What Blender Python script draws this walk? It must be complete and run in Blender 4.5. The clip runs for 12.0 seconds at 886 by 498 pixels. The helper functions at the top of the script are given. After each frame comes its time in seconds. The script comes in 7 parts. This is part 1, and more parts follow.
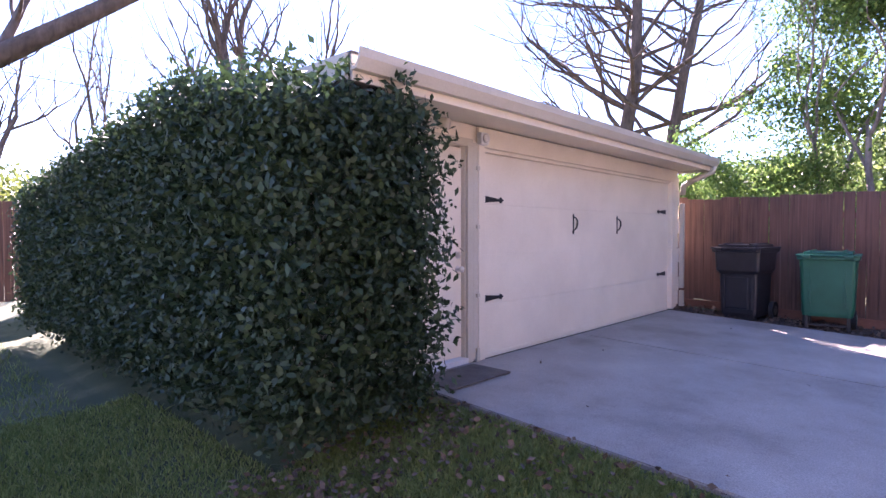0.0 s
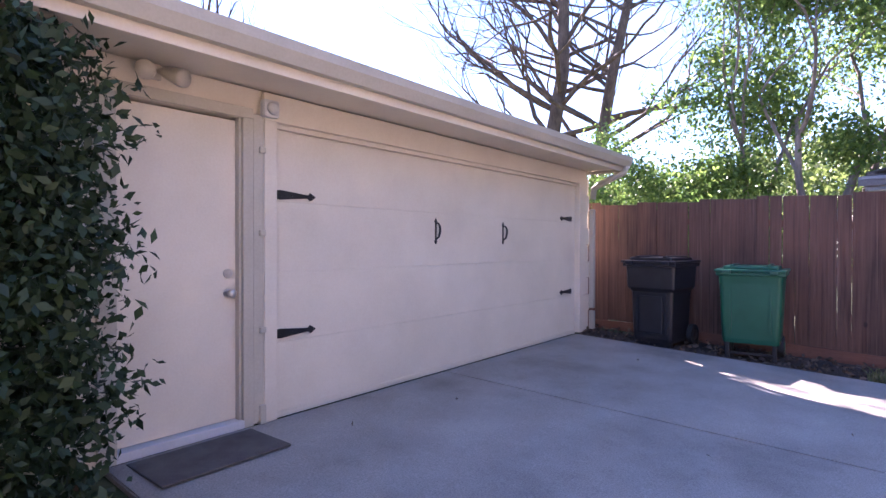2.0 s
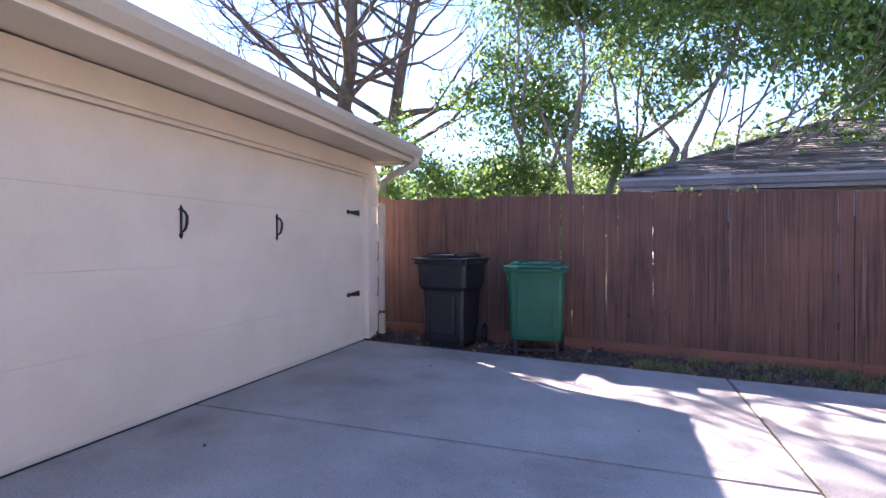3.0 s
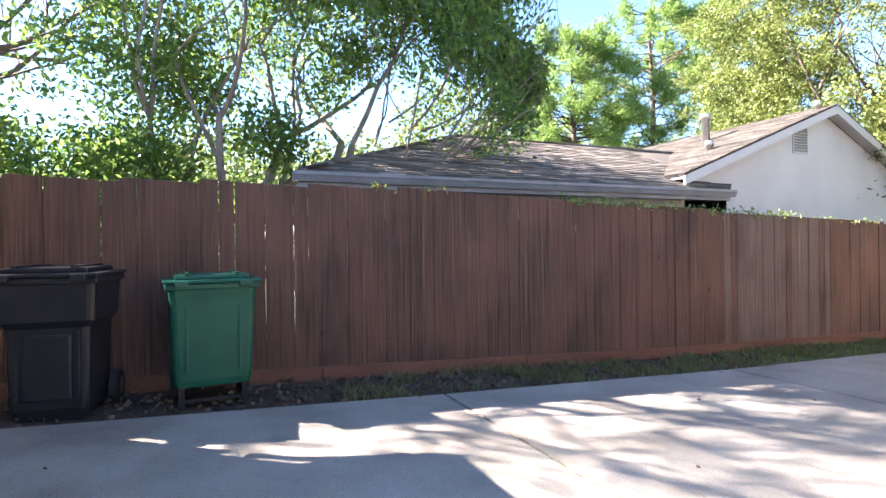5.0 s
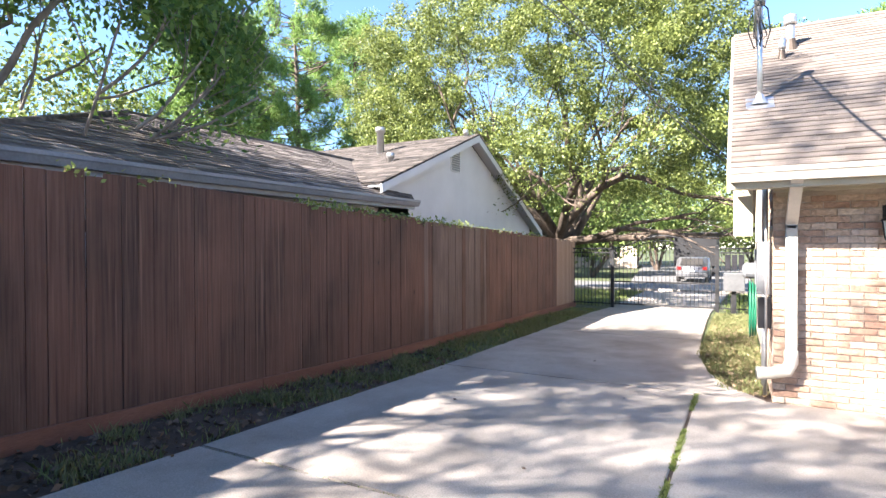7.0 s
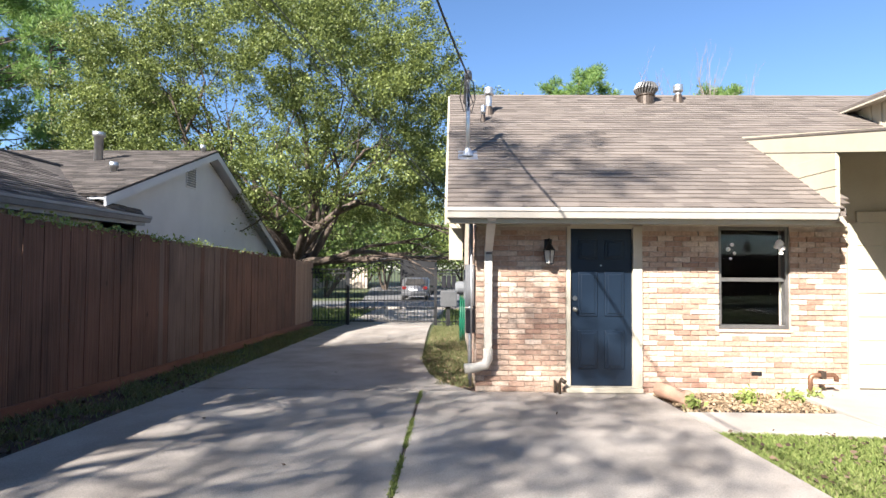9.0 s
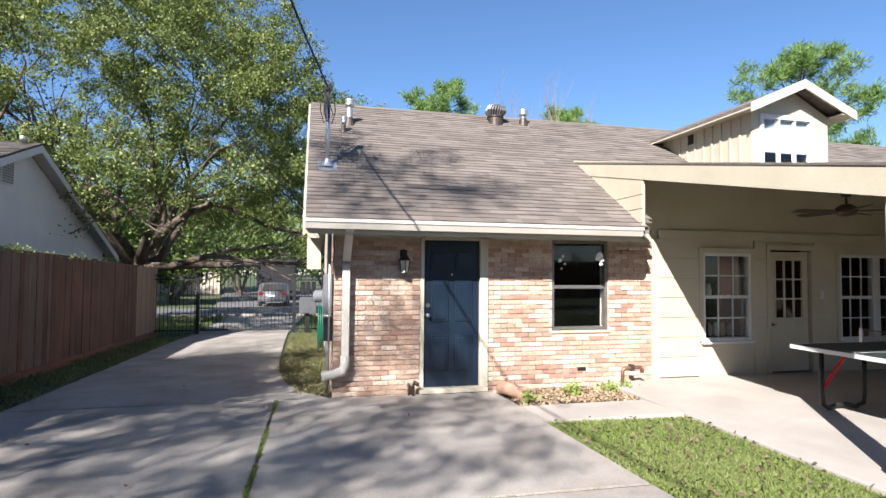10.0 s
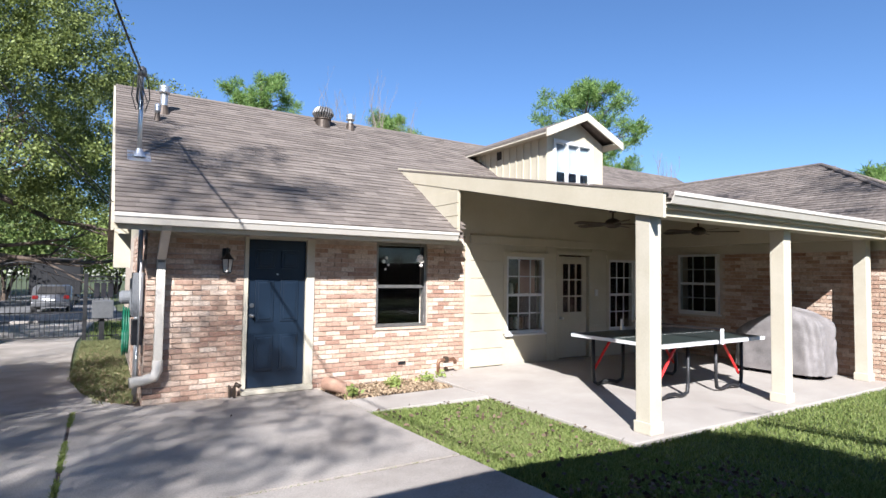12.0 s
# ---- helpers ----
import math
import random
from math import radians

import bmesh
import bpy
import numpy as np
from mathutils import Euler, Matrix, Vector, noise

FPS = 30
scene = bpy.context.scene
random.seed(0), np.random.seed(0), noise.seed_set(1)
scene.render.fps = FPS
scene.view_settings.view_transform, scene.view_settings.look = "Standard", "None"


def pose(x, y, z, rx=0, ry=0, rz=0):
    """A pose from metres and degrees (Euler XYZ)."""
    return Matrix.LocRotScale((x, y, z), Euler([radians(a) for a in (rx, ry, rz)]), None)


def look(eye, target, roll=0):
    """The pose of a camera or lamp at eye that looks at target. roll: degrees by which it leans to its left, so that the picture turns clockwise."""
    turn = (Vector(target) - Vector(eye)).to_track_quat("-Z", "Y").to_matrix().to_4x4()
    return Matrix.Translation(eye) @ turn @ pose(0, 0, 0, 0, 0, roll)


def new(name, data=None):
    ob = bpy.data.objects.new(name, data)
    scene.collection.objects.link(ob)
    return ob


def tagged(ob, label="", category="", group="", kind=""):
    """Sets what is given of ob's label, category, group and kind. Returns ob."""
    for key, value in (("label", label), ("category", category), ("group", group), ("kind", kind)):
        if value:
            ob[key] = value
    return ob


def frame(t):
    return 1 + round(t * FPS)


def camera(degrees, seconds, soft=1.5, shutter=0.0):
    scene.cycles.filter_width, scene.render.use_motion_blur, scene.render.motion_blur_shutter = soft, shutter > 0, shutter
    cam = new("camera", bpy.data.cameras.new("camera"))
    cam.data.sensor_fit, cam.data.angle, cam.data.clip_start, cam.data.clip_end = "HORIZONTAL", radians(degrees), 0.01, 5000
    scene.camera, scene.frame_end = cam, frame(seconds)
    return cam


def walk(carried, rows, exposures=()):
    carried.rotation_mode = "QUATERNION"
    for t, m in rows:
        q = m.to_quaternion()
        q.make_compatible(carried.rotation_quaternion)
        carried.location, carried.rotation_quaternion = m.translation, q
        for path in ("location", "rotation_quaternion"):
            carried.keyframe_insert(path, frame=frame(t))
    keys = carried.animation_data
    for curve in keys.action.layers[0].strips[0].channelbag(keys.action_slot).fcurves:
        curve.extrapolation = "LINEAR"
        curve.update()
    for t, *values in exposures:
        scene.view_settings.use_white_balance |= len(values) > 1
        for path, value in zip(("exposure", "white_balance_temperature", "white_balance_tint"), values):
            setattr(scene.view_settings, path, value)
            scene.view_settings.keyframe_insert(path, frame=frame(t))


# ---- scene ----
cam = camera(78.0, 12.0)
PATH = [
    (0, (9.951, 3.378, 1.234), (8.489, 2.014, 1.178), -0.1),
    (0.5, (9.442, 3.438, 1.223), (7.99, 2.064, 1.174), -0.3),
    (1, (8.937, 3.448, 1.231), (7.499, 2.058, 1.197), 0.0),
    (1.5, (8.462, 3.403, 1.24), (7.019, 2.018, 1.217), 0.2),
    (2, (7.999, 3.323, 1.224), (6.442, 2.067, 1.207), 0.1),
    (2.5, (7.598, 3.192, 1.208), (5.839, 2.241, 1.185), 0.3),
    (3.1, (7.115, 2.938, 1.172), (5.186, 2.411, 1.161), -0.2),
    (4.8, (5.86, 2.12, 1.177), (3.969, 2.77, 1.167), -0.6),
    (5, (5.684, 2.031, 1.176), (3.855, 2.84, 1.17), -0.7),
    (5.5, (5.286, 1.809, 1.184), (3.637, 2.941, 1.177), -0.9),
    (6, (5.041, 1.643, 1.235), (3.647, 3.076, 1.21), -0.3),
    (6.5, (4.667, 1.567, 1.248), (3.496, 3.188, 1.224), -0.2),
    (7, (4.469, 1.443, 1.27), (3.518, 3.203, 1.251), -0.2),
    (9, (4.457, 0.793, 1.27), (4.425, 2.792, 1.329), 0.4),
    (9.5, (4.477, 0.623, 1.303), (4.721, 2.607, 1.371), 0.3),
    (10, (4.496, 0.489, 1.343), (4.958, 2.433, 1.42), 0.5),
    (10.5, (4.526, 0.4, 1.326), (5.169, 2.292, 1.41), 0.5),
    (11, (4.504, 0.328, 1.321), (5.274, 2.172, 1.41), 0.6),
    (11.5, (4.392, 0.242, 1.325), (5.32, 2.011, 1.417), 0.7),
    (12, (4.299, 0.195, 1.314), (5.356, 1.891, 1.406), 0.8),
]
EXPOSURE = ((0, 3.65, 5900, 46), (2.5, 3.5, 5800, 36), (5, 3.58, 6350, 16), (7, 3.15, 6150, 14), (9, 2.0, 5950, 11), (12, 1.56, 5500, 12))
walk(cam, [(t, look(eye, target, roll)) for t, eye, target, roll in PATH], EXPOSURE)


# ---- light ----
SUN_AZ = Vector((-0.565, -0.825, 0)).normalized()
SUN_EL = radians(36.0)
w = bpy.data.worlds.new("sky")
scene.world = w
w.use_nodes = True
wn = w.node_tree.nodes
sky = wn.new("ShaderNodeTexSky")
sky.sky_type = "NISHITA"
sky.sun_disc = False
sky.sun_elevation = SUN_EL
sky.sun_rotation = math.atan2(SUN_AZ.x, SUN_AZ.y)
sky.air_density, sky.dust_density, sky.ozone_density = 1.0, 0.05, 4.5
w.node_tree.links.new(sky.outputs[0], wn["Background"].inputs[0])
wn["Background"].inputs[1].default_value = 0.05
sun_data = bpy.data.lights.new("sun", "SUN")
sun_data.energy, sun_data.angle, sun_data.color = 5.0, radians(0.53), (1.0, 0.9, 0.77)
sun_at = SUN_AZ * math.cos(SUN_EL) + Vector((0, 0, math.sin(SUN_EL)))
new("sun", sun_data).matrix_world = look(sun_at * 60, (0, 0, 0))


# ---- materials ----
def mat(name, c1, c2, scale=3.0, rough=0.8, bump=0.2, bscale=60.0, metal=0.0, vary="", c3=None, stretch=(1, 1, 1), spec=0.4, trans=0.0, fine=0.25, mixv=0.75, span=None):
    m = bpy.data.materials.new(name)
    m.use_nodes = True
    nt = m.node_tree
    n, l = nt.nodes, nt.links
    bsdf = n["Principled BSDF"]
    tc = n.new("ShaderNodeTexCoord")
    mp = n.new("ShaderNodeMapping")
    mp.inputs["Scale"].default_value = stretch
    if vary == "object":
        l.new(n.new("ShaderNodeNewGeometry").outputs["Position"], mp.inputs[0])
    else:
        l.new(tc.outputs["Object"], mp.inputs[0])
    big = n.new("ShaderNodeTexNoise")
    big.inputs["Scale"].default_value, big.inputs["Detail"].default_value, big.inputs["Roughness"].default_value = scale, 6, 0.6
    l.new(mp.outputs[0], big.inputs[0])
    small = n.new("ShaderNodeTexNoise")
    small.inputs["Scale"].default_value, small.inputs["Detail"].default_value = bscale, 3
    l.new(mp.outputs[0], small.inputs[0])
    fac = big.outputs[0]
    if vary:
        src = n.new("ShaderNodeObjectInfo") if vary == "object" else n.new("ShaderNodeNewGeometry")
        rnd = src.outputs["Random"] if vary == "object" else src.outputs["Random Per Island"]
        mx = n.new("ShaderNodeMix")
        mx.inputs[0].default_value = mixv
        l.new(big.outputs[0], mx.inputs[2])
        l.new(rnd, mx.inputs[3])
        fac = mx.outputs[0]
    ramp = n.new("ShaderNodeValToRGB")
    lo, hi = span or ((0.02, 0.98) if vary else (0.3, 0.7))
    ramp.color_ramp.elements[0].position, ramp.color_ramp.elements[1].position = lo, hi
    ramp.color_ramp.elements[0].color, ramp.color_ramp.elements[1].color = (*c1, 1), (*c2, 1)
    if c3:
        e = ramp.color_ramp.elements.new((lo + hi) / 2)
        e.color = (*c3, 1)
    l.new(fac, ramp.inputs[0])
    grain = n.new("ShaderNodeMix")
    grain.data_type, grain.blend_type = "RGBA", "OVERLAY"
    grain.inputs[0].default_value = fine
    l.new(ramp.outputs[0], grain.inputs[6])
    if fine >= 0.6:
        hard = n.new("ShaderNodeValToRGB")
        hard.color_ramp.elements[0].position, hard.color_ramp.elements[1].position = 0.34, 0.68
        hard.color_ramp.elements[0].color, hard.color_ramp.elements[1].color = (0.12, 0.12, 0.12, 1), (0.85, 0.85, 0.85, 1)
        l.new(small.outputs[0], hard.inputs[0])
        l.new(hard.outputs[0], grain.inputs[7])
    else:
        l.new(small.outputs[0], grain.inputs[7])
    l.new(grain.outputs[2], bsdf.inputs["Base Color"])
    bsdf.inputs["Roughness"].default_value = rough
    bsdf.inputs["Metallic"].default_value = metal
    bsdf.inputs["Specular IOR Level"].default_value = spec
    if bump:
        b = n.new("ShaderNodeBump")
        b.inputs["Strength"].default_value, b.inputs["Distance"].default_value = bump, 0.01
        l.new(small.outputs[0], b.inputs["Height"])
        l.new(b.outputs[0], bsdf.inputs["Normal"])
    if trans:
        t = n.new("ShaderNodeBsdfTranslucent")
        l.new(grain.outputs[2], t.inputs[0])
        ms = n.new("ShaderNodeMixShader")
        ms.inputs[0].default_value = trans
        l.new(bsdf.outputs[0], ms.inputs[1])
        l.new(t.outputs[0], ms.inputs[2])
        l.new(ms.outputs[0], n["Material Output"].inputs[0])
    return m


def glass(name, tint=(0.9, 0.95, 0.95)):
    m = bpy.data.materials.new(name)
    m.use_nodes = True
    b = m.node_tree.nodes["Principled BSDF"]
    b.inputs["Base Color"].default_value = (*tint, 1)
    b.inputs["Transmission Weight"].default_value = 1.0
    b.inputs["Roughness"].default_value = 0.02
    b.inputs["IOR"].default_value = 1.33
    return m


CONCRETE = mat("concrete", (0.19, 0.166, 0.143), (0.34, 0.308, 0.272), 1.1, 0.9, 0.3, 110, c3=(0.28, 0.25, 0.219), fine=0.55)
PATIO_CONCRETE = mat("patio_concrete", (0.282, 0.252, 0.222), (0.36, 0.33, 0.294), 1.4, 0.85, 0.2, 120)
SOIL = mat("soil", (0.03, 0.02, 0.014), (0.085, 0.056, 0.04), 5, 0.95, 0.8, 50)
TURF = mat("turf", (0.04, 0.055, 0.02), (0.11, 0.11, 0.048), 2.5, 0.95, 0.8, 90, c3=(0.05, 0.065, 0.022))
ASPHALT = mat("asphalt", (0.08, 0.08, 0.08), (0.16, 0.156, 0.152), 0.6, 0.9, 0.3, 60)
BLADE = mat("grass_blade", (0.09, 0.135, 0.025), (0.31, 0.335, 0.115), 1.2, 0.7, 0, vary="island", c3=(0.17, 0.22, 0.055), trans=0.35)
DRY_BLADE = mat("dry_grass", (0.17, 0.145, 0.068), (0.289, 0.246, 0.128), 1.2, 0.8, 0, vary="island", c3=(0.136, 0.17, 0.0595), trans=0.25)
LITTER = mat("dead_leaf", (0.035, 0.023, 0.016), (0.17, 0.115, 0.075), 2, 0.8, 0, vary="island")
PALE_LITTER = mat("dry_pale_leaf", (0.13, 0.09, 0.05), (0.4, 0.31, 0.2), 2, 0.8, 0, vary="island", c3=(0.25, 0.18, 0.11))
CREAM = mat("cream_paint", (0.388, 0.346, 0.255), (0.445, 0.404, 0.31), 1.5, 0.55, 0.08, 70, fine=0.1)
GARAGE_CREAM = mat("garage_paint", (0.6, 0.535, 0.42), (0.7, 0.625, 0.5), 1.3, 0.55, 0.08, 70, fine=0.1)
TRIM = mat("trim_paint", (0.409, 0.371, 0.287), (0.473, 0.435, 0.349), 2, 0.5, 0.06, 60, fine=0.1)
WHITE = mat("white_paint", (0.493, 0.493, 0.486), (0.563, 0.563, 0.556), 2, 0.5, 0.06, 60, fine=0.1)
GUTTER_WHITE = mat("gutter_enamel", (0.465, 0.43, 0.366), (0.528, 0.493, 0.437), 2, 0.35, 0.03, 40, fine=0.1)
GUTTER_GREY = mat("grey_gutter", (0.16, 0.17, 0.19), (0.24, 0.25, 0.27), 2, 0.4, 0.05, 40)
NEIGHBOUR_WHITE = mat("white_siding", (0.422, 0.428, 0.442), (0.503, 0.51, 0.517), 1, 0.6, 0.08, 60, fine=0.1)
BRICK_O = mat("painted_brick", (0.17, 0.075, 0.05), (0.58, 0.495, 0.405), 2.2, 0.9, 0.8, 30, vary="object", c3=(0.4, 0.285, 0.21), fine=0.58, mixv=0.55)
BRICK_I = mat("brick_run", (0.17, 0.075, 0.05), (0.58, 0.495, 0.405), 2.2, 0.9, 0.8, 30, vary="island", c3=(0.4, 0.285, 0.21), fine=0.58, mixv=0.55)
MORTAR = mat("mortar", (0.33, 0.272, 0.217), (0.5, 0.425, 0.35), 6, 0.95, 0.5, 110)
SHINGLE = mat("brown_shingle", (0.06, 0.049, 0.042), (0.215, 0.184, 0.158), 1.7, 0.95, 0.5, 160, vary="island", c3=(0.14, 0.117, 0.1), fine=0.5, mixv=0.2, stretch=(0.45, 10, 10), span=(0.22, 0.76))
# weathered streaks; pale end raised to paint in sun streaks on the neighbour's roof
DARK_SHINGLE = mat("weathered_lit_shingle", (0.022, 0.019, 0.017), (0.36, 0.315, 0.28), 1.6, 0.95, 0.5, 160, vary="island", c3=(0.115, 0.097, 0.085), fine=0.5, mixv=0.2, stretch=(6, 0.35, 6), span=(0.28, 0.72))
# gable copy darkened because the sun strikes that slope
GABLE_SHINGLE = mat("weathered_gable_shingle", (0.018, 0.016, 0.015), (0.15, 0.13, 0.117), 1.6, 0.95, 0.5, 160, vary="island", c3=(0.058, 0.05, 0.045), fine=0.5, mixv=0.2, stretch=(0.35, 6, 6), span=(0.28, 0.72))
# paler board colour stands in for brighter light at the gate end
PICKET_LIT = mat("lit_picket", (0.22, 0.14, 0.095), (0.32, 0.21, 0.145), 2.2, 0.85, 0.4, 40, vary="object", stretch=(6, 6, 0.6), fine=0.3)


def weathered_boards(name, dark, mid, pale):
    """Old stained boards: broad patches, long grain streaks, pale worn runs and knots."""
    m = bpy.data.materials.new(name)
    m.use_nodes = True
    n, l = m.node_tree.nodes, m.node_tree.links
    bsdf = n["Principled BSDF"]
    pos = n.new("ShaderNodeNewGeometry")

    def noise_at(stretch, scale, detail, lo, hi):
        mp = n.new("ShaderNodeMapping")
        mp.inputs["Scale"].default_value = stretch
        l.new(pos.outputs["Position"], mp.inputs[0])
        t = n.new("ShaderNodeTexNoise")
        t.inputs["Scale"].default_value, t.inputs["Detail"].default_value = scale, detail
        l.new(mp.outputs[0], t.inputs[0])
        r = n.new("ShaderNodeMapRange")
        r.inputs[1].default_value, r.inputs[2].default_value = lo, hi
        l.new(t.outputs[0], r.inputs[0])
        return r.outputs[0]

    def blend(fac, a, b):
        x = n.new("ShaderNodeMix")
        x.data_type = "RGBA"
        l.new(fac, x.inputs[0])
        for k, c in ((6, a), (7, b)):
            if isinstance(c, tuple):
                x.inputs[k].default_value = (*c, 1)
            else:
                l.new(c, x.inputs[k])
        return x.outputs[2]

    def times(a, b):
        x = n.new("ShaderNodeMath")
        x.operation = "MULTIPLY"
        l.new(a, x.inputs[0])
        if isinstance(b, float):
            x.inputs[1].default_value = b
        else:
            l.new(b, x.inputs[1])
        return x.outputs[0]
    rnd = n.new("ShaderNodeObjectInfo").outputs["Random"]
    patches = noise_at((1, 1, 0.8), 1.3, 4, 0.35, 0.65)
    grain = noise_at((22, 22, 0.7), 2.2, 5, 0.3, 0.72)
    runs = noise_at((30, 30, 0.5), 1.1, 2, 0.62, 0.74)
    col = blend(patches, dark, mid)
    col = blend(times(rnd, 0.45), col, mid)
    gaps = noise_at((26, 26, 0.35), 1.7, 3, 0.46, 0.34)
    col = blend(times(gaps, 0.6), col, dark)
    col = blend(times(grain, 0.32), col, pale)
    col = blend(times(runs, 0.55), col, pale)
    vor = n.new("ShaderNodeTexVoronoi")
    vm = n.new("ShaderNodeMapping")
    vm.inputs["Scale"].default_value = (2.6, 2.6, 1.5)
    l.new(pos.outputs["Position"], vm.inputs[0])
    l.new(vm.outputs[0], vor.inputs[0])
    vor.inputs["Scale"].default_value = 1.0
    kr = n.new("ShaderNodeMapRange")
    kr.inputs[1].default_value, kr.inputs[2].default_value = 0.07, 0.035
    l.new(vor.outputs["Distance"], kr.inputs[0])
    col = blend(times(kr.outputs[0], 0.8), col, (0.018, 0.01, 0.008))
    l.new(col, bsdf.inputs["Base Color"])
    bsdf.inputs["Roughness"].default_value = 0.87
    b = n.new("ShaderNodeBump")
    b.inputs["Strength"].default_value, b.inputs["Distance"].default_value = 0.5, 0.008
    l.new(grain, b.inputs["Height"])
    l.new(b.outputs[0], bsdf.inputs["Normal"])
    return m


PICKET = weathered_boards("stained_picket", (0.03, 0.014, 0.009), (0.118, 0.052, 0.032), (0.235, 0.14, 0.095))
PICKET_GREY = weathered_boards("weathered_picket", (0.055, 0.036, 0.028), (0.135, 0.088, 0.066), (0.25, 0.178, 0.138))
KICK = mat("kick_board", (0.12, 0.05, 0.03), (0.2, 0.09, 0.055), 2, 0.85, 0.4, 40, stretch=(4, 0.5, 4), fine=0.4)
NAVY = mat("navy_door_paint", (0.00486, 0.0103, 0.0205), (0.00918, 0.0178, 0.0324), 1.5, 0.35, 0.05, 60)
BLACK_IRON = mat("black_iron", (0.012, 0.012, 0.013), (0.03, 0.03, 0.032), 8, 0.45, 0.2, 80, metal=0.3)
ALUMINIUM = mat("dark_aluminium", (0.14, 0.135, 0.125), (0.22, 0.21, 0.2), 6, 0.4, 0.05, 80, metal=0.6)
STEEL = mat("galvanised_steel", (0.45, 0.46, 0.47), (0.62, 0.63, 0.64), 8, 0.38, 0.1, 60, metal=0.85)
GREY_BOX = mat("grey_enclosure", (0.11, 0.116, 0.122), (0.16, 0.166, 0.172), 4, 0.55, 0.05, 50)
DARK_BOX = mat("dark_enclosure", (0.06, 0.062, 0.065), (0.1, 0.102, 0.105), 4, 0.5, 0.05, 50)
BLACK_PLASTIC = mat("black_plastic", (0.01, 0.01, 0.012), (0.024, 0.024, 0.028), 4, 0.3, 0.15, 150)
GREEN_PLASTIC = mat("green_plastic", (0.003, 0.07, 0.036), (0.007, 0.1, 0.055), 3, 0.42, 0.12, 150)
GREEN_DARK = mat("dark_green_plastic", (0.003, 0.06, 0.034), (0.006, 0.085, 0.05), 3, 0.34, 0.1, 150)
MAT_FIBRE = mat("mat_fibre", (0.07, 0.06, 0.055), (0.13, 0.115, 0.1), 5, 0.95, 0.5, 120)
RUBBER = mat("rubber", (0.015, 0.015, 0.015), (0.03, 0.03, 0.03), 5, 0.8, 0.2, 100)
BRONZE = mat("dark_bronze", (0.04, 0.03, 0.022), (0.08, 0.06, 0.045), 6, 0.5, 0.1, 80, metal=0.4)
CHROME = mat("brushed_nickel", (0.55, 0.54, 0.52), (0.7, 0.69, 0.67), 6, 0.3, 0.05, 80, metal=1.0)
RED_PAINT = mat("red_enamel", (0.5, 0.02, 0.02), (0.62, 0.035, 0.03), 4, 0.35, 0.03, 50)
TABLE_TOP = mat("table_top", (0.02, 0.028, 0.026), (0.035, 0.045, 0.042), 3, 0.4, 0.05, 90)
TARP = mat("grill_fabric", (0.136, 0.126, 0.122), (0.225, 0.207, 0.201), 2.6, 0.75, 0.4, 50)
COPPER_PIPE = mat("aged_copper", (0.16, 0.08, 0.05), (0.28, 0.16, 0.1), 6, 0.5, 0.2, 60, metal=0.6)
CLAY = mat("clay_pipe", (0.32, 0.19, 0.13), (0.46, 0.3, 0.21), 5, 0.85, 0.4, 60)
BARK = mat("bark", (0.05, 0.036, 0.027), (0.14, 0.108, 0.083), 6, 0.95, 1.0, 30, stretch=(1, 1, 0.35), fine=0.5)
PALE_BARK = mat("pale_bark", (0.13, 0.105, 0.085), (0.28, 0.235, 0.195), 5, 0.95, 0.8, 30, stretch=(1, 1, 0.35), fine=0.5)
LEAF_HEDGE = mat("hedge_leaf", (0.012, 0.026, 0.011), (0.045, 0.075, 0.028), 1.2, 0.58, 0, vary="island", c3=(0.026, 0.05, 0.018), trans=0.22)
LEAF_GLOSSY = mat("glossy_leaf", (0.05, 0.11, 0.024), (0.27, 0.37, 0.085), 1.0, 0.36, 0, vary="island", c3=(0.125, 0.212, 0.048), trans=0.62)
LEAF_OAK = mat("oak_leaf", (0.045, 0.066, 0.014), (0.28, 0.325, 0.085), 0.5, 0.55, 0, vary="island", c3=(0.125, 0.157, 0.038), trans=0.34)
LEAF_PINE = mat("pine_needle", (0.08, 0.155, 0.032), (0.27, 0.36, 0.105), 0.5, 0.6, 0, vary="island", c3=(0.16, 0.255, 0.063), trans=0.45)
LEAF_MID = mat("mixed_leaf", (0.05, 0.09, 0.022), (0.24, 0.3, 0.085), 0.5, 0.55, 0, vary="island", c3=(0.12, 0.17, 0.045), trans=0.42)
LEAF_SPRING = mat("spring_leaf", (0.16, 0.21, 0.05), (0.36, 0.4, 0.13), 0.5, 0.6, 0, vary="island", c3=(0.24, 0.3, 0.08), trans=0.4)
GLASS = glass("window_glass")
# near-black colour paints in the lack of light behind glass
UNLIT_BLACK = mat("unlit_black", (0.012, 0.011, 0.01), (0.028, 0.025, 0.022), 2, 0.9, 0)
BLIND = mat("roller_blind", (0.15, 0.165, 0.19), (0.2, 0.215, 0.24), 2, 0.7, 0.05)
DISPLAY = mat("stored_goods", (0.1, 0.06, 0.05), (0.5, 0.42, 0.38), 4, 0.8, 0, vary="island", c3=(0.25, 0.12, 0.1))
WIRE = mat("cable_black", (0.015, 0.015, 0.015), (0.03, 0.03, 0.03), 4, 0.6, 0)
LAMP_GLASS = mat("seeded_lamp_glass", (0.5, 0.48, 0.42), (0.62, 0.6, 0.54), 20, 0.25, 0.2, 60)
CERAMIC = mat("white_ceramic", (0.7, 0.66, 0.6), (0.82, 0.79, 0.74), 10, 0.3, 0.1, 60)
CAR_PAINT = mat("silver_car_paint", (0.15, 0.15, 0.155), (0.21, 0.21, 0.215), 2, 0.3, 0, metal=0.6)
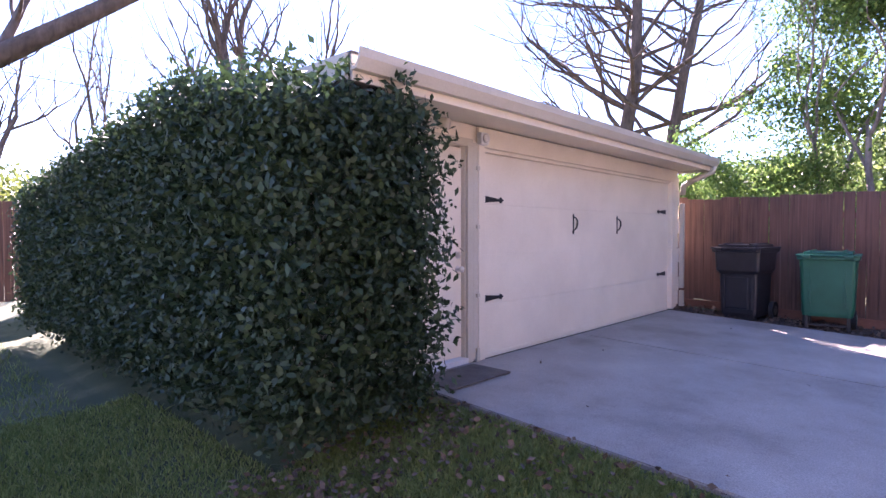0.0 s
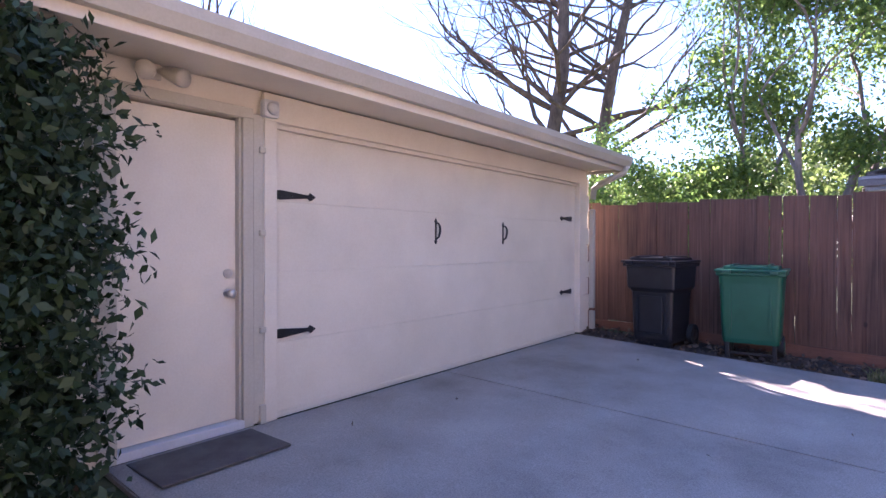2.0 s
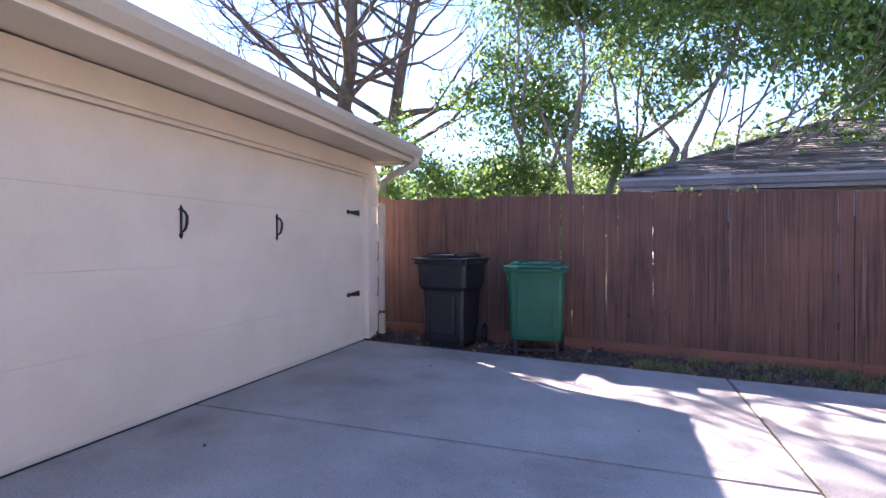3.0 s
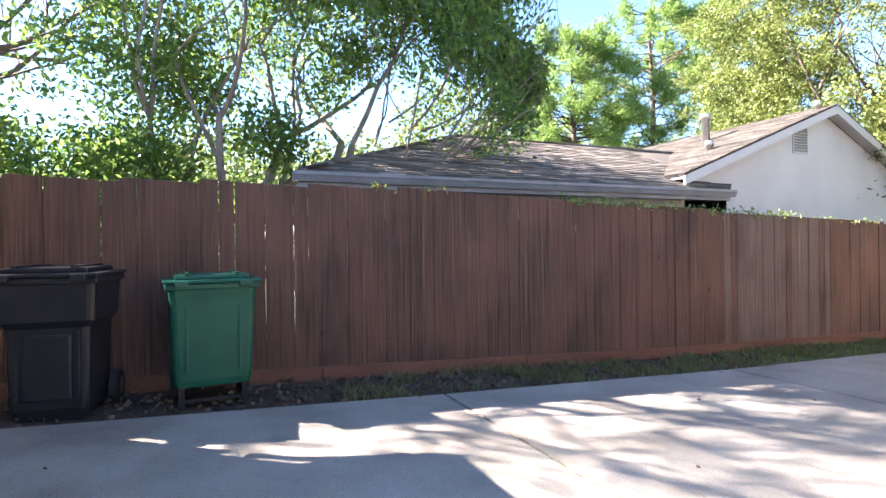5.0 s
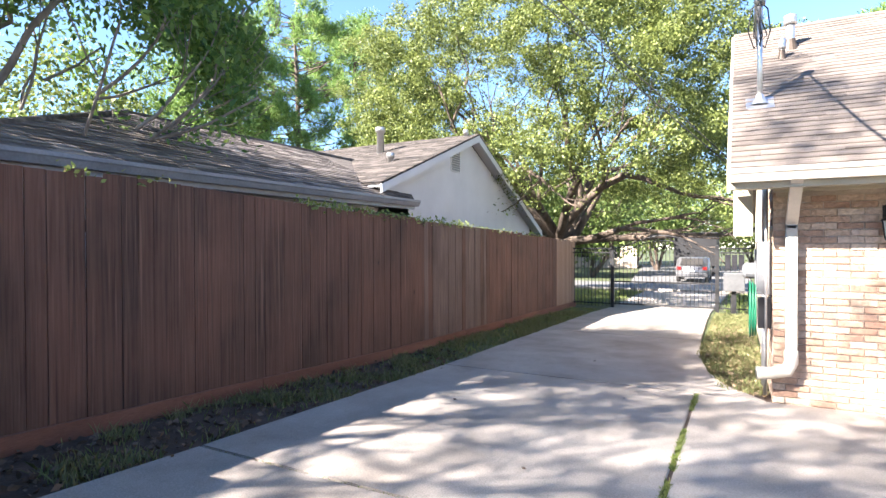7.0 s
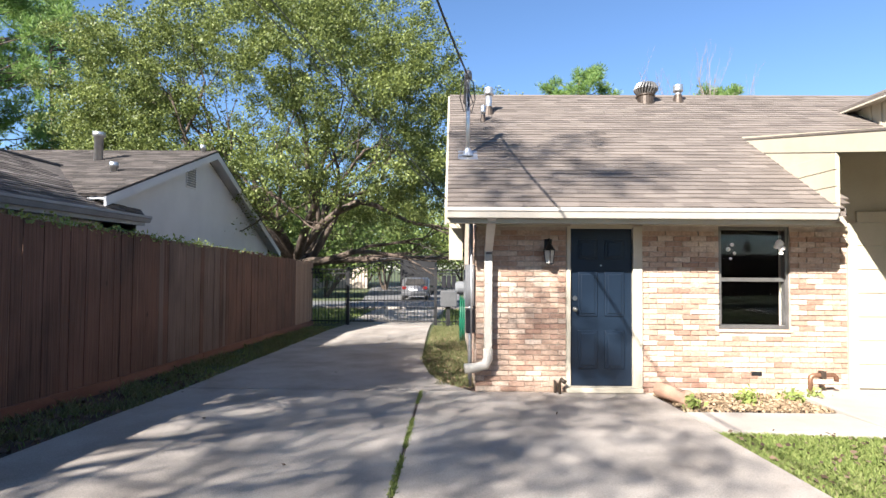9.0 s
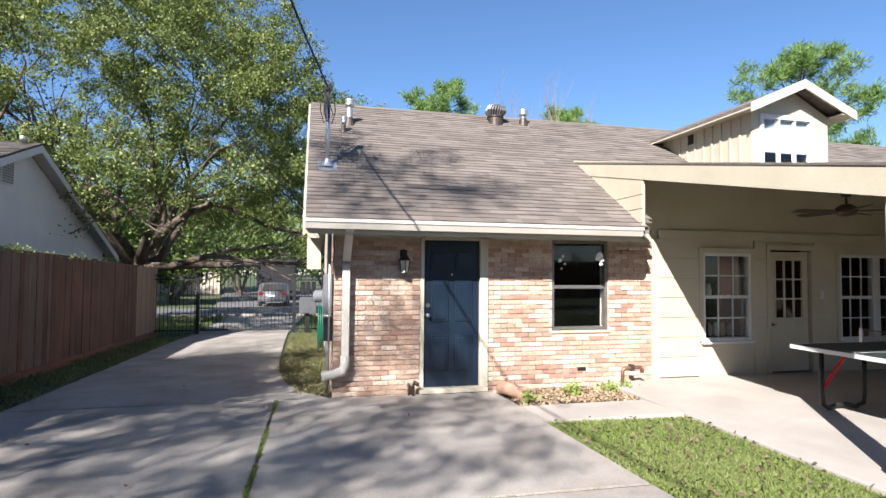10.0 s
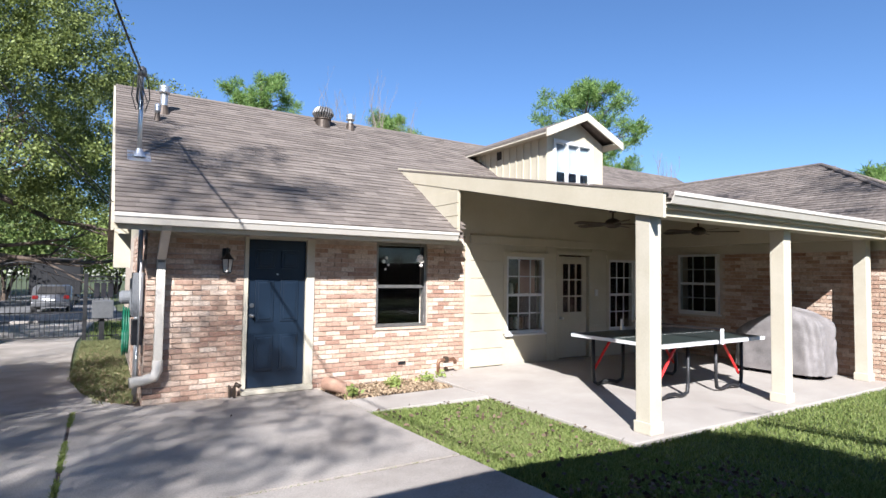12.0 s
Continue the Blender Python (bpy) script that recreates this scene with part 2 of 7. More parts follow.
TRUCK_PAINT = mat("trailer_paint", (0.012, 0.012, 0.013), (0.022, 0.022, 0.023), 1, 0.6, 0.05, spec=0.2)
TAIL_RED = mat("tail_lamp", (0.12, 0.008, 0.008), (0.18, 0.012, 0.012), 5, 0.2, 0)


# ---- mesh helpers ----
BASE = {}


def thing(name, at, label="", category="", group="", kind=""):
    ob = new(name)
    ob.empty_display_size = 0.1
    ob.location = at
    BASE[ob.name] = Vector(at)
    return tagged(ob, label, category, group, kind)


def to_mesh(name, bm, material, off=None):
    if off is not None:
        bmesh.ops.translate(bm, verts=bm.verts, vec=-off)
    me = bpy.data.meshes.new(name)
    bm.to_mesh(me)
    bm.free()
    me.materials.append(material)
    return me


def part(name, bm, material, parent, label="", smooth=False, kind=""):
    off = BASE[parent.name]
    me = to_mesh(name, bm, material, off)
    if smooth:
        me.polygons.foreach_set("use_smooth", [True] * len(me.polygons))
    ob = new(name, me)
    ob.parent = parent
    BASE[ob.name] = off
    return tagged(ob, label, "", "", kind)


def solo(name, bm, material, label="", category="", kind="", group="", smooth=False):
    co = [v.co for v in bm.verts]
    c = Vector(((min(p.x for p in co) + max(p.x for p in co)) / 2, (min(p.y for p in co) + max(p.y for p in co)) / 2, min(p.z for p in co)))
    me = to_mesh(name, bm, material, c)
    if smooth:
        me.polygons.foreach_set("use_smooth", [True] * len(me.polygons))
    ob = new(name, me)
    ob.location = c
    BASE[ob.name] = c
    return tagged(ob, label, category, group, kind)


def raw(name, verts, faces, material):
    me = bpy.data.meshes.new(name)
    me.from_pydata(verts, [], faces)
    me.materials.append(material)
    return me


def bx(bm, x0, y0, z0, x1, y1, z1, bev=0.0):
    vs = [bm.verts.new((x, y, z)) for x in (x0, x1) for y in (y0, y1) for z in (z0, z1)]
    fs = [bm.faces.new([vs[i] for i in q]) for q in ((0, 1, 3, 2), (4, 6, 7, 5), (0, 4, 5, 1), (2, 3, 7, 6), (0, 2, 6, 4), (1, 5, 7, 3))]
    if bev:
        es = list({e for f in fs for e in f.edges})
        bmesh.ops.bevel(bm, geom=es, offset=bev, segments=2, affect="EDGES", profile=0.6)
    return bm


def box(x0, y0, z0, x1, y1, z1, bev=0.0):
    return bx(bmesh.new(), x0, y0, z0, x1, y1, z1, bev)


def prism(bm, pts, vec):
    a = [bm.verts.new(p) for p in pts]
    b = [bm.verts.new(Vector(p) + Vector(vec)) for p in pts]
    k = len(pts)
    bm.faces.new(a[::-1])
    bm.faces.new(b)
    for i in range(k):
        bm.faces.new((a[i], a[(i + 1) % k], b[(i + 1) % k], b[i]))
    bmesh.ops.recalc_face_normals(bm, faces=bm.faces)
    return bm


def tube(bm, pts, radii, n=8):
    pts = [Vector(p) for p in pts]
    if not isinstance(radii, (list, tuple)):
        radii = [radii] * len(pts)
    rings, u = [], None
    for i, p in enumerate(pts):
        d = (pts[min(i + 1, len(pts) - 1)] - pts[max(i - 1, 0)]).normalized()
        if u is None:
            u = d.orthogonal().normalized()
        u = (u - d * u.dot(d)).normalized()
        v = d.cross(u)
        rings.append([bm.verts.new(p + (u * math.cos(a) + v * math.sin(a)) * radii[i]) for a in [2 * math.pi * k / n for k in range(n)]])
    for a, b in zip(rings, rings[1:]):
        for k in range(n):
            bm.faces.new((a[k], a[(k + 1) % n], b[(k + 1) % n], b[k]))
    bm.faces.new(rings[0][::-1])
    bm.faces.new(rings[-1])
    return bm


def lathe(bm, at, prof, n=16):
    at = Vector(at)
    rings = [[bm.verts.new(at + Vector((r * math.cos(2 * math.pi * k / n), r * math.sin(2 * math.pi * k / n), z))) for k in range(n)] for r, z in prof]
    for a, b in zip(rings, rings[1:]):
        for k in range(n):
            bm.faces.new((a[k], a[(k + 1) % n], b[(k + 1) % n], b[k]))
    bm.faces.new(rings[0][::-1])
    bm.faces.new(rings[-1])
    return bm


def holed(bm, a0, a1, z0, z1, t0, t1, holes, axis="y"):
    """A wall from a0 to a1 with rectangular openings (a, b, z, z)."""
    xs = sorted({a0, a1, *[h[0] for h in holes], *[h[1] for h in holes]})
    for p, q in zip(xs, xs[1:]):
        cuts = sorted([(h[2], h[3]) for h in holes if h[0] <= p and h[1] >= q])
        z = z0
        for c, d in cuts + [(z1, z1)]:
            if c > z + 1e-4:
                if axis == "y":
                    bx(bm, p, t0, z, q, t1, c)
                else:
                    bx(bm, t0, p, z, t1, q, c)
            z = d
    return bm


def gz(y):
    """The height of the drive, which falls towards the street."""
    if y < 0:
        return 0.0
    if y < 8:
        return -0.045 * y
    if y < 18:
        return -0.36 - (y - 8) * 0.026
    return max(-0.62 - (y - 18) * 0.027, -1.35)


def gl(x, y):
    """The height of the lawn: level with the patio east of the drive."""
    k = min(max((x - 7.0) / 1.7, 0), 1)
    k = k * k * (3 - 2 * k)
    return gz(y) + k * (min(gz(y), -0.3) - gz(y)) if -9 < y < 9 else gz(y)


# ---- ground, drive, patio ----
ys = [-140, -60, -20, -8, -4, 0, 1, 2, 3, 4, 6, 8, 10, 13, 15.5, 18, 22, 28, 36, 45.05, 60, 110, 260]
xs = [-200, -60, -20, -6, -1, 1.0, 4, 6.9, 7.4, 7.9, 8.4, 8.9, 14, 30, 70, 200]
gv = [(x, y, gl(x, y) - 0.035) for y in ys for x in xs]
gf = [(j * len(xs) + i, j * len(xs) + i + 1, (j + 1) * len(xs) + i + 1, (j + 1) * len(xs) + i) for j in range(len(ys) - 1) for i in range(len(xs) - 1)]
ground = new("ground", raw("ground", gv, gf, TURF))
tagged(ground, "patchy lawn and soil sloping down towards the street", "ground", kind="structure")


def slab(pts, parent, name="concrete_slab", material=None, lift=0.0, thick=0.12):
    """A concrete panel on the fall of the drive; pts anticlockwise in plan."""
    bm = bmesh.new()
    top = [bm.verts.new((x, y, gz(y) + lift)) for x, y in pts]
    f = bm.faces.new(top)
    r = bmesh.ops.extrude_face_region(bm, geom=[f])
    bmesh.ops.translate(bm, verts=[v for v in r["geom"] if isinstance(v, bmesh.types.BMVert)], vec=(0, 0, -thick))
    bmesh.ops.recalc_face_normals(bm, faces=bm.faces)
    edges = [e for e in bm.edges if all(v in top for v in e.verts)]
    bmesh.ops.bevel(bm, geom=edges, offset=0.008, segments=2, affect="EDGES")
    return part(name, bm, material or CONCRETE, parent)


drive = thing("driveway", (3, 6, -0.4), "pale worn concrete driveway in panels with dirty joints", "driveway", kind="structure")
J = 0.009
DRIVE_PANELS = (
    ((1.0, 0.02), (3.88 - J, 0.02), (3.74 - J, 4.08 - J), (1.04, 4.08 - J)),
    ((3.88 + J, 0.02), (6.85, 0.02), (6.9, 4.02 - J), (3.74 + J, 4.08 - J)),
    ((1.04, 4.08 + J), (4.08 - J, 4.08 + J), (4.06 - J, 7.95 - J), (0.98, 7.95 - J)),
    ((4.08 + 2 * J, 4.08 + J), (6.9, 4.04 + J), (6.95, 6.02), (7.0, 6.84), (7.0, 7.90), (4.06 + 2 * J, 7.92)),
    ((0.98, 7.95 + J), (4.3, 7.95 + J), (4.72, 7.97), (4.36, 8.5), (4.12, 9.3), (3.95, 10.6), (3.88, 12.2 - J), (0.98, 12.2 - J)),
    ((0.98, 12.2 + J), (3.88, 12.2 + J), (3.82, 15.5), (3.8, 17.9), (1.12, 17.9), (1.0, 16.0)),
    ((1.12, 17.9 + J), (3.8, 17.9 + J), (4.1, 27.5), (0.8, 27.5)),
)
for p in DRIVE_PANELS:
    slab(p, drive)
for p in (
    ((3.85, 0.02), (3.92, 0.02), (3.77, 4.06), (3.7, 4.06)),
    ((1.04, 4.05), (6.9, 4.0), (6.9, 4.08), (1.04, 4.11)),
    ((4.04, 4.1), (4.14, 4.1), (4.12, 7.93), (4.02, 7.93)),
    ((0.98, 7.92), (7.0, 7.88), (7.0, 7.93), (0.98, 7.99)),
    ((0.98, 12.17), (3.88, 12.17), (3.88, 12.23), (0.98, 12.23)),
):
    slab(p, drive, "joint_filler", SOIL, -0.013, 0.06)
walkway = thing("walkway", (7.8, 6.4, -0.45), "narrow concrete path between drive and patio", "path", kind="structure")
slab(((7.0 + J, 6.04), (8.68, 6.04), (8.68, 6.84), (7.0 + J, 6.84)), walkway, "path_slab", PATIO_CONCRETE)
PZ = -0.28
patio = thing("patio", (11.5, 5.8, PZ - 0.15), "smooth pale concrete patio slab under the porch roof", "patio", kind="structure")
part("patio_slab", box(8.7, 3.72, PZ - 0.15, 14.88, 7.92, PZ, 0.012), PATIO_CONCRETE, patio)
bm = bmesh.new()
bx(bm, -60, 27.6, gz(28) - 0.3, 60, 27.8, gz(28) + 0.1, 0.02)
solo("kerb", bm, CONCRETE, "concrete kerb along the street", "kerb", kind="structure")
bm = bmesh.new()
v = [bm.verts.new(p) for p in ((-90, 27.8, gz(27.8) - 0.02), (90, 27.8, gz(27.8) - 0.02), (90, 37, gz(37) - 0.02), (-90, 37, gz(37) - 0.02))]
bm.faces.new(v)
v = [bm.verts.new(p) for p in ((-1.5, 37, gz(37) - 0.02), (5.2, 37, gz(37) - 0.02), (5.0, 70, -1.37), (-5.5, 70, -1.37))]
bm.faces.new(v)
bmesh.ops.recalc_face_normals(bm, faces=bm.faces)
solo("road", bm, ASPHALT, "grey asphalt street beyond the gate", "road", kind="structure")


# ---- garage ----
GX0, GX1 = 0.6, 7.4
garage = thing("garage", (4, -3, 0), "cream painted timber garage with a wide door and low roof", "garage")
DOOR_L, DOOR_R, DOOR_T = 0.9, 5.76, 2.07
SD_L, SD_R = 6.0, 6.79
bm = bmesh.new()
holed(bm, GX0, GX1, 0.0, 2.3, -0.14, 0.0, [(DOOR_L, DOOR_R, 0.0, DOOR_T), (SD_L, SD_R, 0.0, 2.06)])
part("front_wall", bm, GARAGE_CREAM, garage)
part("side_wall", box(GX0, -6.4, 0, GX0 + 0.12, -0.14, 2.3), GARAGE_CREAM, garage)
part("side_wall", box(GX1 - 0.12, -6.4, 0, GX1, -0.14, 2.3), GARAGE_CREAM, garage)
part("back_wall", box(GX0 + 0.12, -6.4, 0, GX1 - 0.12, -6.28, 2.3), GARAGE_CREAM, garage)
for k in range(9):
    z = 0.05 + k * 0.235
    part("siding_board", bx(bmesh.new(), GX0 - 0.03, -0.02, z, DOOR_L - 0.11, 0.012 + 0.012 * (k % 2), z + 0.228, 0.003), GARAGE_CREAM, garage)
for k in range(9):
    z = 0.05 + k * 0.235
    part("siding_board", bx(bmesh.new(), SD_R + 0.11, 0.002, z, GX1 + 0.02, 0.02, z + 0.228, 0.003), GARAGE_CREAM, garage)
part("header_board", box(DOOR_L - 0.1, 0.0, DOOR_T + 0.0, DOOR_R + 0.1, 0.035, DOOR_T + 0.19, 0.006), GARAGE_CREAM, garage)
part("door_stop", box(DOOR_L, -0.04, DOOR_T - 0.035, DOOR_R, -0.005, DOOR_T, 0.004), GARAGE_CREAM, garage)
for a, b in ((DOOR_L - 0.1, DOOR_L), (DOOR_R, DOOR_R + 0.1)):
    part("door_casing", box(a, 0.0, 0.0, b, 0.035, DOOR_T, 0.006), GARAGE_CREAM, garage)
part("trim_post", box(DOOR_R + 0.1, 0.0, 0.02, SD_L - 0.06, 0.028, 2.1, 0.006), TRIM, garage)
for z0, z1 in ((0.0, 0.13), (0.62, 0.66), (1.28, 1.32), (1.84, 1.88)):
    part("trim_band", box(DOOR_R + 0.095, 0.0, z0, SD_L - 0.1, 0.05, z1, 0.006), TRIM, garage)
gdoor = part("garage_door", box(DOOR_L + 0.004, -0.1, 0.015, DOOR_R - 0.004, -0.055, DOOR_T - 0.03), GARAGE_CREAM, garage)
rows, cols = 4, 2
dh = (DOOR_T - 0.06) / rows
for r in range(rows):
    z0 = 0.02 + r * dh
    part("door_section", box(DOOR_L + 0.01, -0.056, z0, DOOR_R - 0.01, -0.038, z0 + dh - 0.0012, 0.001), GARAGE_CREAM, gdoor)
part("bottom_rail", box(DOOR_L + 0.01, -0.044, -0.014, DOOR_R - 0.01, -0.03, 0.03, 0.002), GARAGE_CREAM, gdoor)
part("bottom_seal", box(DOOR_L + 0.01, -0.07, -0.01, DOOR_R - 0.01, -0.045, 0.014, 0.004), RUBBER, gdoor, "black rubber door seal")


def strap_hinge(x, z, s):
    pts = [(0, -0.032), (0.03, -0.034), (0.24, -0.014), (0.27, -0.014), (0.285, -0.03), (0.335, 0), (0.285, 0.03), (0.27, 0.014), (0.24, 0.014), (0.03, 0.034), (0, 0.032)]
    bm = bmesh.new()
    prism(bm, [(x + s * a, -0.037, z + b) for a, b in pts], (0, 0.012, 0))
    hinge = part("strap_hinge", bm, BLACK_IRON, gdoor, "black iron strap hinge")
    for a in (0.02, 0.12, 0.22):
        bm = bmesh.new()
        lathe_y(bm, (x + s * a, -0.026, z), 0.008, 0.006)
        part("hinge_bolt", bm, BLACK_IRON, hinge)


def lathe_y(bm, at, r, h, n=10):
    tube(bm, [Vector(at), Vector(at) + Vector((0, h, 0))], [r, r * 0.7], n)


for z in (1.575, 0.585):
    strap_hinge(5.715, z, -1)
    strap_hinge(1.03, z, 1)


def pull(x):
    bm = bmesh.new()
    prof = [(0, 0.125), (0.012, 0.1), (0.02, 0.09), (0.008, 0.08), (0.006, -0.08), (0.016, -0.092), (0.012, -0.11), (0, -0.125)]
    prism(bm, [(x + a, -0.037, 1.35 + b) for a, b in prof] + [(x - a, -0.037, 1.35 + b) for a, b in prof[-2:0:-1]], (0, 0.01, 0))
    plate = part("pull_plate", bm, BLACK_IRON, gdoor, "black iron pull backplate")
    bm = bmesh.new()
    tube(bm, [(x, -0.03, 1.43), (x, 0.0, 1.425), (x, 0.022, 1.39), (x, 0.02, 1.34), (x, 0.006, 1.295), (x, -0.03, 1.27)], [0.009, 0.009, 0.011, 0.012, 0.01, 0.008], 8)
    part("grip", bm, BLACK_IRON, plate, smooth=True)


pull(3.95)
pull(2.76)

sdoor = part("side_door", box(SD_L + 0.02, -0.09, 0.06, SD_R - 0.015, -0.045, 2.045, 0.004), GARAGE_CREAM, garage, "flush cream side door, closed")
for a, b in ((SD_L - 0.06, SD_L + 0.015), (SD_R - 0.01, SD_R + 0.09)):
    part("door_jamb", box(a, 0.0, 0.0, b, 0.03, 2.06, 0.006), TRIM, garage)
part("door_jamb", box(SD_L - 0.06, 0.0, 2.06, SD_R + 0.09, 0.032, 2.13, 0.006), TRIM, garage)
part("door_stop", box(SD_L, -0.05, 0.05, SD_L + 0.03, 0.0, 2.06, 0.004), TRIM, garage)
part("threshold", box(SD_L, -0.1, 0.0, SD_R, 0.03, 0.055, 0.006), WHITE, garage, "white painted door sill")
for z, r in ((1.03, 0.032), (0.9, 0.03)):
    bm = bmesh.new()
    x = SD_L + 0.085
    tube(bm, [(x, -0.045, z), (x, -0.035, z)], r, 14)
    rose = part("lock_rose", bm, CHROME, sdoor, "brushed nickel lock")
    if z < 1:
        bm = bmesh.new()
        tube(bm, [(x, -0.035, z), (x, -0.01, z), (x, 0.0, z), (x, 0.02, z), (x, 0.03, z)], [0.012, 0.012, 0.026, 0.028, 0.018], 14)
        part("knob", bm, CHROME, rose, smooth=True)

# garage roof with fascia, soffit and gutter
EY, EZ = 0.52, 2.42
bm = bmesh.new()
ridge_z = EZ + 0.33 * (3.2 + EY)
V = [bm.verts.new(p) for p in ((0.52, EY, EZ), (7.75, EY, EZ), (7.75, -6.9, EZ), (0.52, -6.9, EZ), (3.9, -3.2, ridge_z), (4.05, -3.2, ridge_z), (0.52, EY, EZ - 0.08), (7.75, EY, EZ - 0.08), (7.75, -6.9, EZ - 0.08), (0.52, -6.9, EZ - 0.08))]
for q in ((0, 1, 5, 4), (1, 2, 5), (2, 3, 4, 5), (3, 0, 4), (6, 7, 1, 0), (7, 8, 2, 1), (8, 9, 3, 2), (9, 6, 0, 3), (9, 8, 7, 6)):
    bm.faces.new([V[i] for i in q])
bmesh.ops.recalc_face_normals(bm, faces=bm.faces)
part("roof", bm, DARK_SHINGLE, garage)
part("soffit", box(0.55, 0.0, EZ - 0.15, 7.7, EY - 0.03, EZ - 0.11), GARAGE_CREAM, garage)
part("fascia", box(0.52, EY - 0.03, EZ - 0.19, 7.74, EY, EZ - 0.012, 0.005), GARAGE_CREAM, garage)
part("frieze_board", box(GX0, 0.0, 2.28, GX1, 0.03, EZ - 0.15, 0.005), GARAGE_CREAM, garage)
bm = bmesh.new()
prof = [(EY + 0.003, EZ - 0.13), (EY + 0.06, EZ - 0.13), (EY + 0.1, EZ - 0.06), (EY + 0.105, EZ + 0.0), (EY + 0.09, EZ + 0.0), (EY + 0.085, EZ - 0.055), (EY + 0.05, EZ - 0.115), (EY + 0.015, EZ - 0.115), (EY + 0.015, EZ - 0.03), (EY + 0.003, EZ - 0.03)]
prism(bm, [(0.5, a, b) for a, b in prof], (7.26, 0, 0))
part("gutter", bm, TRIM, garage, "cream painted metal gutter")
for x in (0.488, 7.752):
    part("side_fascia", box(x, -6.9, EZ - 0.19, x + 0.03, EY - 0.03, EZ - 0.012, 0.005), TRIM, garage)
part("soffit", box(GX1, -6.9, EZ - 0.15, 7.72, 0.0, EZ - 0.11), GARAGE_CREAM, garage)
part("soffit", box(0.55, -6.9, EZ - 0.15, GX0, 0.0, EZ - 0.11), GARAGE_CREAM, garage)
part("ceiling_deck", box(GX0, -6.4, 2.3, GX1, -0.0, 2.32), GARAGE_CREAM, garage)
bm = bmesh.new()
tube(bm, [(0.6, EY + 0.05, EZ - 0.12), (0.6, EY + 0.03, EZ - 0.2), (0.58, 0.2, EZ - 0.34), (0.56, 0.09, EZ - 0.4), (0.555, 0.07, EZ - 0.55)], 0.045, 10)
part("downspout", bm, TRIM, garage, "curved cream downspout elbow", smooth=True)
bm = bmesh.new()
for a, b in ((0.0, 0.3), (0.3, 1.75)):
    bx(bm, 0.52, 0.03, a + 0.02, 0.59, 0.1, b - 0.02, 0.01)
part("downspout", bm, TRIM, garage, "cream square downspout")
# flood lamp and sensor under the eave
lamp = thing("flood_lamp", (6.6, 0.04, 2.25), "cream two-head security lamp under the garage eave", "lamp")
part("mount", box(6.55, 0.03, 2.17, 6.65, 0.06, 2.26, 0.008), TRIM, lamp)
for s in (-1, 1):
    bm = bmesh.new()
    tube(bm, [(6.6 + s * 0.03, 0.05, 2.22), (6.6 + s * 0.06, 0.1, 2.21), (6.6 + s * 0.1, 0.2, 2.17), (6.6 + s * 0.11, 0.22, 2.165)], [0.012, 0.035, 0.055, 0.05], 12)
    part("lamp_head", bm, TRIM, lamp, smooth=True)
chime = thing("motion_sensor", (5.86, 0.06, 2.12), "white round sensor box on the garage trim", "sensor")
part("case", box(5.78, 0.036, 2.08, 5.9, 0.1, 2.2, 0.02), WHITE, chime)
bm = bmesh.new()
tube(bm, [(5.84, 0.1, 2.14), (5.84, 0.12, 2.14), (5.84, 0.13, 2.14)], [0.045, 0.042, 0.02], 14)
part("lens", bm, WHITE, chime, smooth=True)
bm = bmesh.new()
bx(bm, 5.98, 0.06, gz(0.3) + 0.001, 6.75, 0.5, gz(0.3) + 0.016, 0.006)
solo("doormat", bm, MAT_FIBRE, "thin dark rubber doormat outside the side door", "doormat")

# ---- house ----
HY = 7.94
EAVE_Y, EAVE_Z, SLOPE = 7.3, 1.975, 0.625
RIDGE_Y = 11.5
RIDGE_Z = EAVE_Z + SLOPE * (RIDGE_Y - EAVE_Y)
HX0, HX1 = 4.78, 9.58
house = thing("house", (9, 10, -0.4), "brick and cream timber house with brown shingle roof", "house")
DOOR = (5.97, 6.84, -0.4, 1.79)
WIN = (7.92, 8.83, 0.47, 1.8)
PWIN = (10.47, 11.37, 0.26, 1.65)
PDOOR = (11.74, 12.56, -0.3, 1.72)
TWIN = (13.14, 14.72, 0.22, 1.66)
bm = holed(bmesh.new(), HX0 + 0.02, HX1, -0.45, 1.95, HY + 0.012, HY + 0.25, [DOOR, WIN])
mortar_wall = part("brick_wall", bm, MORTAR, house, "brick wall with lime-washed pinkish bricks")
bm = holed(bmesh.new(), HX0 + 4.3, 14.95, 1.97, 2.95, HY + 0.014, HY + 0.2, [])
part("upper_wall", bm, CREAM, house)
bm = holed(bmesh.new(), HX1, 14.95, -0.4, 1.97, HY + 0.012, HY + 0.2, [PWIN, PDOOR, TWIN])
siding_wall = part("siding_wall", bm, CREAM, house, "cream painted horizontal siding wall")
part("end_wall", box(HX0 + 0.02, HY + 0.25, -0.5, HX0 + 0.25, 15.5, 1.95), MORTAR, house)
part("back_wall", box(HX0 + 0.25, 15.25, -0.6, 20.7, 15.5, 2.0), MORTAR, house)
# shell coloured near-black so the rooms look unlit
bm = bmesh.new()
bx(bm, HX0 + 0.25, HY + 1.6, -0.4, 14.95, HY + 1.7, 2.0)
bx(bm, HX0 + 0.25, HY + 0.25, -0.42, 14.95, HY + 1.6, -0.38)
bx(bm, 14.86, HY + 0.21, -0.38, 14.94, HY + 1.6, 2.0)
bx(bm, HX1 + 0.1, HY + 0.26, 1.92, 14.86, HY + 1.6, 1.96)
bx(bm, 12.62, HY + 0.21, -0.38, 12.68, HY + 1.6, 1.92)
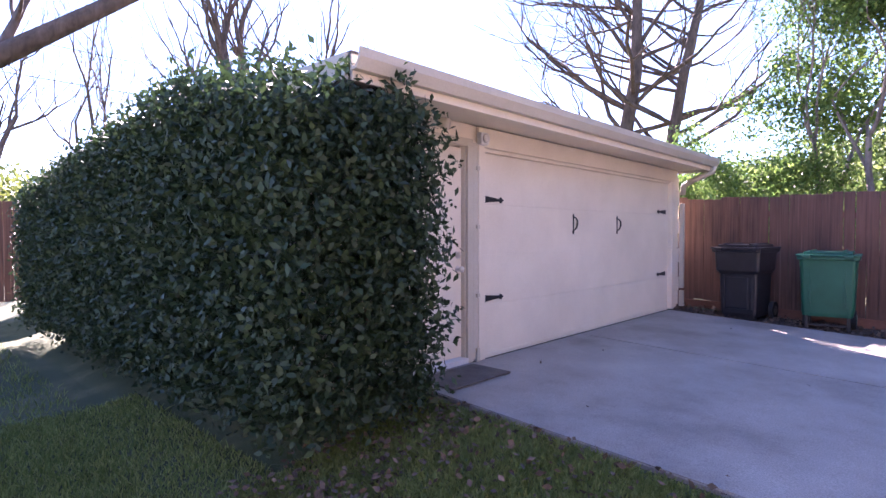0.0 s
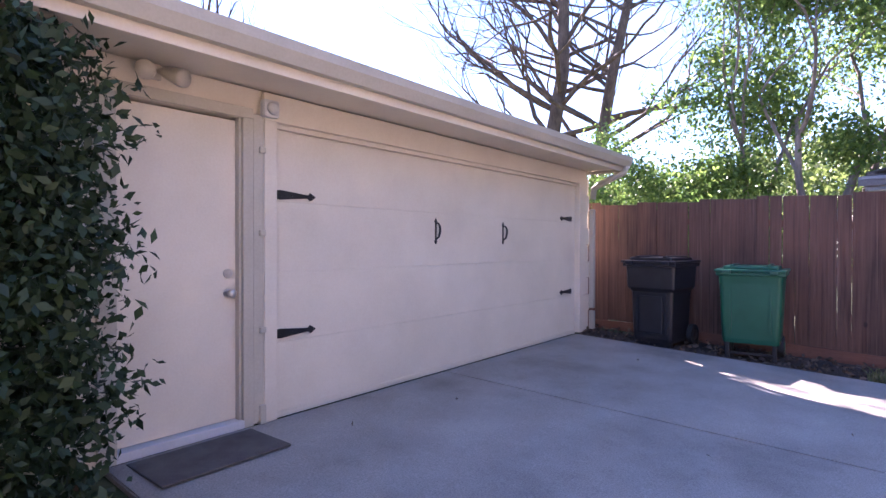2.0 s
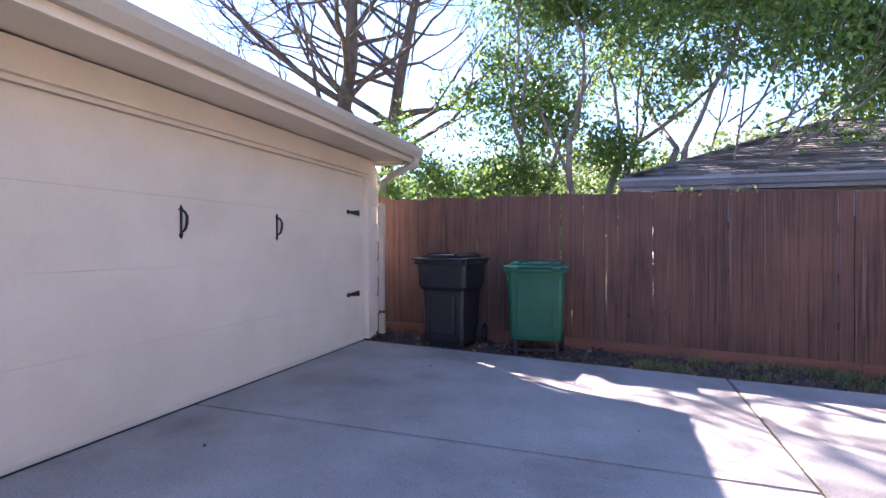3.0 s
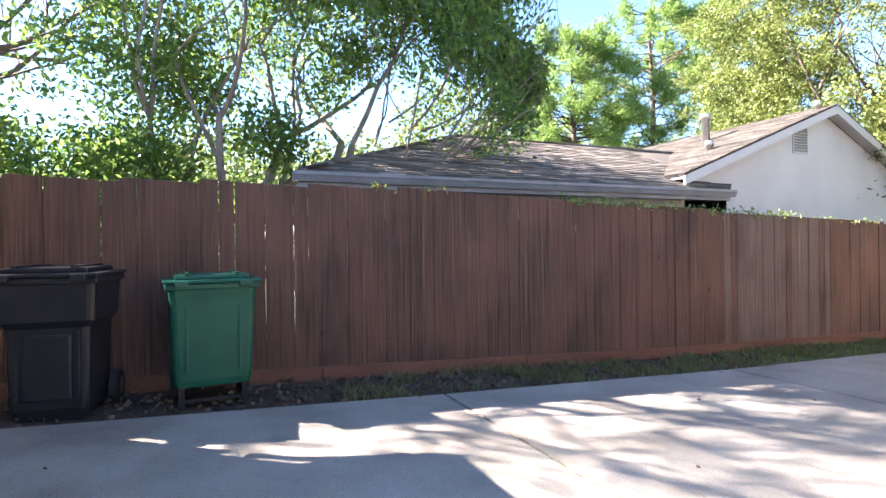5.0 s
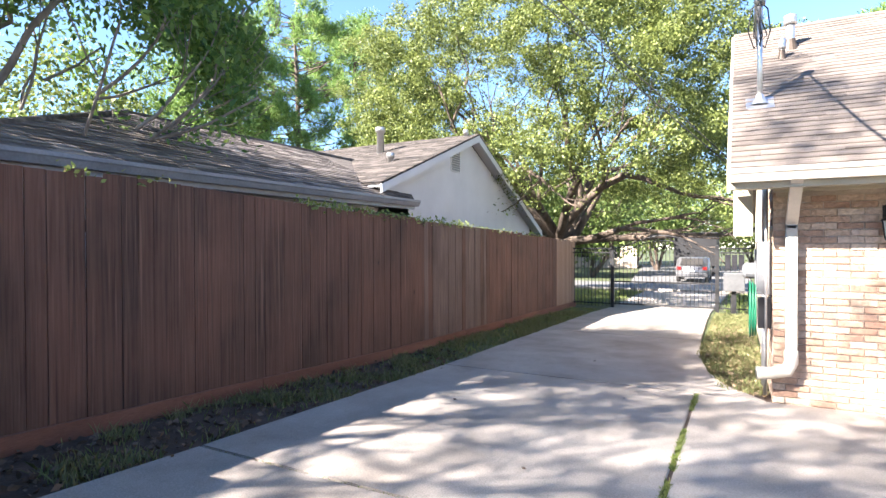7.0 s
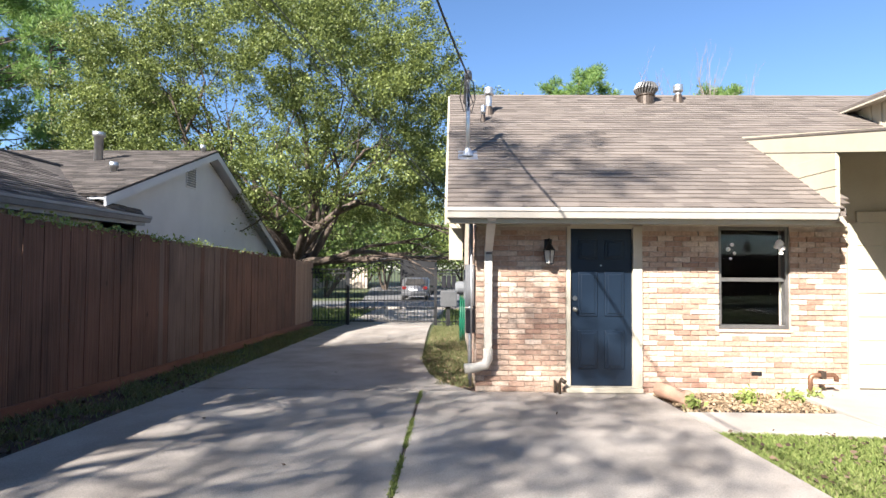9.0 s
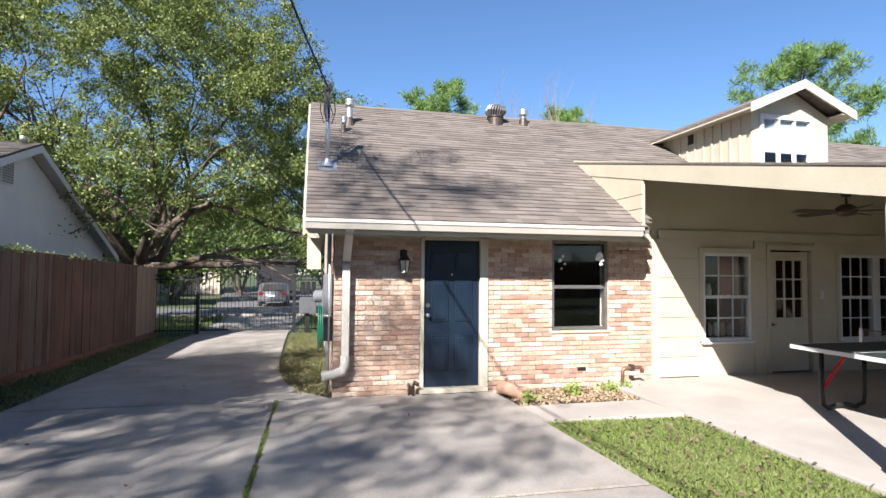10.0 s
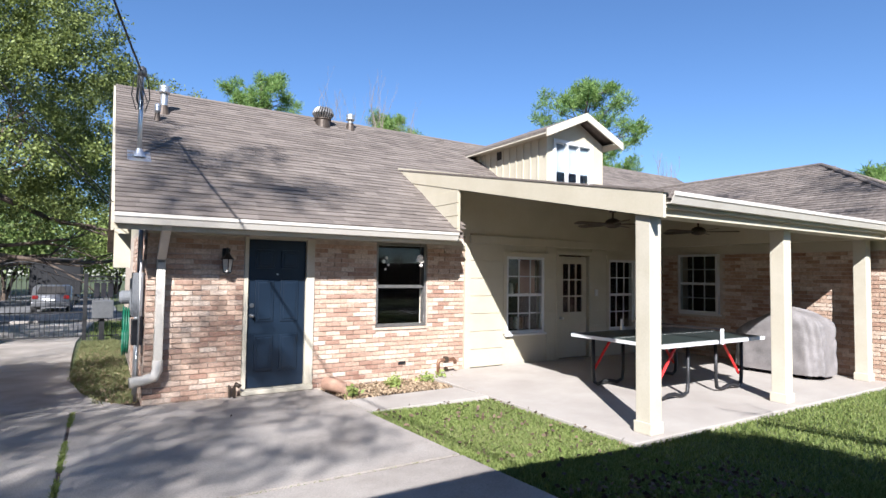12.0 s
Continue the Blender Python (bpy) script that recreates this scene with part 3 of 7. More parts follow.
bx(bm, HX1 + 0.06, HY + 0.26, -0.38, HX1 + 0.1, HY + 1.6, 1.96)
part("room_shell", bm, UNLIT_BLACK, house)
# horizontal siding boards on the porch wall
for k in range(7):
    z = -0.27 + k * 0.305
    for a, b in ((HX1, PWIN[0] - 0.07), (PWIN[1] + 0.07, PDOOR[0] - 0.07), (PDOOR[1] + 0.07, TWIN[0] - 0.07)):
        if b - a > 0.15:
            part("siding_board", box(a + 0.002, HY - 0.012, z, b, HY + 0.012, z + 0.298, 0.004), CREAM, siding_wall)
part("corner_board", box(HX1 - 0.02, HY - 0.03, -0.3, HX1 + 0.1, HY + 0.012, 1.84, 0.005), CREAM, siding_wall)
part("sill_band", box(HX1 + 0.1, HY - 0.02, 1.86, 14.9, HY + 0.012, 2.0, 0.005), CREAM, siding_wall)


def sash_window(hole, y, frame_mat, panes=(3, 4), parent=house, label="", blind=0.0, axis="y", split=0.5, sill=None):
    """A double-hung window in a wall across y (or across x with axis x)."""
    a, b, z0, z1 = hole

    def put(bm, u0, d0, w0, u1, d1, w1, bev=0.004):
        if axis == "y":
            bx(bm, u0, y + d0, w0, u1, y + d1, w1, bev)
        else:
            bx(bm, y - d1, u0, w0, y - d0, u1, w1, bev)
        return bm
    fr = bmesh.new()
    put(fr, a, -0.01, z0, a + 0.045, 0.09, z1)
    put(fr, b - 0.045, -0.01, z0, b, 0.09, z1)
    put(fr, a + 0.045, -0.01, z1 - 0.045, b - 0.045, 0.09, z1)
    put(fr, a + 0.045, -0.01, z0, b - 0.045, 0.09, z0 + 0.05)
    win = part("window_frame", fr, frame_mat, parent, label)
    mid = z0 + (z1 - z0) * split
    part("meeting_rail", put(bmesh.new(), a + 0.045, 0.01, mid - 0.025, b - 0.045, 0.06, mid + 0.025), frame_mat, win)
    for w0, w1, d in ((z0 + 0.05, mid - 0.025, 0.045), (mid + 0.025, z1 - 0.045, 0.03)):
        g = put(bmesh.new(), a + 0.045, d, w0, b - 0.045, d + 0.005, w1, 0)
        pane = part("pane", g, GLASS, win)
        pane.visible_shadow = False
        nx, nz = panes
        if nx > 1:
            bars = bmesh.new()
            for i in range(1, nx):
                u = a + 0.045 + (b - a - 0.09) * i / nx
                put(bars, u - 0.01, d - 0.012, w0, u + 0.01, d + 0.002, w1, 0)
            for i in range(1, nz // 2):
                ww = w0 + (w1 - w0) * i / (nz // 2)
                put(bars, a + 0.045, d - 0.014, ww - 0.01, b - 0.045, d, ww + 0.01, 0)
            part("glazing_grid", bars, frame_mat, win)
    part("window_sill", put(bmesh.new(), a - 0.03, -0.05, z0 - 0.04, b + 0.03, 0.02, z0, 0.006), sill or frame_mat, win)
    if blind:
        part("blind", put(bmesh.new(), a + 0.04, 0.1, z1 - (z1 - z0) * blind, b - 0.04, 0.11, z1, 0), BLIND, win, "pale pleated blind")
    return win


sash_window(WIN, HY + 0.04, ALUMINIUM, (1, 2), mortar_wall, "dark aluminium sash window", split=0.48, sill=BRICK_I)
sash_window(PWIN, HY - 0.005, WHITE, (3, 4), siding_wall, "white sash window with small panes")
mid = (TWIN[0] + TWIN[1]) / 2
sash_window((TWIN[0], mid - 0.03, TWIN[2], TWIN[3]), HY - 0.005, WHITE, (3, 4), siding_wall, "white sash window with small panes")
sash_window((mid + 0.03, TWIN[1], TWIN[2], TWIN[3]), HY - 0.005, WHITE, (3, 4), siding_wall, "white sash window with small panes")
part("mullion", box(mid - 0.03, HY - 0.02, TWIN[2], mid + 0.03, HY + 0.08, TWIN[3], 0.004), WHITE, siding_wall)
for h in (PWIN, PDOOR, TWIN):
    bm = bmesh.new()
    bx(bm, h[0] - 0.07, HY - 0.026, h[2] if h is not PDOOR else PZ, h[0], HY + 0.01, h[3], 0.004)
    bx(bm, h[1], HY - 0.026, h[2] if h is not PDOOR else PZ, h[1] + 0.07, HY + 0.01, h[3], 0.004)
    bx(bm, h[0] - 0.07, HY - 0.028, h[3], h[1] + 0.07, HY + 0.01, h[3] + 0.08, 0.004)
    part("casing", bm, CREAM, siding_wall)
# goods on a shelf seen through the porch window
shelf = thing("window_shelf", (10.9, 8.3, 0.3), "shelf of small pots and boxes behind the window", "shelf")
part("curtain", box(10.98, 8.16, 0.98, 11.34, 8.18, 1.62, 0.004), DISPLAY, shelf, "dusky pink cloth")
part("board", box(10.4, 8.22, 0.28, 11.45, 8.45, 0.3), UNLIT_BLACK, shelf)
part("board", box(10.4, 8.25, 0.92, 11.45, 8.45, 0.94), UNLIT_BLACK, shelf)
for k in range(14):
    x, r = 10.5 + (k % 7) * 0.13 + random.uniform(-0.02, 0.02), random.uniform(0.025, 0.05)
    z = 0.3 if k < 7 else 0.94
    bm = lathe(bmesh.new(), (x, 8.32, z), [(r * 0.8, 0), (r, 0.03), (r, random.uniform(0.08, 0.2)), (r * 0.6, 0.22)], 10)
    solo("pot", bm, (DISPLAY, CERAMIC, COPPER_PIPE)[k % 3], "small pot on the shelf behind the window", "pot", group="pots on the shelf", smooth=True)

# navy entrance door
front = part("entrance_door", box(DOOR[0] + 0.035, HY + 0.03, -0.28, DOOR[1] - 0.035, HY + 0.075, DOOR[3] - 0.03, 0.004), NAVY, house, "navy blue panelled entrance door, closed")
dx0, dx1 = DOOR[0] + 0.035, DOOR[1] - 0.035
dm = (dx0 + dx1) / 2
for a, b in ((dx0 + 0.1, dm - 0.045), (dm + 0.045, dx1 - 0.1)):
    for z0, z1 in ((-0.06, 0.44), (0.62, 1.2), (1.36, 1.62)):
        bm = bmesh.new()
        bx(bm, a, HY + 0.018, z0, b, HY + 0.034, z1, 0.012)
        bx(bm, a + 0.035, HY + 0.008, z0 + 0.035, b - 0.035, HY + 0.03, z1 - 0.035, 0.012)
        part("door_panel", bm, NAVY, front)
bm = bmesh.new()
bx(bm, DOOR[0] - 0.02, HY - 0.012, -0.3, DOOR[0] + 0.034, HY + 0.1, DOOR[3], 0.006)
bx(bm, DOOR[1] - 0.034, HY - 0.03, -0.3, DOOR[1] + 0.085, HY + 0.1, DOOR[3], 0.006)
bx(bm, DOOR[0] + 0.034, HY - 0.012, DOOR[3] - 0.03, DOOR[1] - 0.034, HY + 0.1, DOOR[3] + 0.04, 0.006)
part("door_frame", bm, TRIM, house, "cream door frame")
part("threshold", box(DOOR[0] - 0.03, HY - 0.1, -0.345, DOOR[1] + 0.07, HY + 0.12, -0.285, 0.008), TRIM, house, "pale door sill")
for z, r in ((0.6, 0.03), (0.46, 0.03)):
    bm = bmesh.new()
    tube(bm, [(dx0 + 0.06, HY + 0.03, z + 0.25), (dx0 + 0.06, HY + 0.015, z + 0.25)], r, 14)
    rose = part("lock_rose", bm, CHROME, front, "brushed nickel lock")
    if z < 0.5:
        bm = bmesh.new()
        tube(bm, [(dx0 + 0.06, HY + 0.015, z + 0.25), (dx0 + 0.06, HY - 0.01, z + 0.25), (dx0 + 0.06, HY - 0.02, z + 0.25), (dx0 + 0.06, HY - 0.045, z + 0.25)], [0.012, 0.012, 0.028, 0.02], 14)
        part("knob", bm, CHROME, rose, smooth=True)
bm = bmesh.new()
tube(bm, [(dm, HY + 0.03, 1.28), (dm, HY + 0.022, 1.28)], 0.012, 10)
part("peephole", bm, CHROME, front)
# porch door with a glazed upper half
pd = part("porch_door", holed(bmesh.new(), PDOOR[0] + 0.03, PDOOR[1] - 0.03, PZ + 0.02, PDOOR[3] - 0.03, HY + 0.03, HY + 0.07, [(11.87, 12.42, 0.6, 1.56)]), CREAM, siding_wall, "cream porch door with nine panes")
part("pane", box(11.87, HY + 0.045, 0.6, 12.42, HY + 0.05, 1.56), GLASS, pd).visible_shadow = False
bm = bmesh.new()
for i in range(4):
    u = 11.87 + 0.55 * i / 3
    bx(bm, u - 0.012, HY + 0.02, 0.6, u + 0.012, HY + 0.045, 1.56)
    z = 0.6 + 0.96 * i / 3
    bx(bm, 11.87, HY + 0.018, z - 0.012, 12.42, HY + 0.044, z + 0.012)
part("glazing_grid", bm, CREAM, pd)
bm = bmesh.new()
tube(bm, [(11.83, HY + 0.03, 0.5), (11.83, HY - 0.01, 0.5), (11.83, HY - 0.04, 0.5)], [0.03, 0.012, 0.026], 12)
part("knob", bm, CHROME, pd, smooth=True)
part("light_switch", box(12.72, HY - 0.03, 0.92, 12.8, HY - 0.012, 1.05, 0.004), WHITE, siding_wall, "white switch plate")


# roofs: overlapping shingle courses
def shingle_run(origin, along, up, width, length, clip=None, tab=0.3, course=0.125, seed=1):
    """Overlapping tabs on a roof plane as one mesh."""
    rng = random.Random(seed)
    o, a, u = Vector(origin), Vector(along).normalized(), Vector(up).normalized()
    nrm = a.cross(u)
    verts, faces = [], []
    for r in range(int(length / course) + 1):
        s0 = r * course
        s1 = min(s0 + course + 0.03, length)
        x = -rng.uniform(0, tab)
        while x < width:
            t = tab * rng.uniform(0.75, 1.25)
            x0, x1 = max(x, 0), min(x + t - 0.002, width)
            x += t
            if x1 - x0 < 0.02 or (clip and not clip((x0 + x1) / 2, s0 + course / 2)):
                continue
            h = rng.uniform(0.012, 0.019)
            j = rng.uniform(-0.008, 0.008)
            i = len(verts)
            for px, ps, ph in ((x0, s0 + j, h), (x1, s0 + j, h), (x1, s1, 0.002), (x0, s1, 0.002), (x0, s0 + j, 0), (x1, s0 + j, 0)):
                verts.append(o + a * px + u * ps + nrm * ph)
            faces += [(i, i + 1, i + 2, i + 3), (i + 4, i + 5, i + 1, i)]
    return verts, faces


def shingles(parent, material, runs):
    off = BASE[parent.name]
    verts, faces = [], []
    for v, f in runs:
        k = len(verts)
        verts += [p - off for p in v]
        faces += [tuple(i + k for i in q) for q in f]
    ob = new("shingles", raw("shingles", verts, faces, material))
    ob.parent = parent
    BASE[ob.name] = off
    ob["kind"] = "stuff"
    return ob


RX0, RX1 = 4.4, 20.5
UP = (0, 1, SLOPE)
LEN = math.hypot(RIDGE_Y - EAVE_Y, RIDGE_Z - EAVE_Z)
bm = bmesh.new()
prism(bm, [(RX0, EAVE_Y, EAVE_Z - 0.004), (RX0, RIDGE_Y, RIDGE_Z - 0.004), (RX0, 15.9, EAVE_Z - 0.15), (RX0, 15.9, EAVE_Z - 0.25), (RX0, RIDGE_Y, RIDGE_Z - 0.1), (RX0, EAVE_Y, EAVE_Z - 0.1)], (4.7, 0, 0))
roof = part("roof", bm, SHINGLE, house, "brown asphalt shingle roof")
y9 = 8.6
bm = bmesh.new()
z9 = EAVE_Z + SLOPE * (y9 - EAVE_Y)
prism(bm, [(RX0 + 4.7, y9, z9 - 0.004), (RX0 + 4.7, RIDGE_Y, RIDGE_Z - 0.004), (RX0 + 4.7, 15.9, EAVE_Z - 0.15), (RX0 + 4.7, 15.9, EAVE_Z - 0.25), (RX0 + 4.7, RIDGE_Y, RIDGE_Z - 0.1), (RX0 + 4.7, y9, z9 - 0.1)], (RX1 - RX0 - 4.7, 0, 0))
part("roof", bm, SHINGLE, house)
cs = math.hypot(1, SLOPE)
shingles(roof, SHINGLE, [shingle_run((RX0, EAVE_Y - 0.03, EAVE_Z - 0.01), (1, 0, 0), UP, RX1 - RX0, LEN + 0.03, lambda x, s: x < 4.72 or s > 2.05 * cs, seed=3)])
bm = bmesh.new()
tube(bm, [(RX0, RIDGE_Y, RIDGE_Z + 0.0), (RX1, RIDGE_Y, RIDGE_Z + 0.0)], 0.035, 8)
part("ridge_cap", bm, SHINGLE, roof)
# gutter, fascia, soffit on the entrance side
bm = bmesh.new()
gp = [(0, -0.03), (0, -0.14), (-0.07, -0.14), (-0.1, -0.075), (-0.115, -0.06), (-0.115, -0.02), (-0.1, -0.02), (-0.1, -0.055), (-0.085, -0.07), (-0.06, -0.125), (-0.012, -0.125), (-0.012, -0.03)]
prism(bm, [(RX0, EAVE_Y + a, EAVE_Z + b) for a, b in gp], (4.55, 0, 0))
part("gutter", bm, GUTTER_WHITE, house, "off-white metal gutter")
part("fascia", box(RX0, EAVE_Y + 0.003, EAVE_Z - 0.2, 8.95, EAVE_Y + 0.03, EAVE_Z - 0.02), CREAM, house)
part("soffit", box(RX0, EAVE_Y + 0.03, EAVE_Z - 0.16, 9.0, HY + 0.012, EAVE_Z - 0.135), CREAM, house)
part("frieze_board", box(HX0, HY - 0.02, 1.78, DOOR[0] - 0.02, HY + 0.012, 1.835, 0.004), CREAM, house)
part("frieze_board", box(DOOR[1] + 0.09, HY - 0.02, 1.80, 9.6, HY + 0.012, 1.845, 0.004), CREAM, house)
bm = bmesh.new()
prism(bm, [(RX0, EAVE_Y, EAVE_Z - 0.22), (RX0, RIDGE_Y, RIDGE_Z - 0.22), (RX0, RIDGE_Y, RIDGE_Z - 0.0), (RX0, EAVE_Y, EAVE_Z - 0.0)], (-0.03, 0, 0))
part("rake_board", bm, CREAM, house)
bm = bmesh.new()
prism(bm, [(HX0 + 0.02, HY + 0.02, 1.95), (HX0 + 0.02, RIDGE_Y, RIDGE_Z - 0.12), (HX0 + 0.02, 15.4, 1.95)], (0.15, 0, 0))
part("gable_wall", bm, CREAM, house)
bm = bmesh.new()
bx(bm, RX0 + 0.02, HY + 0.1, 1.34, RX0 + 0.2, HY + 0.3, 1.86)
part("eave_return", bm, CREAM, house, "cream boxed eave end")
# downspout at the corner
bm = bmesh.new()
dsx = 4.93
bx(bm, dsx - 0.05, HY - 0.13, 1.4, dsx + 0.05, HY - 0.05, 1.5, 0.012)
prism(bm, [(dsx - 0.05, EAVE_Y + 0.03, EAVE_Z - 0.14), (dsx - 0.05, EAVE_Y - 0.05, EAVE_Z - 0.14), (dsx - 0.05, HY - 0.13, 1.45), (dsx - 0.05, HY - 0.05, 1.48)], (0.1, 0, 0))
bx(bm, dsx - 0.05, HY - 0.13, 0.12, dsx + 0.05, HY - 0.05, 1.45, 0.012)
ds = part("downspout", bm, GUTTER_WHITE, house, "off-white metal downspout")
bm = bmesh.new()
tube(bm, [(dsx, HY - 0.09, 0.2), (dsx, HY - 0.1, 0.08), (dsx - 0.04, HY - 0.12, 0.0), (dsx - 0.16, HY - 0.14, -0.03), (dsx - 0.3, HY - 0.16, -0.04)], [0.062, 0.064, 0.066, 0.062, 0.066], 10)
part("elbow", bm, GUTTER_WHITE, ds, "bent spout end", smooth=True)

# ---- porch ----
PX0, PY, PZT, PS = 9.02, 3.72, 2.16, 0.2
porch = thing("porch", (11.5, 5.8, PZ), "cream porch with square posts, sloping roof and ceiling", "porch")
py1 = 9.75


def pz(y):
    return PZT + PS * (y - PY)


bm = bmesh.new()
prism(bm, [(PX0, PY - 0.08, pz(PY - 0.08) + 0.02), (PX0, py1, pz(py1) + 0.02), (PX0, py1, pz(py1) - 0.03), (PX0, PY - 0.08, pz(PY - 0.08) - 0.03)], (7.0, 0, 0))
proof = part("porch_roof", bm, SHINGLE, porch, "shallow brown roofing")
bm = bmesh.new()
prism(bm, [(PX0 + 0.05, PY, pz(PY) - 0.2), (PX0 + 0.05, HY, pz(HY) - 0.2), (PX0 + 0.05, HY, pz(HY) - 0.22), (PX0 + 0.05, PY, pz(PY) - 0.22)], (5.85, 0, 0))
part("porch_ceiling", bm, CREAM, porch, "cream boarded porch ceiling")
bm = bmesh.new()
prism(bm, [(PX0 - 0.025, PY - 0.1, pz(PY - 0.1) - 0.235), (PX0 - 0.025, py1, pz(py1) - 0.235), (PX0 - 0.025, py1, pz(py1) + 0.02), (PX0 - 0.025, PY - 0.1, pz(PY - 0.1) + 0.02)], (0.045, 0, 0))
part("rake_board", bm, CREAM, porch)
bm = bmesh.new()
prism(bm, [(PX0 - 0.035, PY - 0.12, pz(PY - 0.12) + 0.02), (PX0 - 0.035, py1 + 0.3, pz(py1) + 0.02), (PX0 - 0.035, py1 + 0.3, pz(py1) + 0.045), (PX0 - 0.035, PY - 0.12, pz(PY - 0.12) + 0.045)], (0.1, 0, 0))
part("drip_edge", bm, SHINGLE, porch)
bm = bmesh.new()
ce = pz(EAVE_Y) - 0.22
prism(bm, [(PX0 - 0.015, EAVE_Y, 1.82), (PX0 - 0.015, EAVE_Y, ce), (PX0 - 0.015, 9.6, pz(9.6) - 0.22), (PX0 - 0.015, 9.6, EAVE_Z + SLOPE * 2.1), (PX0 - 0.015, HY + 0.1, 1.82)], (0.03, 0, 0))
cheek = part("cheek_wall", bm, CREAM, porch, "cream siding cheek above the eave")
for k in range(4):
    y = EAVE_Y + 0.05
    z = 1.84 + k * 0.2
    bm = bmesh.new()
    ytop = min(9.3, EAVE_Y + 0.1 + max(0.2, (z + 0.2 - EAVE_Z) / SLOPE))
    bx(bm, PX0 - 0.03, EAVE_Y + 0.01, z, PX0 - 0.014, ytop + 0.4, z + 0.19, 0.003)
    part("siding_board", bm, CREAM, cheek)
part("beam", box(PX0 + 0.03, PY + 0.06, 1.945, 14.9, PY + 0.28, 2.04, 0.008), CREAM, porch)
part("fascia", box(PX0 - 0.02, PY - 0.02, 2.02, 14.9, PY + 0.06, 2.17, 0.006), CREAM, porch)
bm = bmesh.new()
prism(bm, [(PX0 + 0.12, PY - 0.022 + a, 2.2 + b) for a, b in gp], (5.7, 0, 0))
part("gutter", bm, GUTTER_WHITE, porch, "off-white metal gutter")


bm = bmesh.new()
prism(bm, [(14.44, PY + 0.28, 1.955), (14.44, HY, 1.955), (14.44, HY, pz(HY) - 0.222), (14.44, PY + 0.28, pz(PY + 0.28) - 0.222)], (0.03, 0, 0))
part("infill_wall", bm, CREAM, porch)


def porch_post(x, y):
    p = part("post", box(x - 0.09, y - 0.09, PZ, x + 0.09, y + 0.09, 1.95, 0.008), TRIM, porch, "square cream post")
    part("post_base", box(x - 0.106, y - 0.106, PZ, x + 0.106, y + 0.106, PZ + 0.12, 0.008), TRIM, p)


porch_post(9.13, 3.9)
porch_post(11.87, 3.95)
porch_post(14.68, 4.1)


def ceiling_fan(x, y):
    zc = pz(y) - 0.24
    f = thing("ceiling_fan", (x, y, zc - 0.3), "brown five-blade fan hanging from the porch ceiling", "fan", "porch fans")
    bm = bmesh.new()
    tube(bm, [(x, y, zc + 0.0), (x, y, zc - 0.06), (x, y, zc - 0.065), (x, y, zc - 0.16)], [0.07, 0.05, 0.014, 0.014], 14)
    part("rod", bm, BRONZE, f)
    part("motor", lathe(bmesh.new(), (x, y, zc - 0.3), [(0.04, 0), (0.1, 0.02), (0.125, 0.06), (0.11, 0.11), (0.05, 0.145)], 18), BRONZE, f, smooth=True)
    for k in range(5):
        a = 2 * math.pi * (k + 0.3) / 5
        c, s = math.cos(a), math.sin(a)
        bm = bmesh.new()
        pts = [(0.1, -0.02), (0.2, -0.055), (0.58, -0.075), (0.64, -0.05), (0.64, 0.05), (0.58, 0.075), (0.2, 0.055), (0.1, 0.02)]
        prism(bm, [(x + u * c - v * s, y + u * s + v * c, zc - 0.245 + v * 0.18) for u, v in pts], (0, 0, 0.008))
        part("blade", bm, BRONZE, f)


ceiling_fan(10.85, 5.85)
ceiling_fan(13.0, 5.85)

# ---- dormer ----
DY, DXL, DXR, DXM = 9.0, 12.4, 14.15, 13.3
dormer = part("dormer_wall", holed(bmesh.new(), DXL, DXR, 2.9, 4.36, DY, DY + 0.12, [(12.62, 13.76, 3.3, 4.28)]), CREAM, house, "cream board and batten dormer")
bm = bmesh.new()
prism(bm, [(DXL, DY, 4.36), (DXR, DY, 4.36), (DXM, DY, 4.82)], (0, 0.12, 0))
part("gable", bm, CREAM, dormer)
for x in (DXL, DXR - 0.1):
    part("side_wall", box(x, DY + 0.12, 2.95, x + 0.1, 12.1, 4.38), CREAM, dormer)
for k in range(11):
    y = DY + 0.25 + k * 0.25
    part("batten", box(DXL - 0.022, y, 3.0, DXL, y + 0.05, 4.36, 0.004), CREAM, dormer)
part("side_window", box(DXL - 0.012, 10.55, 4.1, DXL + 0.002, 10.8, 4.3), UNLIT_BLACK, dormer)
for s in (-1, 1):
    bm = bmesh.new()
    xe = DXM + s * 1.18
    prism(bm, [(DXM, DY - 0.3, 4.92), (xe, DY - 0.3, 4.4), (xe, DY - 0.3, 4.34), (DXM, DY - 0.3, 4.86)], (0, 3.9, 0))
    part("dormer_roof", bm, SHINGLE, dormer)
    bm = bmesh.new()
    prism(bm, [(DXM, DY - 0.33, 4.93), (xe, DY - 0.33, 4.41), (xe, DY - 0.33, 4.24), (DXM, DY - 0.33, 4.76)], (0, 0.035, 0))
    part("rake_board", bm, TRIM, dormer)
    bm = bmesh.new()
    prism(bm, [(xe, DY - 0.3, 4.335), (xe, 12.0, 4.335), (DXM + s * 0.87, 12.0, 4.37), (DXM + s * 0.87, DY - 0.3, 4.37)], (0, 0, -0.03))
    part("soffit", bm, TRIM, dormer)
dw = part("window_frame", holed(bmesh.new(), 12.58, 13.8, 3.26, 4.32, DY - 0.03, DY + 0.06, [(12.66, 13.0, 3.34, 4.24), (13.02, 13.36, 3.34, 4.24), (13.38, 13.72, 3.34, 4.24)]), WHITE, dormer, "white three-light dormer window")
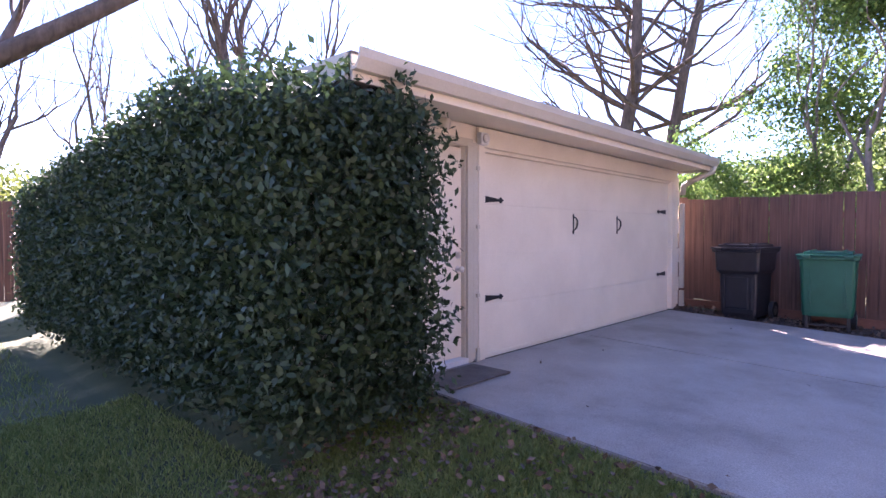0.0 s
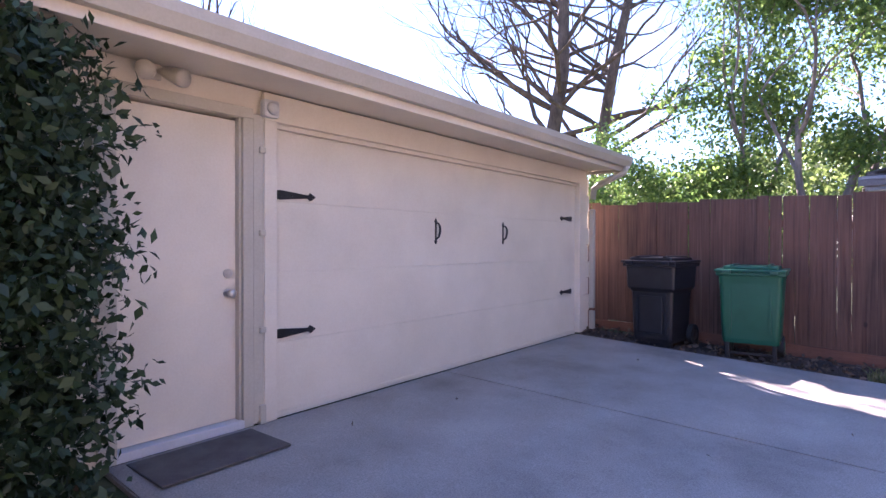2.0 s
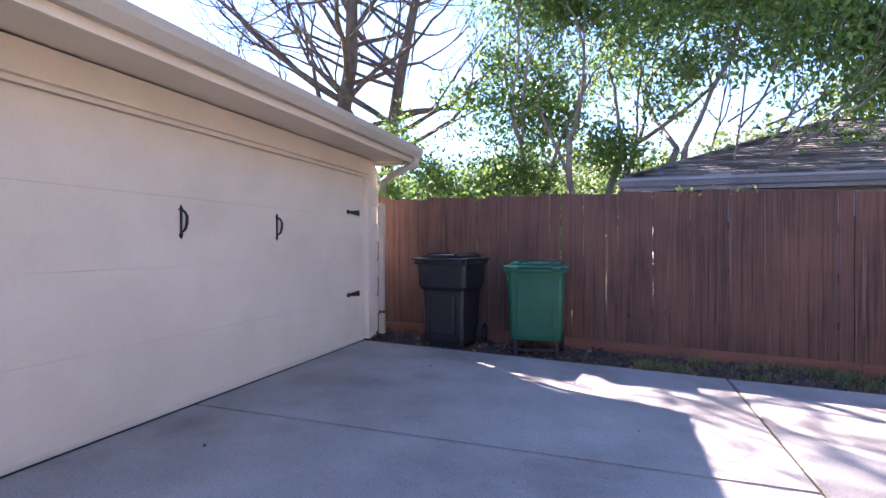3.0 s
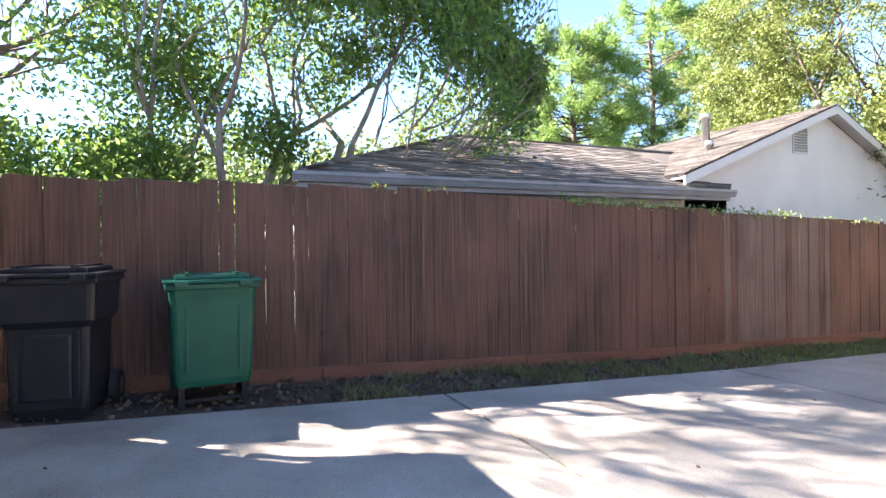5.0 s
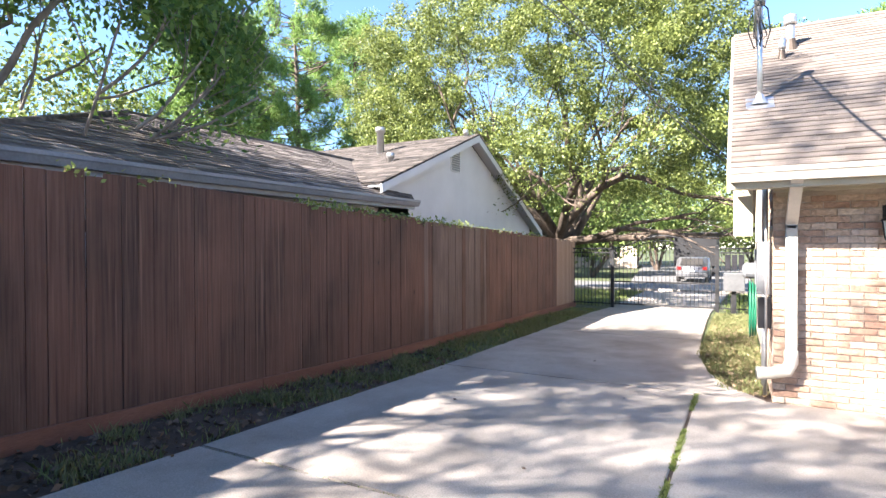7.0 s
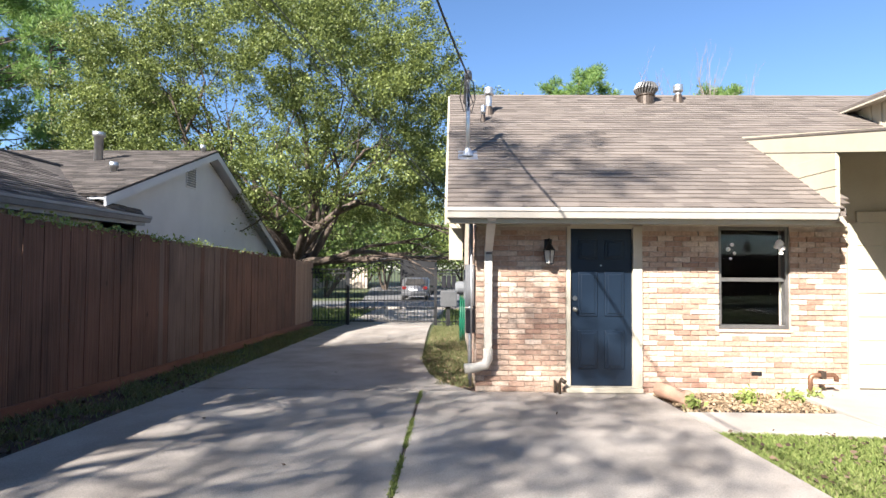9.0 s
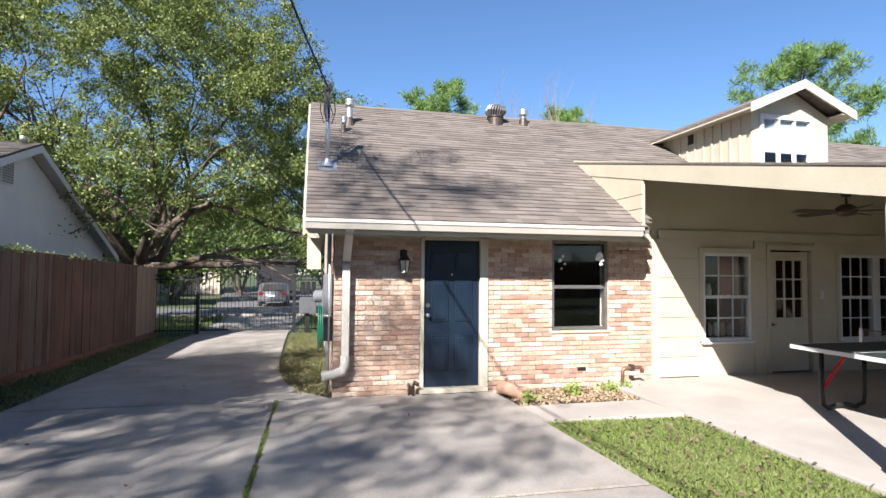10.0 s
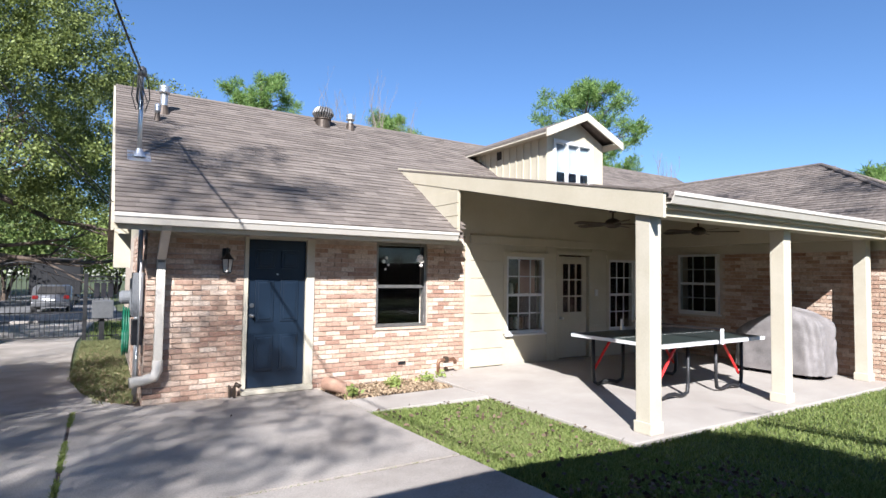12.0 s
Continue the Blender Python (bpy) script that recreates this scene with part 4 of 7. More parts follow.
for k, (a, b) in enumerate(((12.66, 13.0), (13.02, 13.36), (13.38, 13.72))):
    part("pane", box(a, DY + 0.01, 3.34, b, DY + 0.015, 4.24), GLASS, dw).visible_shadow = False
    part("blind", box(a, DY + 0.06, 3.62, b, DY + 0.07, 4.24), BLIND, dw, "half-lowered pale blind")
# near-black sheet gives the dormer window an unlit interior
part("room_back", box(12.5, DY + 0.5, 3.0, 14.05, DY + 0.55, 4.3), UNLIT_BLACK, dormer)
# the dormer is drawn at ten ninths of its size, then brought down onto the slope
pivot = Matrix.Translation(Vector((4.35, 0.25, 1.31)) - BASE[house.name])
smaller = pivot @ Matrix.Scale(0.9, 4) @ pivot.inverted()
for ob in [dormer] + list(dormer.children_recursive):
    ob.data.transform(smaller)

# ---- wing with hip roof ----
WX, WY0 = 14.9, 3.1
wing = part("wing_wall", holed(bmesh.new(), WY0, HY, -0.45, 2.0, WX, WX + 0.25, [(6.62, 7.5, 0.58, 1.8)], axis="x"), MORTAR, house, "brick wing wall facing the porch")
part("wing_wall", box(WX + 0.25, WY0, -0.45, 20.7, WY0 + 0.25, 2.0), MORTAR, house)
# same near-black shell, painted-in darkness behind the wing window
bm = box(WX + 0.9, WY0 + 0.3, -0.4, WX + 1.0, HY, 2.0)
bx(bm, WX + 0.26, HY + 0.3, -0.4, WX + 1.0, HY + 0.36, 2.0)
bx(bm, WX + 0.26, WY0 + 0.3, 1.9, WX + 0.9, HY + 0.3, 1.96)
part("room_shell", bm, UNLIT_BLACK, house)
sash_window((6.62, 7.5, 0.58, 1.8), WX, WHITE, (3, 4), wing, "white sash window with small panes", axis="x")
part("frieze_board", box(WX - 0.03, WY0, 1.8, WX, HY - 0.03, 1.98, 0.004), CREAM, house)
ex, ey, ez, rxx, rzz = 14.5, 2.7, 2.12, 17.8, 3.85
hr = bmesh.new()
A, B, C, D2 = (ex, ey, ez), (21.1, ey, ez), (rxx, ey + 3.3, rzz), (rxx, 12.5, rzz)
E2, F2 = (ex, 12.5, ez), (21.1, 12.5, ez)
V = [hr.verts.new(p) for p in (A, B, C, D2, E2, F2)]
for q in ((0, 2, 3, 4), (0, 1, 2), (1, 5, 3, 2), (4, 3, 5), (0, 4, 5, 1)):
    hr.faces.new([V[i] for i in q])
bmesh.ops.recalc_face_normals(hr, faces=hr.faces)
wr = part("wing_roof", hr, SHINGLE, house, "brown shingle hip roof")
ws = (rzz - ez) / 3.3
wl = math.hypot(3.3, rzz - ez)
shingles(wr, SHINGLE, [
    shingle_run((ex - 0.02, 12.5, ez), (0, -1, 0), (1, 0, ws), 9.8, wl, lambda x, s: (12.5 - x) - ey > s / wl * 3.3, seed=5),
    shingle_run((ex, ey - 0.02, ez), (1, 0, 0), (0, 1, ws), 6.6, wl, lambda x, s: s / wl * 3.3 < x < 6.6 - s / wl * 3.3, seed=6)])
for p, q in ((A, C), (B, C), (C, D2)):
    bm = bmesh.new()
    tube(bm, [Vector(p) + Vector((0, 0, 0.015)), Vector(q) + Vector((0, 0, 0.015))], 0.045, 8)
    part("hip_cap", bm, SHINGLE, wr)
part("wing_fascia", box(ex, ey, ez - 0.16, ex + 0.03, HY - 0.3, ez - 0.01), CREAM, house)
part("wing_fascia", box(ex, ey - 0.03, ez - 0.16, 21, ey, ez - 0.01), CREAM, house)
part("wing_soffit", box(ex + 0.03, ey, ez - 0.15, WX, HY, ez - 0.12), CREAM, house)


# roof furniture
def roof_z(y):
    return EAVE_Z + SLOPE * (y - EAVE_Y)


mast = thing("service_mast", (4.68, 8.7, roof_z(8.7)), "galvanised power mast with looped cables on the roof", "mast")
MX, MY = 4.68, 8.7
part("pipe", tube(bmesh.new(), [(MX, MY, roof_z(MY) - 0.1), (MX, MY, 4.0)], 0.028, 12), STEEL, mast, smooth=True)
bm = bmesh.new()
prism(bm, [(MX - 0.14, MY - 0.15, roof_z(MY - 0.15) + 0.016), (MX + 0.14, MY - 0.15, roof_z(MY - 0.15) + 0.016), (MX + 0.14, MY + 0.15, roof_z(MY + 0.15) + 0.016), (MX - 0.14, MY + 0.15, roof_z(MY + 0.15) + 0.016)], (0, 0, 0.008))
lathe(bm, (MX, MY, roof_z(MY)), [(0.1, 0), (0.06, 0.06), (0.035, 0.12)], 14)
part("flashing", bm, STEEL, mast, "steel roof flashing")
part("weather_head", lathe(bmesh.new(), (MX, MY, 3.97), [(0.03, 0), (0.055, 0.02), (0.06, 0.08), (0.045, 0.13), (0.01, 0.15)], 14), ALUMINIUM, mast, smooth=True)
for k in range(4):
    a = 0.5 + k * 1.4
    bm = bmesh.new()
    tube(bm, [(MX, MY, 4.03), (MX + 0.09 * math.cos(a), MY + 0.09 * math.sin(a), 3.95), (MX + 0.12 * math.cos(a), MY + 0.12 * math.sin(a), 3.7), (MX + 0.06 * math.cos(a), MY + 0.06 * math.sin(a), 3.5), (MX - 0.07 * math.cos(a), MY - 0.05, 3.62), (MX - 0.05, MY - 0.08, 3.98)], 0.008, 6)
    part("cable_loop", bm, WIRE, mast, smooth=True)


def vent_pipe(x, y, r, h, name, label):
    z = roof_z(y)
    v = thing(name, (x, y, z), label, "roof vent")
    part("pipe", tube(bmesh.new(), [(x, y, z - 0.08), (x, y, z + h * 0.82)], r, 14), STEEL, v, smooth=True)
    part("collar", lathe(bmesh.new(), (x, y, z), [(r * 2.2, -0.08), (r * 1.5, 0.04), (r * 1.15, 0.13)], 14), BRONZE, v)
    part("cap", lathe(bmesh.new(), (x, y, z + h * 0.74), [(r * 1.5, 0), (r * 1.55, 0.05), (r * 1.2, 0.055), (r * 1.5, 0.08), (r * 1.5, 0.12), (r * 0.3, 0.15)], 14), STEEL, v, smooth=True)


vent_pipe(5.1, 10.5, 0.055, 0.46, "flue_pipe", "galvanised flue pipe with a rain cap on the roof")
vent_pipe(4.98, 10.1, 0.03, 0.2, "plumbing_vent", "short grey plumbing vent on the roof")
vent_pipe(8.75, 11.2, 0.06, 0.26, "plumbing_vent", "short grey plumbing vent by the ridge")
tx, ty = 8.12, 11.15
tz = roof_z(ty)
turb = thing("turbine_vent", (tx, ty, tz), "weathered metal turbine vent near the ridge", "roof vent")
part("base", lathe(bmesh.new(), (tx, ty, tz), [(0.16, -0.12), (0.15, 0.1), (0.17, 0.12), (0.17, 0.14)], 20), BRONZE, turb)
for k in range(22):
    a = 2 * math.pi * k / 22
    bm = bmesh.new()
    tube(bm, [(tx + 0.15 * math.cos(a), ty + 0.15 * math.sin(a), tz + 0.14), (tx + 0.21 * math.cos(a + 0.1), ty + 0.21 * math.sin(a + 0.1), tz + 0.24), (tx + 0.17 * math.cos(a + 0.25), ty + 0.17 * math.sin(a + 0.25), tz + 0.34), (tx + 0.04 * math.cos(a + 0.35), ty + 0.04 * math.sin(a + 0.35), tz + 0.39)], [0.012, 0.02, 0.018, 0.01], 5)
    part("vane", bm, ALUMINIUM, turb)
part("core", lathe(bmesh.new(), (tx, ty, tz + 0.13), [(0.13, 0), (0.16, 0.1), (0.13, 0.2), (0.03, 0.25)], 16), BRONZE, turb, smooth=True)

# wall lantern
lan = thing("wall_lantern", (5.71, HY - 0.1, 1.3), "black lantern with clear glass on the brick wall", "lamp")
part("backplate", box(5.66, HY - 0.012, 1.45, 5.76, HY + 0.01, 1.62, 0.006), BLACK_IRON, lan)
part("arm", tube(bmesh.new(), [(5.71, HY, 1.56), (5.71, HY - 0.07, 1.62), (5.71, HY - 0.1, 1.56)], 0.01, 8), BLACK_IRON, lan, smooth=True)
part("glass_body", lathe(bmesh.new(), (5.71, HY - 0.1, 1.3), [(0.045, 0), (0.065, 0.17)], 4), LAMP_GLASS, lan)
part("roof_cap", lathe(bmesh.new(), (5.71, HY - 0.1, 1.47), [(0.085, 0), (0.06, 0.03), (0.025, 0.08), (0.008, 0.1)], 8), BLACK_IRON, lan)
part("base", lathe(bmesh.new(), (5.71, HY - 0.1, 1.275), [(0.01, 0), (0.05, 0.015), (0.05, 0.03)], 8), BLACK_IRON, lan)
for k in range(4):
    a = math.pi / 2 * k
    part("bar", tube(bmesh.new(), [(5.71 + 0.048 * math.cos(a), HY - 0.1 + 0.048 * math.sin(a), 1.3), (5.71 + 0.068 * math.cos(a), HY - 0.1 + 0.068 * math.sin(a), 1.47)], 0.006, 6), BLACK_IRON, lan)
# hanging ornament in front of the window
orn = thing("wind_chime", (8.52, HY - 0.3, 1.45), "white ceramic ornament hanging on a cord below the eave", "ornament")
part("cord", tube(bmesh.new(), [(8.52, HY - 0.3, 1.85), (8.52, HY - 0.3, 1.6)], 0.003, 5), WIRE, orn)
for dxx, dz, r in ((0, 0.08, 0.05), (0.03, 0.02, 0.04), (-0.035, 0.04, 0.035), (0.02, -0.04, 0.028)):
    part("shell", lathe(bmesh.new(), (8.52 + dxx, HY - 0.3, 1.48 + dz), [(0.2 * r, -0.6 * r), (r, -0.2 * r), (0.9 * r, 0.5 * r), (0.3 * r, 1.1 * r)], 10), CERAMIC, orn, smooth=True)
orn = thing("wind_chime", (8.06, HY - 0.12, 1.5), "small pale ornaments hanging behind the window", "ornament")
for dxx, dz, r in ((-0.03, 0.0, 0.03), (0.02, 0.06, 0.025), (0.05, -0.05, 0.022), (0.0, -0.12, 0.018)):
    part("piece", lathe(bmesh.new(), (8.06 + dxx, HY - 0.02, 1.5 + dz), [(0.2 * r, -r), (r, -0.3 * r), (0.8 * r, 0.6 * r), (0.2 * r, r)], 8), CERAMIC, orn, smooth=True)
# electrical gear on the end wall
gear = thing("electric_meter", (HX0 - 0.1, 8.3, 0.3), "grey meter and breaker boxes with conduits on the end wall", "meter")
part("breaker_box", box(HX0 - 0.14, 8.12, 0.72, HX0 - 0.005, 8.45, 1.28, 0.01), GREY_BOX, gear)
part("lower_box", box(HX0 - 0.13, 8.15, 0.36, HX0 - 0.005, 8.4, 0.68, 0.01), BLACK_PLASTIC, gear, "black lower box")
bm = bmesh.new()
tube(bm, [(HX0 - 0.14, 8.62, 0.95), (HX0 - 0.24, 8.62, 0.95), (HX0 - 0.27, 8.62, 0.95)], [0.09, 0.09, 0.06], 16)
part("meter_dial", bm, GREY_BOX, gear, "round glass meter")
part("meter_box", box(HX0 - 0.15, 8.5, 0.8, HX0 - 0.005, 8.75, 1.2, 0.01), GREY_BOX, gear)
for y, z0, z1, r in ((8.3, 1.28, 2.2, 0.03), (8.2, -0.35, 0.4, 0.02), (8.33, -0.35, 0.4, 0.016), (8.62, -0.35, 0.8, 0.024), (8.05, -0.2, 1.85, 0.012)):
    part("conduit", tube(bmesh.new(), [(HX0 - 0.06, y, z0), (HX0 - 0.06, y, z1)], r, 10), STEEL, gear, smooth=True)
# garden hose on a reel by the wall
hose = thing("garden_hose", (4.55, 9.5, 0.2), "green coiled hose hanging on the end wall", "hose")
for k in range(6):
    bm = bmesh.new()
    pts = [(4.66 - 0.03 * (k % 3), 9.5 + (0.17 + 0.015 * k) * math.cos(a), 0.42 + (0.3 + 0.01 * k) * math.sin(a)) for a in [2 * math.pi * i / 20 for i in range(21)]]
    part("coil", tube(bm, pts, 0.012, 6), GREEN_PLASTIC, hose, smooth=True)
part("holder", box(4.6, 9.4, 0.62, HX0, 9.6, 0.72, 0.01), BLACK_IRON, hose)
# pipe, clay pot and hydrant by the wall
pipe = thing("water_pipe", (8.96, HY - 0.25, -0.35), "bent copper water pipe out of the planting bed", "pipe")
bm = bmesh.new()
tube(bm, [(8.88, HY - 0.3, -0.36), (8.88, HY - 0.3, -0.1), (8.89, HY - 0.3, -0.07), (8.92, HY - 0.3, -0.055), (9.18, HY - 0.28, -0.05), (9.21, HY - 0.28, -0.08), (9.21, HY - 0.28, -0.13)], 0.028, 10)
part("bend", bm, COPPER_PIPE, pipe, smooth=True)
part("valve", box(9.00, HY - 0.33, -0.1, 9.06, HY - 0.25, 0.0, 0.01), BRONZE, pipe)
bm = bmesh.new()
tube(bm, [(6.98, 7.6, -0.22), (7.0, 7.58, -0.225), (7.16, 7.3, -0.255), (7.2, 7.24, -0.26), (7.22, 7.2, -0.262)], [0.075, 0.09, 0.085, 0.1, 0.09], 14)
solo("clay_pipe", bm, CLAY, "short clay pipe lying beside the entrance", "pipe", smooth=True)
bm = bmesh.new()
tube(bm, [(5.84, 7.8, -0.36), (5.84, 7.82, -0.22), (5.86, 7.8, -0.17), (5.9, 7.76, -0.2)], [0.02, 0.02, 0.03, 0.03], 8)
bx(bm, 5.78, 7.84, -0.36, 5.8, 7.92, -0.2, 0.004)
solo("garden_tap", bm, BRONZE, "old brass tap low on the brick wall", "tap", smooth=True)
bm = bmesh.new()
bx(bm, 8.32, HY - 0.014, -0.12, 8.45, HY + 0.002, -0.07, 0.003)
solo("wall_vent", bm, BLACK_IRON, "small dark vent in the brick wall", "vent")

# ---- fence ----
def fence_top(y):
    return 1.83 + 0.02 * (y < 0) if y < 4 else 1.83 - 0.0355 * (y - 4)


fence = thing("fence", (0, 8, -0.2), "tall stained picket fence with narrow gaps and a kick board", "fence", kind="structure")
picket_mesh = {}


def picket(width, h, material, key):
    h = round(h * 25) / 25
    k = (round(width, 3), h, key)
    if k not in picket_mesh:
        bm = box(-0.008, 0, 0, 0.008, width, h, 0.0025)
        picket_mesh[k] = to_mesh("picket", bm, material)
    return picket_mesh[k]


rng = random.Random(7)
y = -6.6
count = 0
while y < 18.15:
    wd = rng.choice((0.133, 0.138, 0.142))
    gap = rng.choice((0.0005, 0.001, 0.001, 0.002, 0.003, 0.004, 0.007)) if -0.5 < y < 6.5 else rng.choice((0.001, 0.001, 0.0015, 0.002))
    base = gz(y) + (0.1 if y > 0 else 0.06)
    # last stretch by the gate takes the paler, light-painted boards
    tan = y > 16.2
    m, key = (PICKET_LIT, "t") if tan else ((PICKET_GREY, "g") if (8.9 < y < 11.6 and rng.random() < 0.75) else (PICKET, "s"))
    hh = fence_top(y) - base + rng.uniform(-0.012, 0.012)
    ob = new("picket", picket(wd, hh, m, key))
    ob.parent = fence
    ob.location = Vector((0.02 + rng.uniform(-0.006, 0.006), y, base)) - BASE[fence.name]
    ob.rotation_euler = (rng.uniform(-0.0042, 0.0042), 0, rng.uniform(-0.02, 0.02))
    y += wd + gap
    count += 1
for k in range(11):
    y0 = -6.6 + k * 2.44
    y1 = min(y0 + 2.43, 18.2)
    bm = bmesh.new()
    z0, z1 = gz(y0) - 0.08, gz(y1) - 0.08
    prism(bm, [(0.03, y0, z0), (0.03, y1, z1), (0.03, y1, z1 + 0.19), (0.03, y0, z0 + 0.19)], (0.038, 0, 0))
    part("kick_board", bm, KICK, fence)
    for h in (0.45, 1.0, 1.55):
        bm = bmesh.new()
        prism(bm, [(-0.05, y0, gz(y0) + h), (-0.05, y1, gz(y1) + h), (-0.05, y1, gz(y1) + h + 0.09), (-0.05, y0, gz(y0) + h + 0.09)], (0.038, 0, 0))
        part("rail", bm, KICK, fence)
    part("fence_post", box(-0.15, y0 - 0.045, gz(y0) - 0.3, -0.055, y0 + 0.045, gz(y0) + 1.75), KICK, fence)
back_fence = thing("back_fence", (10, -9, 0), "weathered board fence at the back of the yard", "fence", kind="structure")
x = 0.0
while x < 24:
    ob = new("picket", picket(0.14, 1.8, PICKET, "s"))
    ob.parent = back_fence
    ob.rotation_euler = (0, 0, -math.pi / 2)
    ob.location = Vector((x, -9.0, 0.03)) - BASE[back_fence.name]
    x += 0.146
part("rail", box(0, -9.06, 0.4, 24, -9.02, 0.49), KICK, back_fence)
part("rail", box(0, -9.06, 1.4, 24, -9.02, 1.49), KICK, back_fence)


# ---- wheeled bins ----
def wheeled_bin(at, turn, w, d, h, body_mat, lid_mat, label, legs=False):
    b = thing("wheeled_bin", (0, 0, 0), label, "bin", "bins by the fence")
    z0 = 0.2 if legs else 0.05
    bm = bmesh.new()
    prof = [(0.86, z0), (0.89, z0 + 0.05), (0.97, h * 0.8), (1.0, h * 0.9)] if legs else [(0.74, z0), (0.78, z0 + 0.05), (0.84, h * 0.6), (0.95, h * 0.645), (1.0, h * 0.9)]
    rings = []
    for s, z in prof:
        hw, hd = w / 2 * s, d / 2 * s
        r = 0.05
        pts = []
        for cx, cy, a0 in ((hw - r, hd - r, 0), (-hw + r, hd - r, 90), (-hw + r, -hd + r, 180), (hw - r, -hd + r, 270)):
            for k in range(4):
                a = radians(a0 + 30 * k)
                pts.append(bm.verts.new((cx + r * math.cos(a), cy + r * math.sin(a), z)))
        rings.append(pts)
    for p, q in zip(rings, rings[1:]):
        for k in range(16):
            bm.faces.new((p[k], p[(k + 1) % 16], q[(k + 1) % 16], q[k]))
    bm.faces.new(rings[0][::-1])
    bm.faces.new(rings[-1])
    body = part("body", bm, body_mat, b, smooth=False)
    part("rim", box(-w / 2 - 0.02, -d / 2 - 0.02, h * 0.88, w / 2 + 0.02, d / 2 + 0.02, h * 0.925, 0.012), body_mat, body)
    for s in (-1, 1):
        part("rib", box(s * w * 0.3 - 0.012, d / 2 * 0.66, z0 + 0.12, s * w * 0.3 + 0.012, d / 2 * (0.93 if legs else 0.82) + 0.012, h * (0.75 if legs else 0.58), 0.005), body_mat, body)
    if not legs:
        part("panel", box(-w * 0.24, d / 2 * 0.7, h * 0.14, w * 0.24, d / 2 * 0.86, h * 0.56, 0.02), lid_mat, body)
    bm = bmesh.new()
    bx(bm, -w / 2 - 0.035, -d / 2 - 0.03, h * 0.925, w / 2 + 0.035, d / 2 + 0.05, h * 0.95, 0.012)
    bx(bm, -w / 2 + 0.05, -d / 2 + 0.05, h * 0.945, w / 2 - 0.05, d / 2 - 0.03, h * 0.985, 0.02)
    lid = part("lid", bm, lid_mat, b)
    for s in (-1, 1):
        part("lid_ridge", box(s * w * 0.28 - 0.02, -d / 2 + 0.04, h * 0.975, s * w * 0.28 + 0.02, d / 2 - 0.02, h, 0.01), lid_mat, lid)
        part("lid_grip", box(s * w * 0.36 - 0.05, d / 2 + 0.03, h * 0.9, s * w * 0.36 + 0.05, d / 2 + 0.075, h * 0.945, 0.01), lid_mat, lid)
    bm = bmesh.new()
    tube(bm, [(-w * 0.4, -d / 2 - 0.0, h * 0.86), (-w * 0.4, -d / 2 - 0.09, h * 0.9), (w * 0.4, -d / 2 - 0.09, h * 0.9), (w * 0.4, -d / 2 - 0.0, h * 0.86)], 0.016, 8)
    part("handle", bm, body_mat, b)
    for s in (-1, 1):
        bm = bmesh.new()
        wx = w * (0.38 if legs else 0.42)
        tube(bm, [(s * wx, -d * 0.36, 0.13), (s * (wx + 0.06), -d * 0.36, 0.13)], 0.13, 20)
        wheel = part("wheel", bm, RUBBER, b, "black rubber wheel")
        bm = bmesh.new()
        tube(bm, [(s * (wx + 0.055), -d * 0.36, 0.13), (s * (wx + 0.068), -d * 0.36, 0.13)], 0.07, 14)
        part("hub", bm, lid_mat, wheel)
    if legs:
        for sx in (-1, 1):
            for sy in (-1, 1):
                part("leg", box(sx * w * 0.36 - 0.022, sy * d * 0.3 - 0.022, 0.0, sx * w * 0.36 + 0.022, sy * d * 0.3 + 0.022, z0 + 0.05, 0.005), BLACK_PLASTIC, b, "black support leg")
        part("cross_bar", box(-w * 0.36, d * 0.3 - 0.015, 0.06, w * 0.36, d * 0.3 + 0.015, 0.085), BLACK_PLASTIC, b)
    else:
        part("foot", box(-w * 0.34, d * 0.2, 0.0, w * 0.34, d * 0.36, 0.06, 0.01), body_mat, b)
    b.matrix_world = pose(*at, 0, 0, turn)
    BASE[b.name] = Vector(at)


wheeled_bin((0.56, 1.03, gz(1.0) - 0.035), -97, 0.66, 0.72, 1.16, BLACK_PLASTIC, BLACK_PLASTIC, "black wheeled bin beside the plank fence")
wheeled_bin((0.58, 2.1, gz(2.1) - 0.03), -86, 0.67, 0.6, 1.12, GREEN_PLASTIC, GREEN_DARK, "green wheeled bin on short black legs", True)

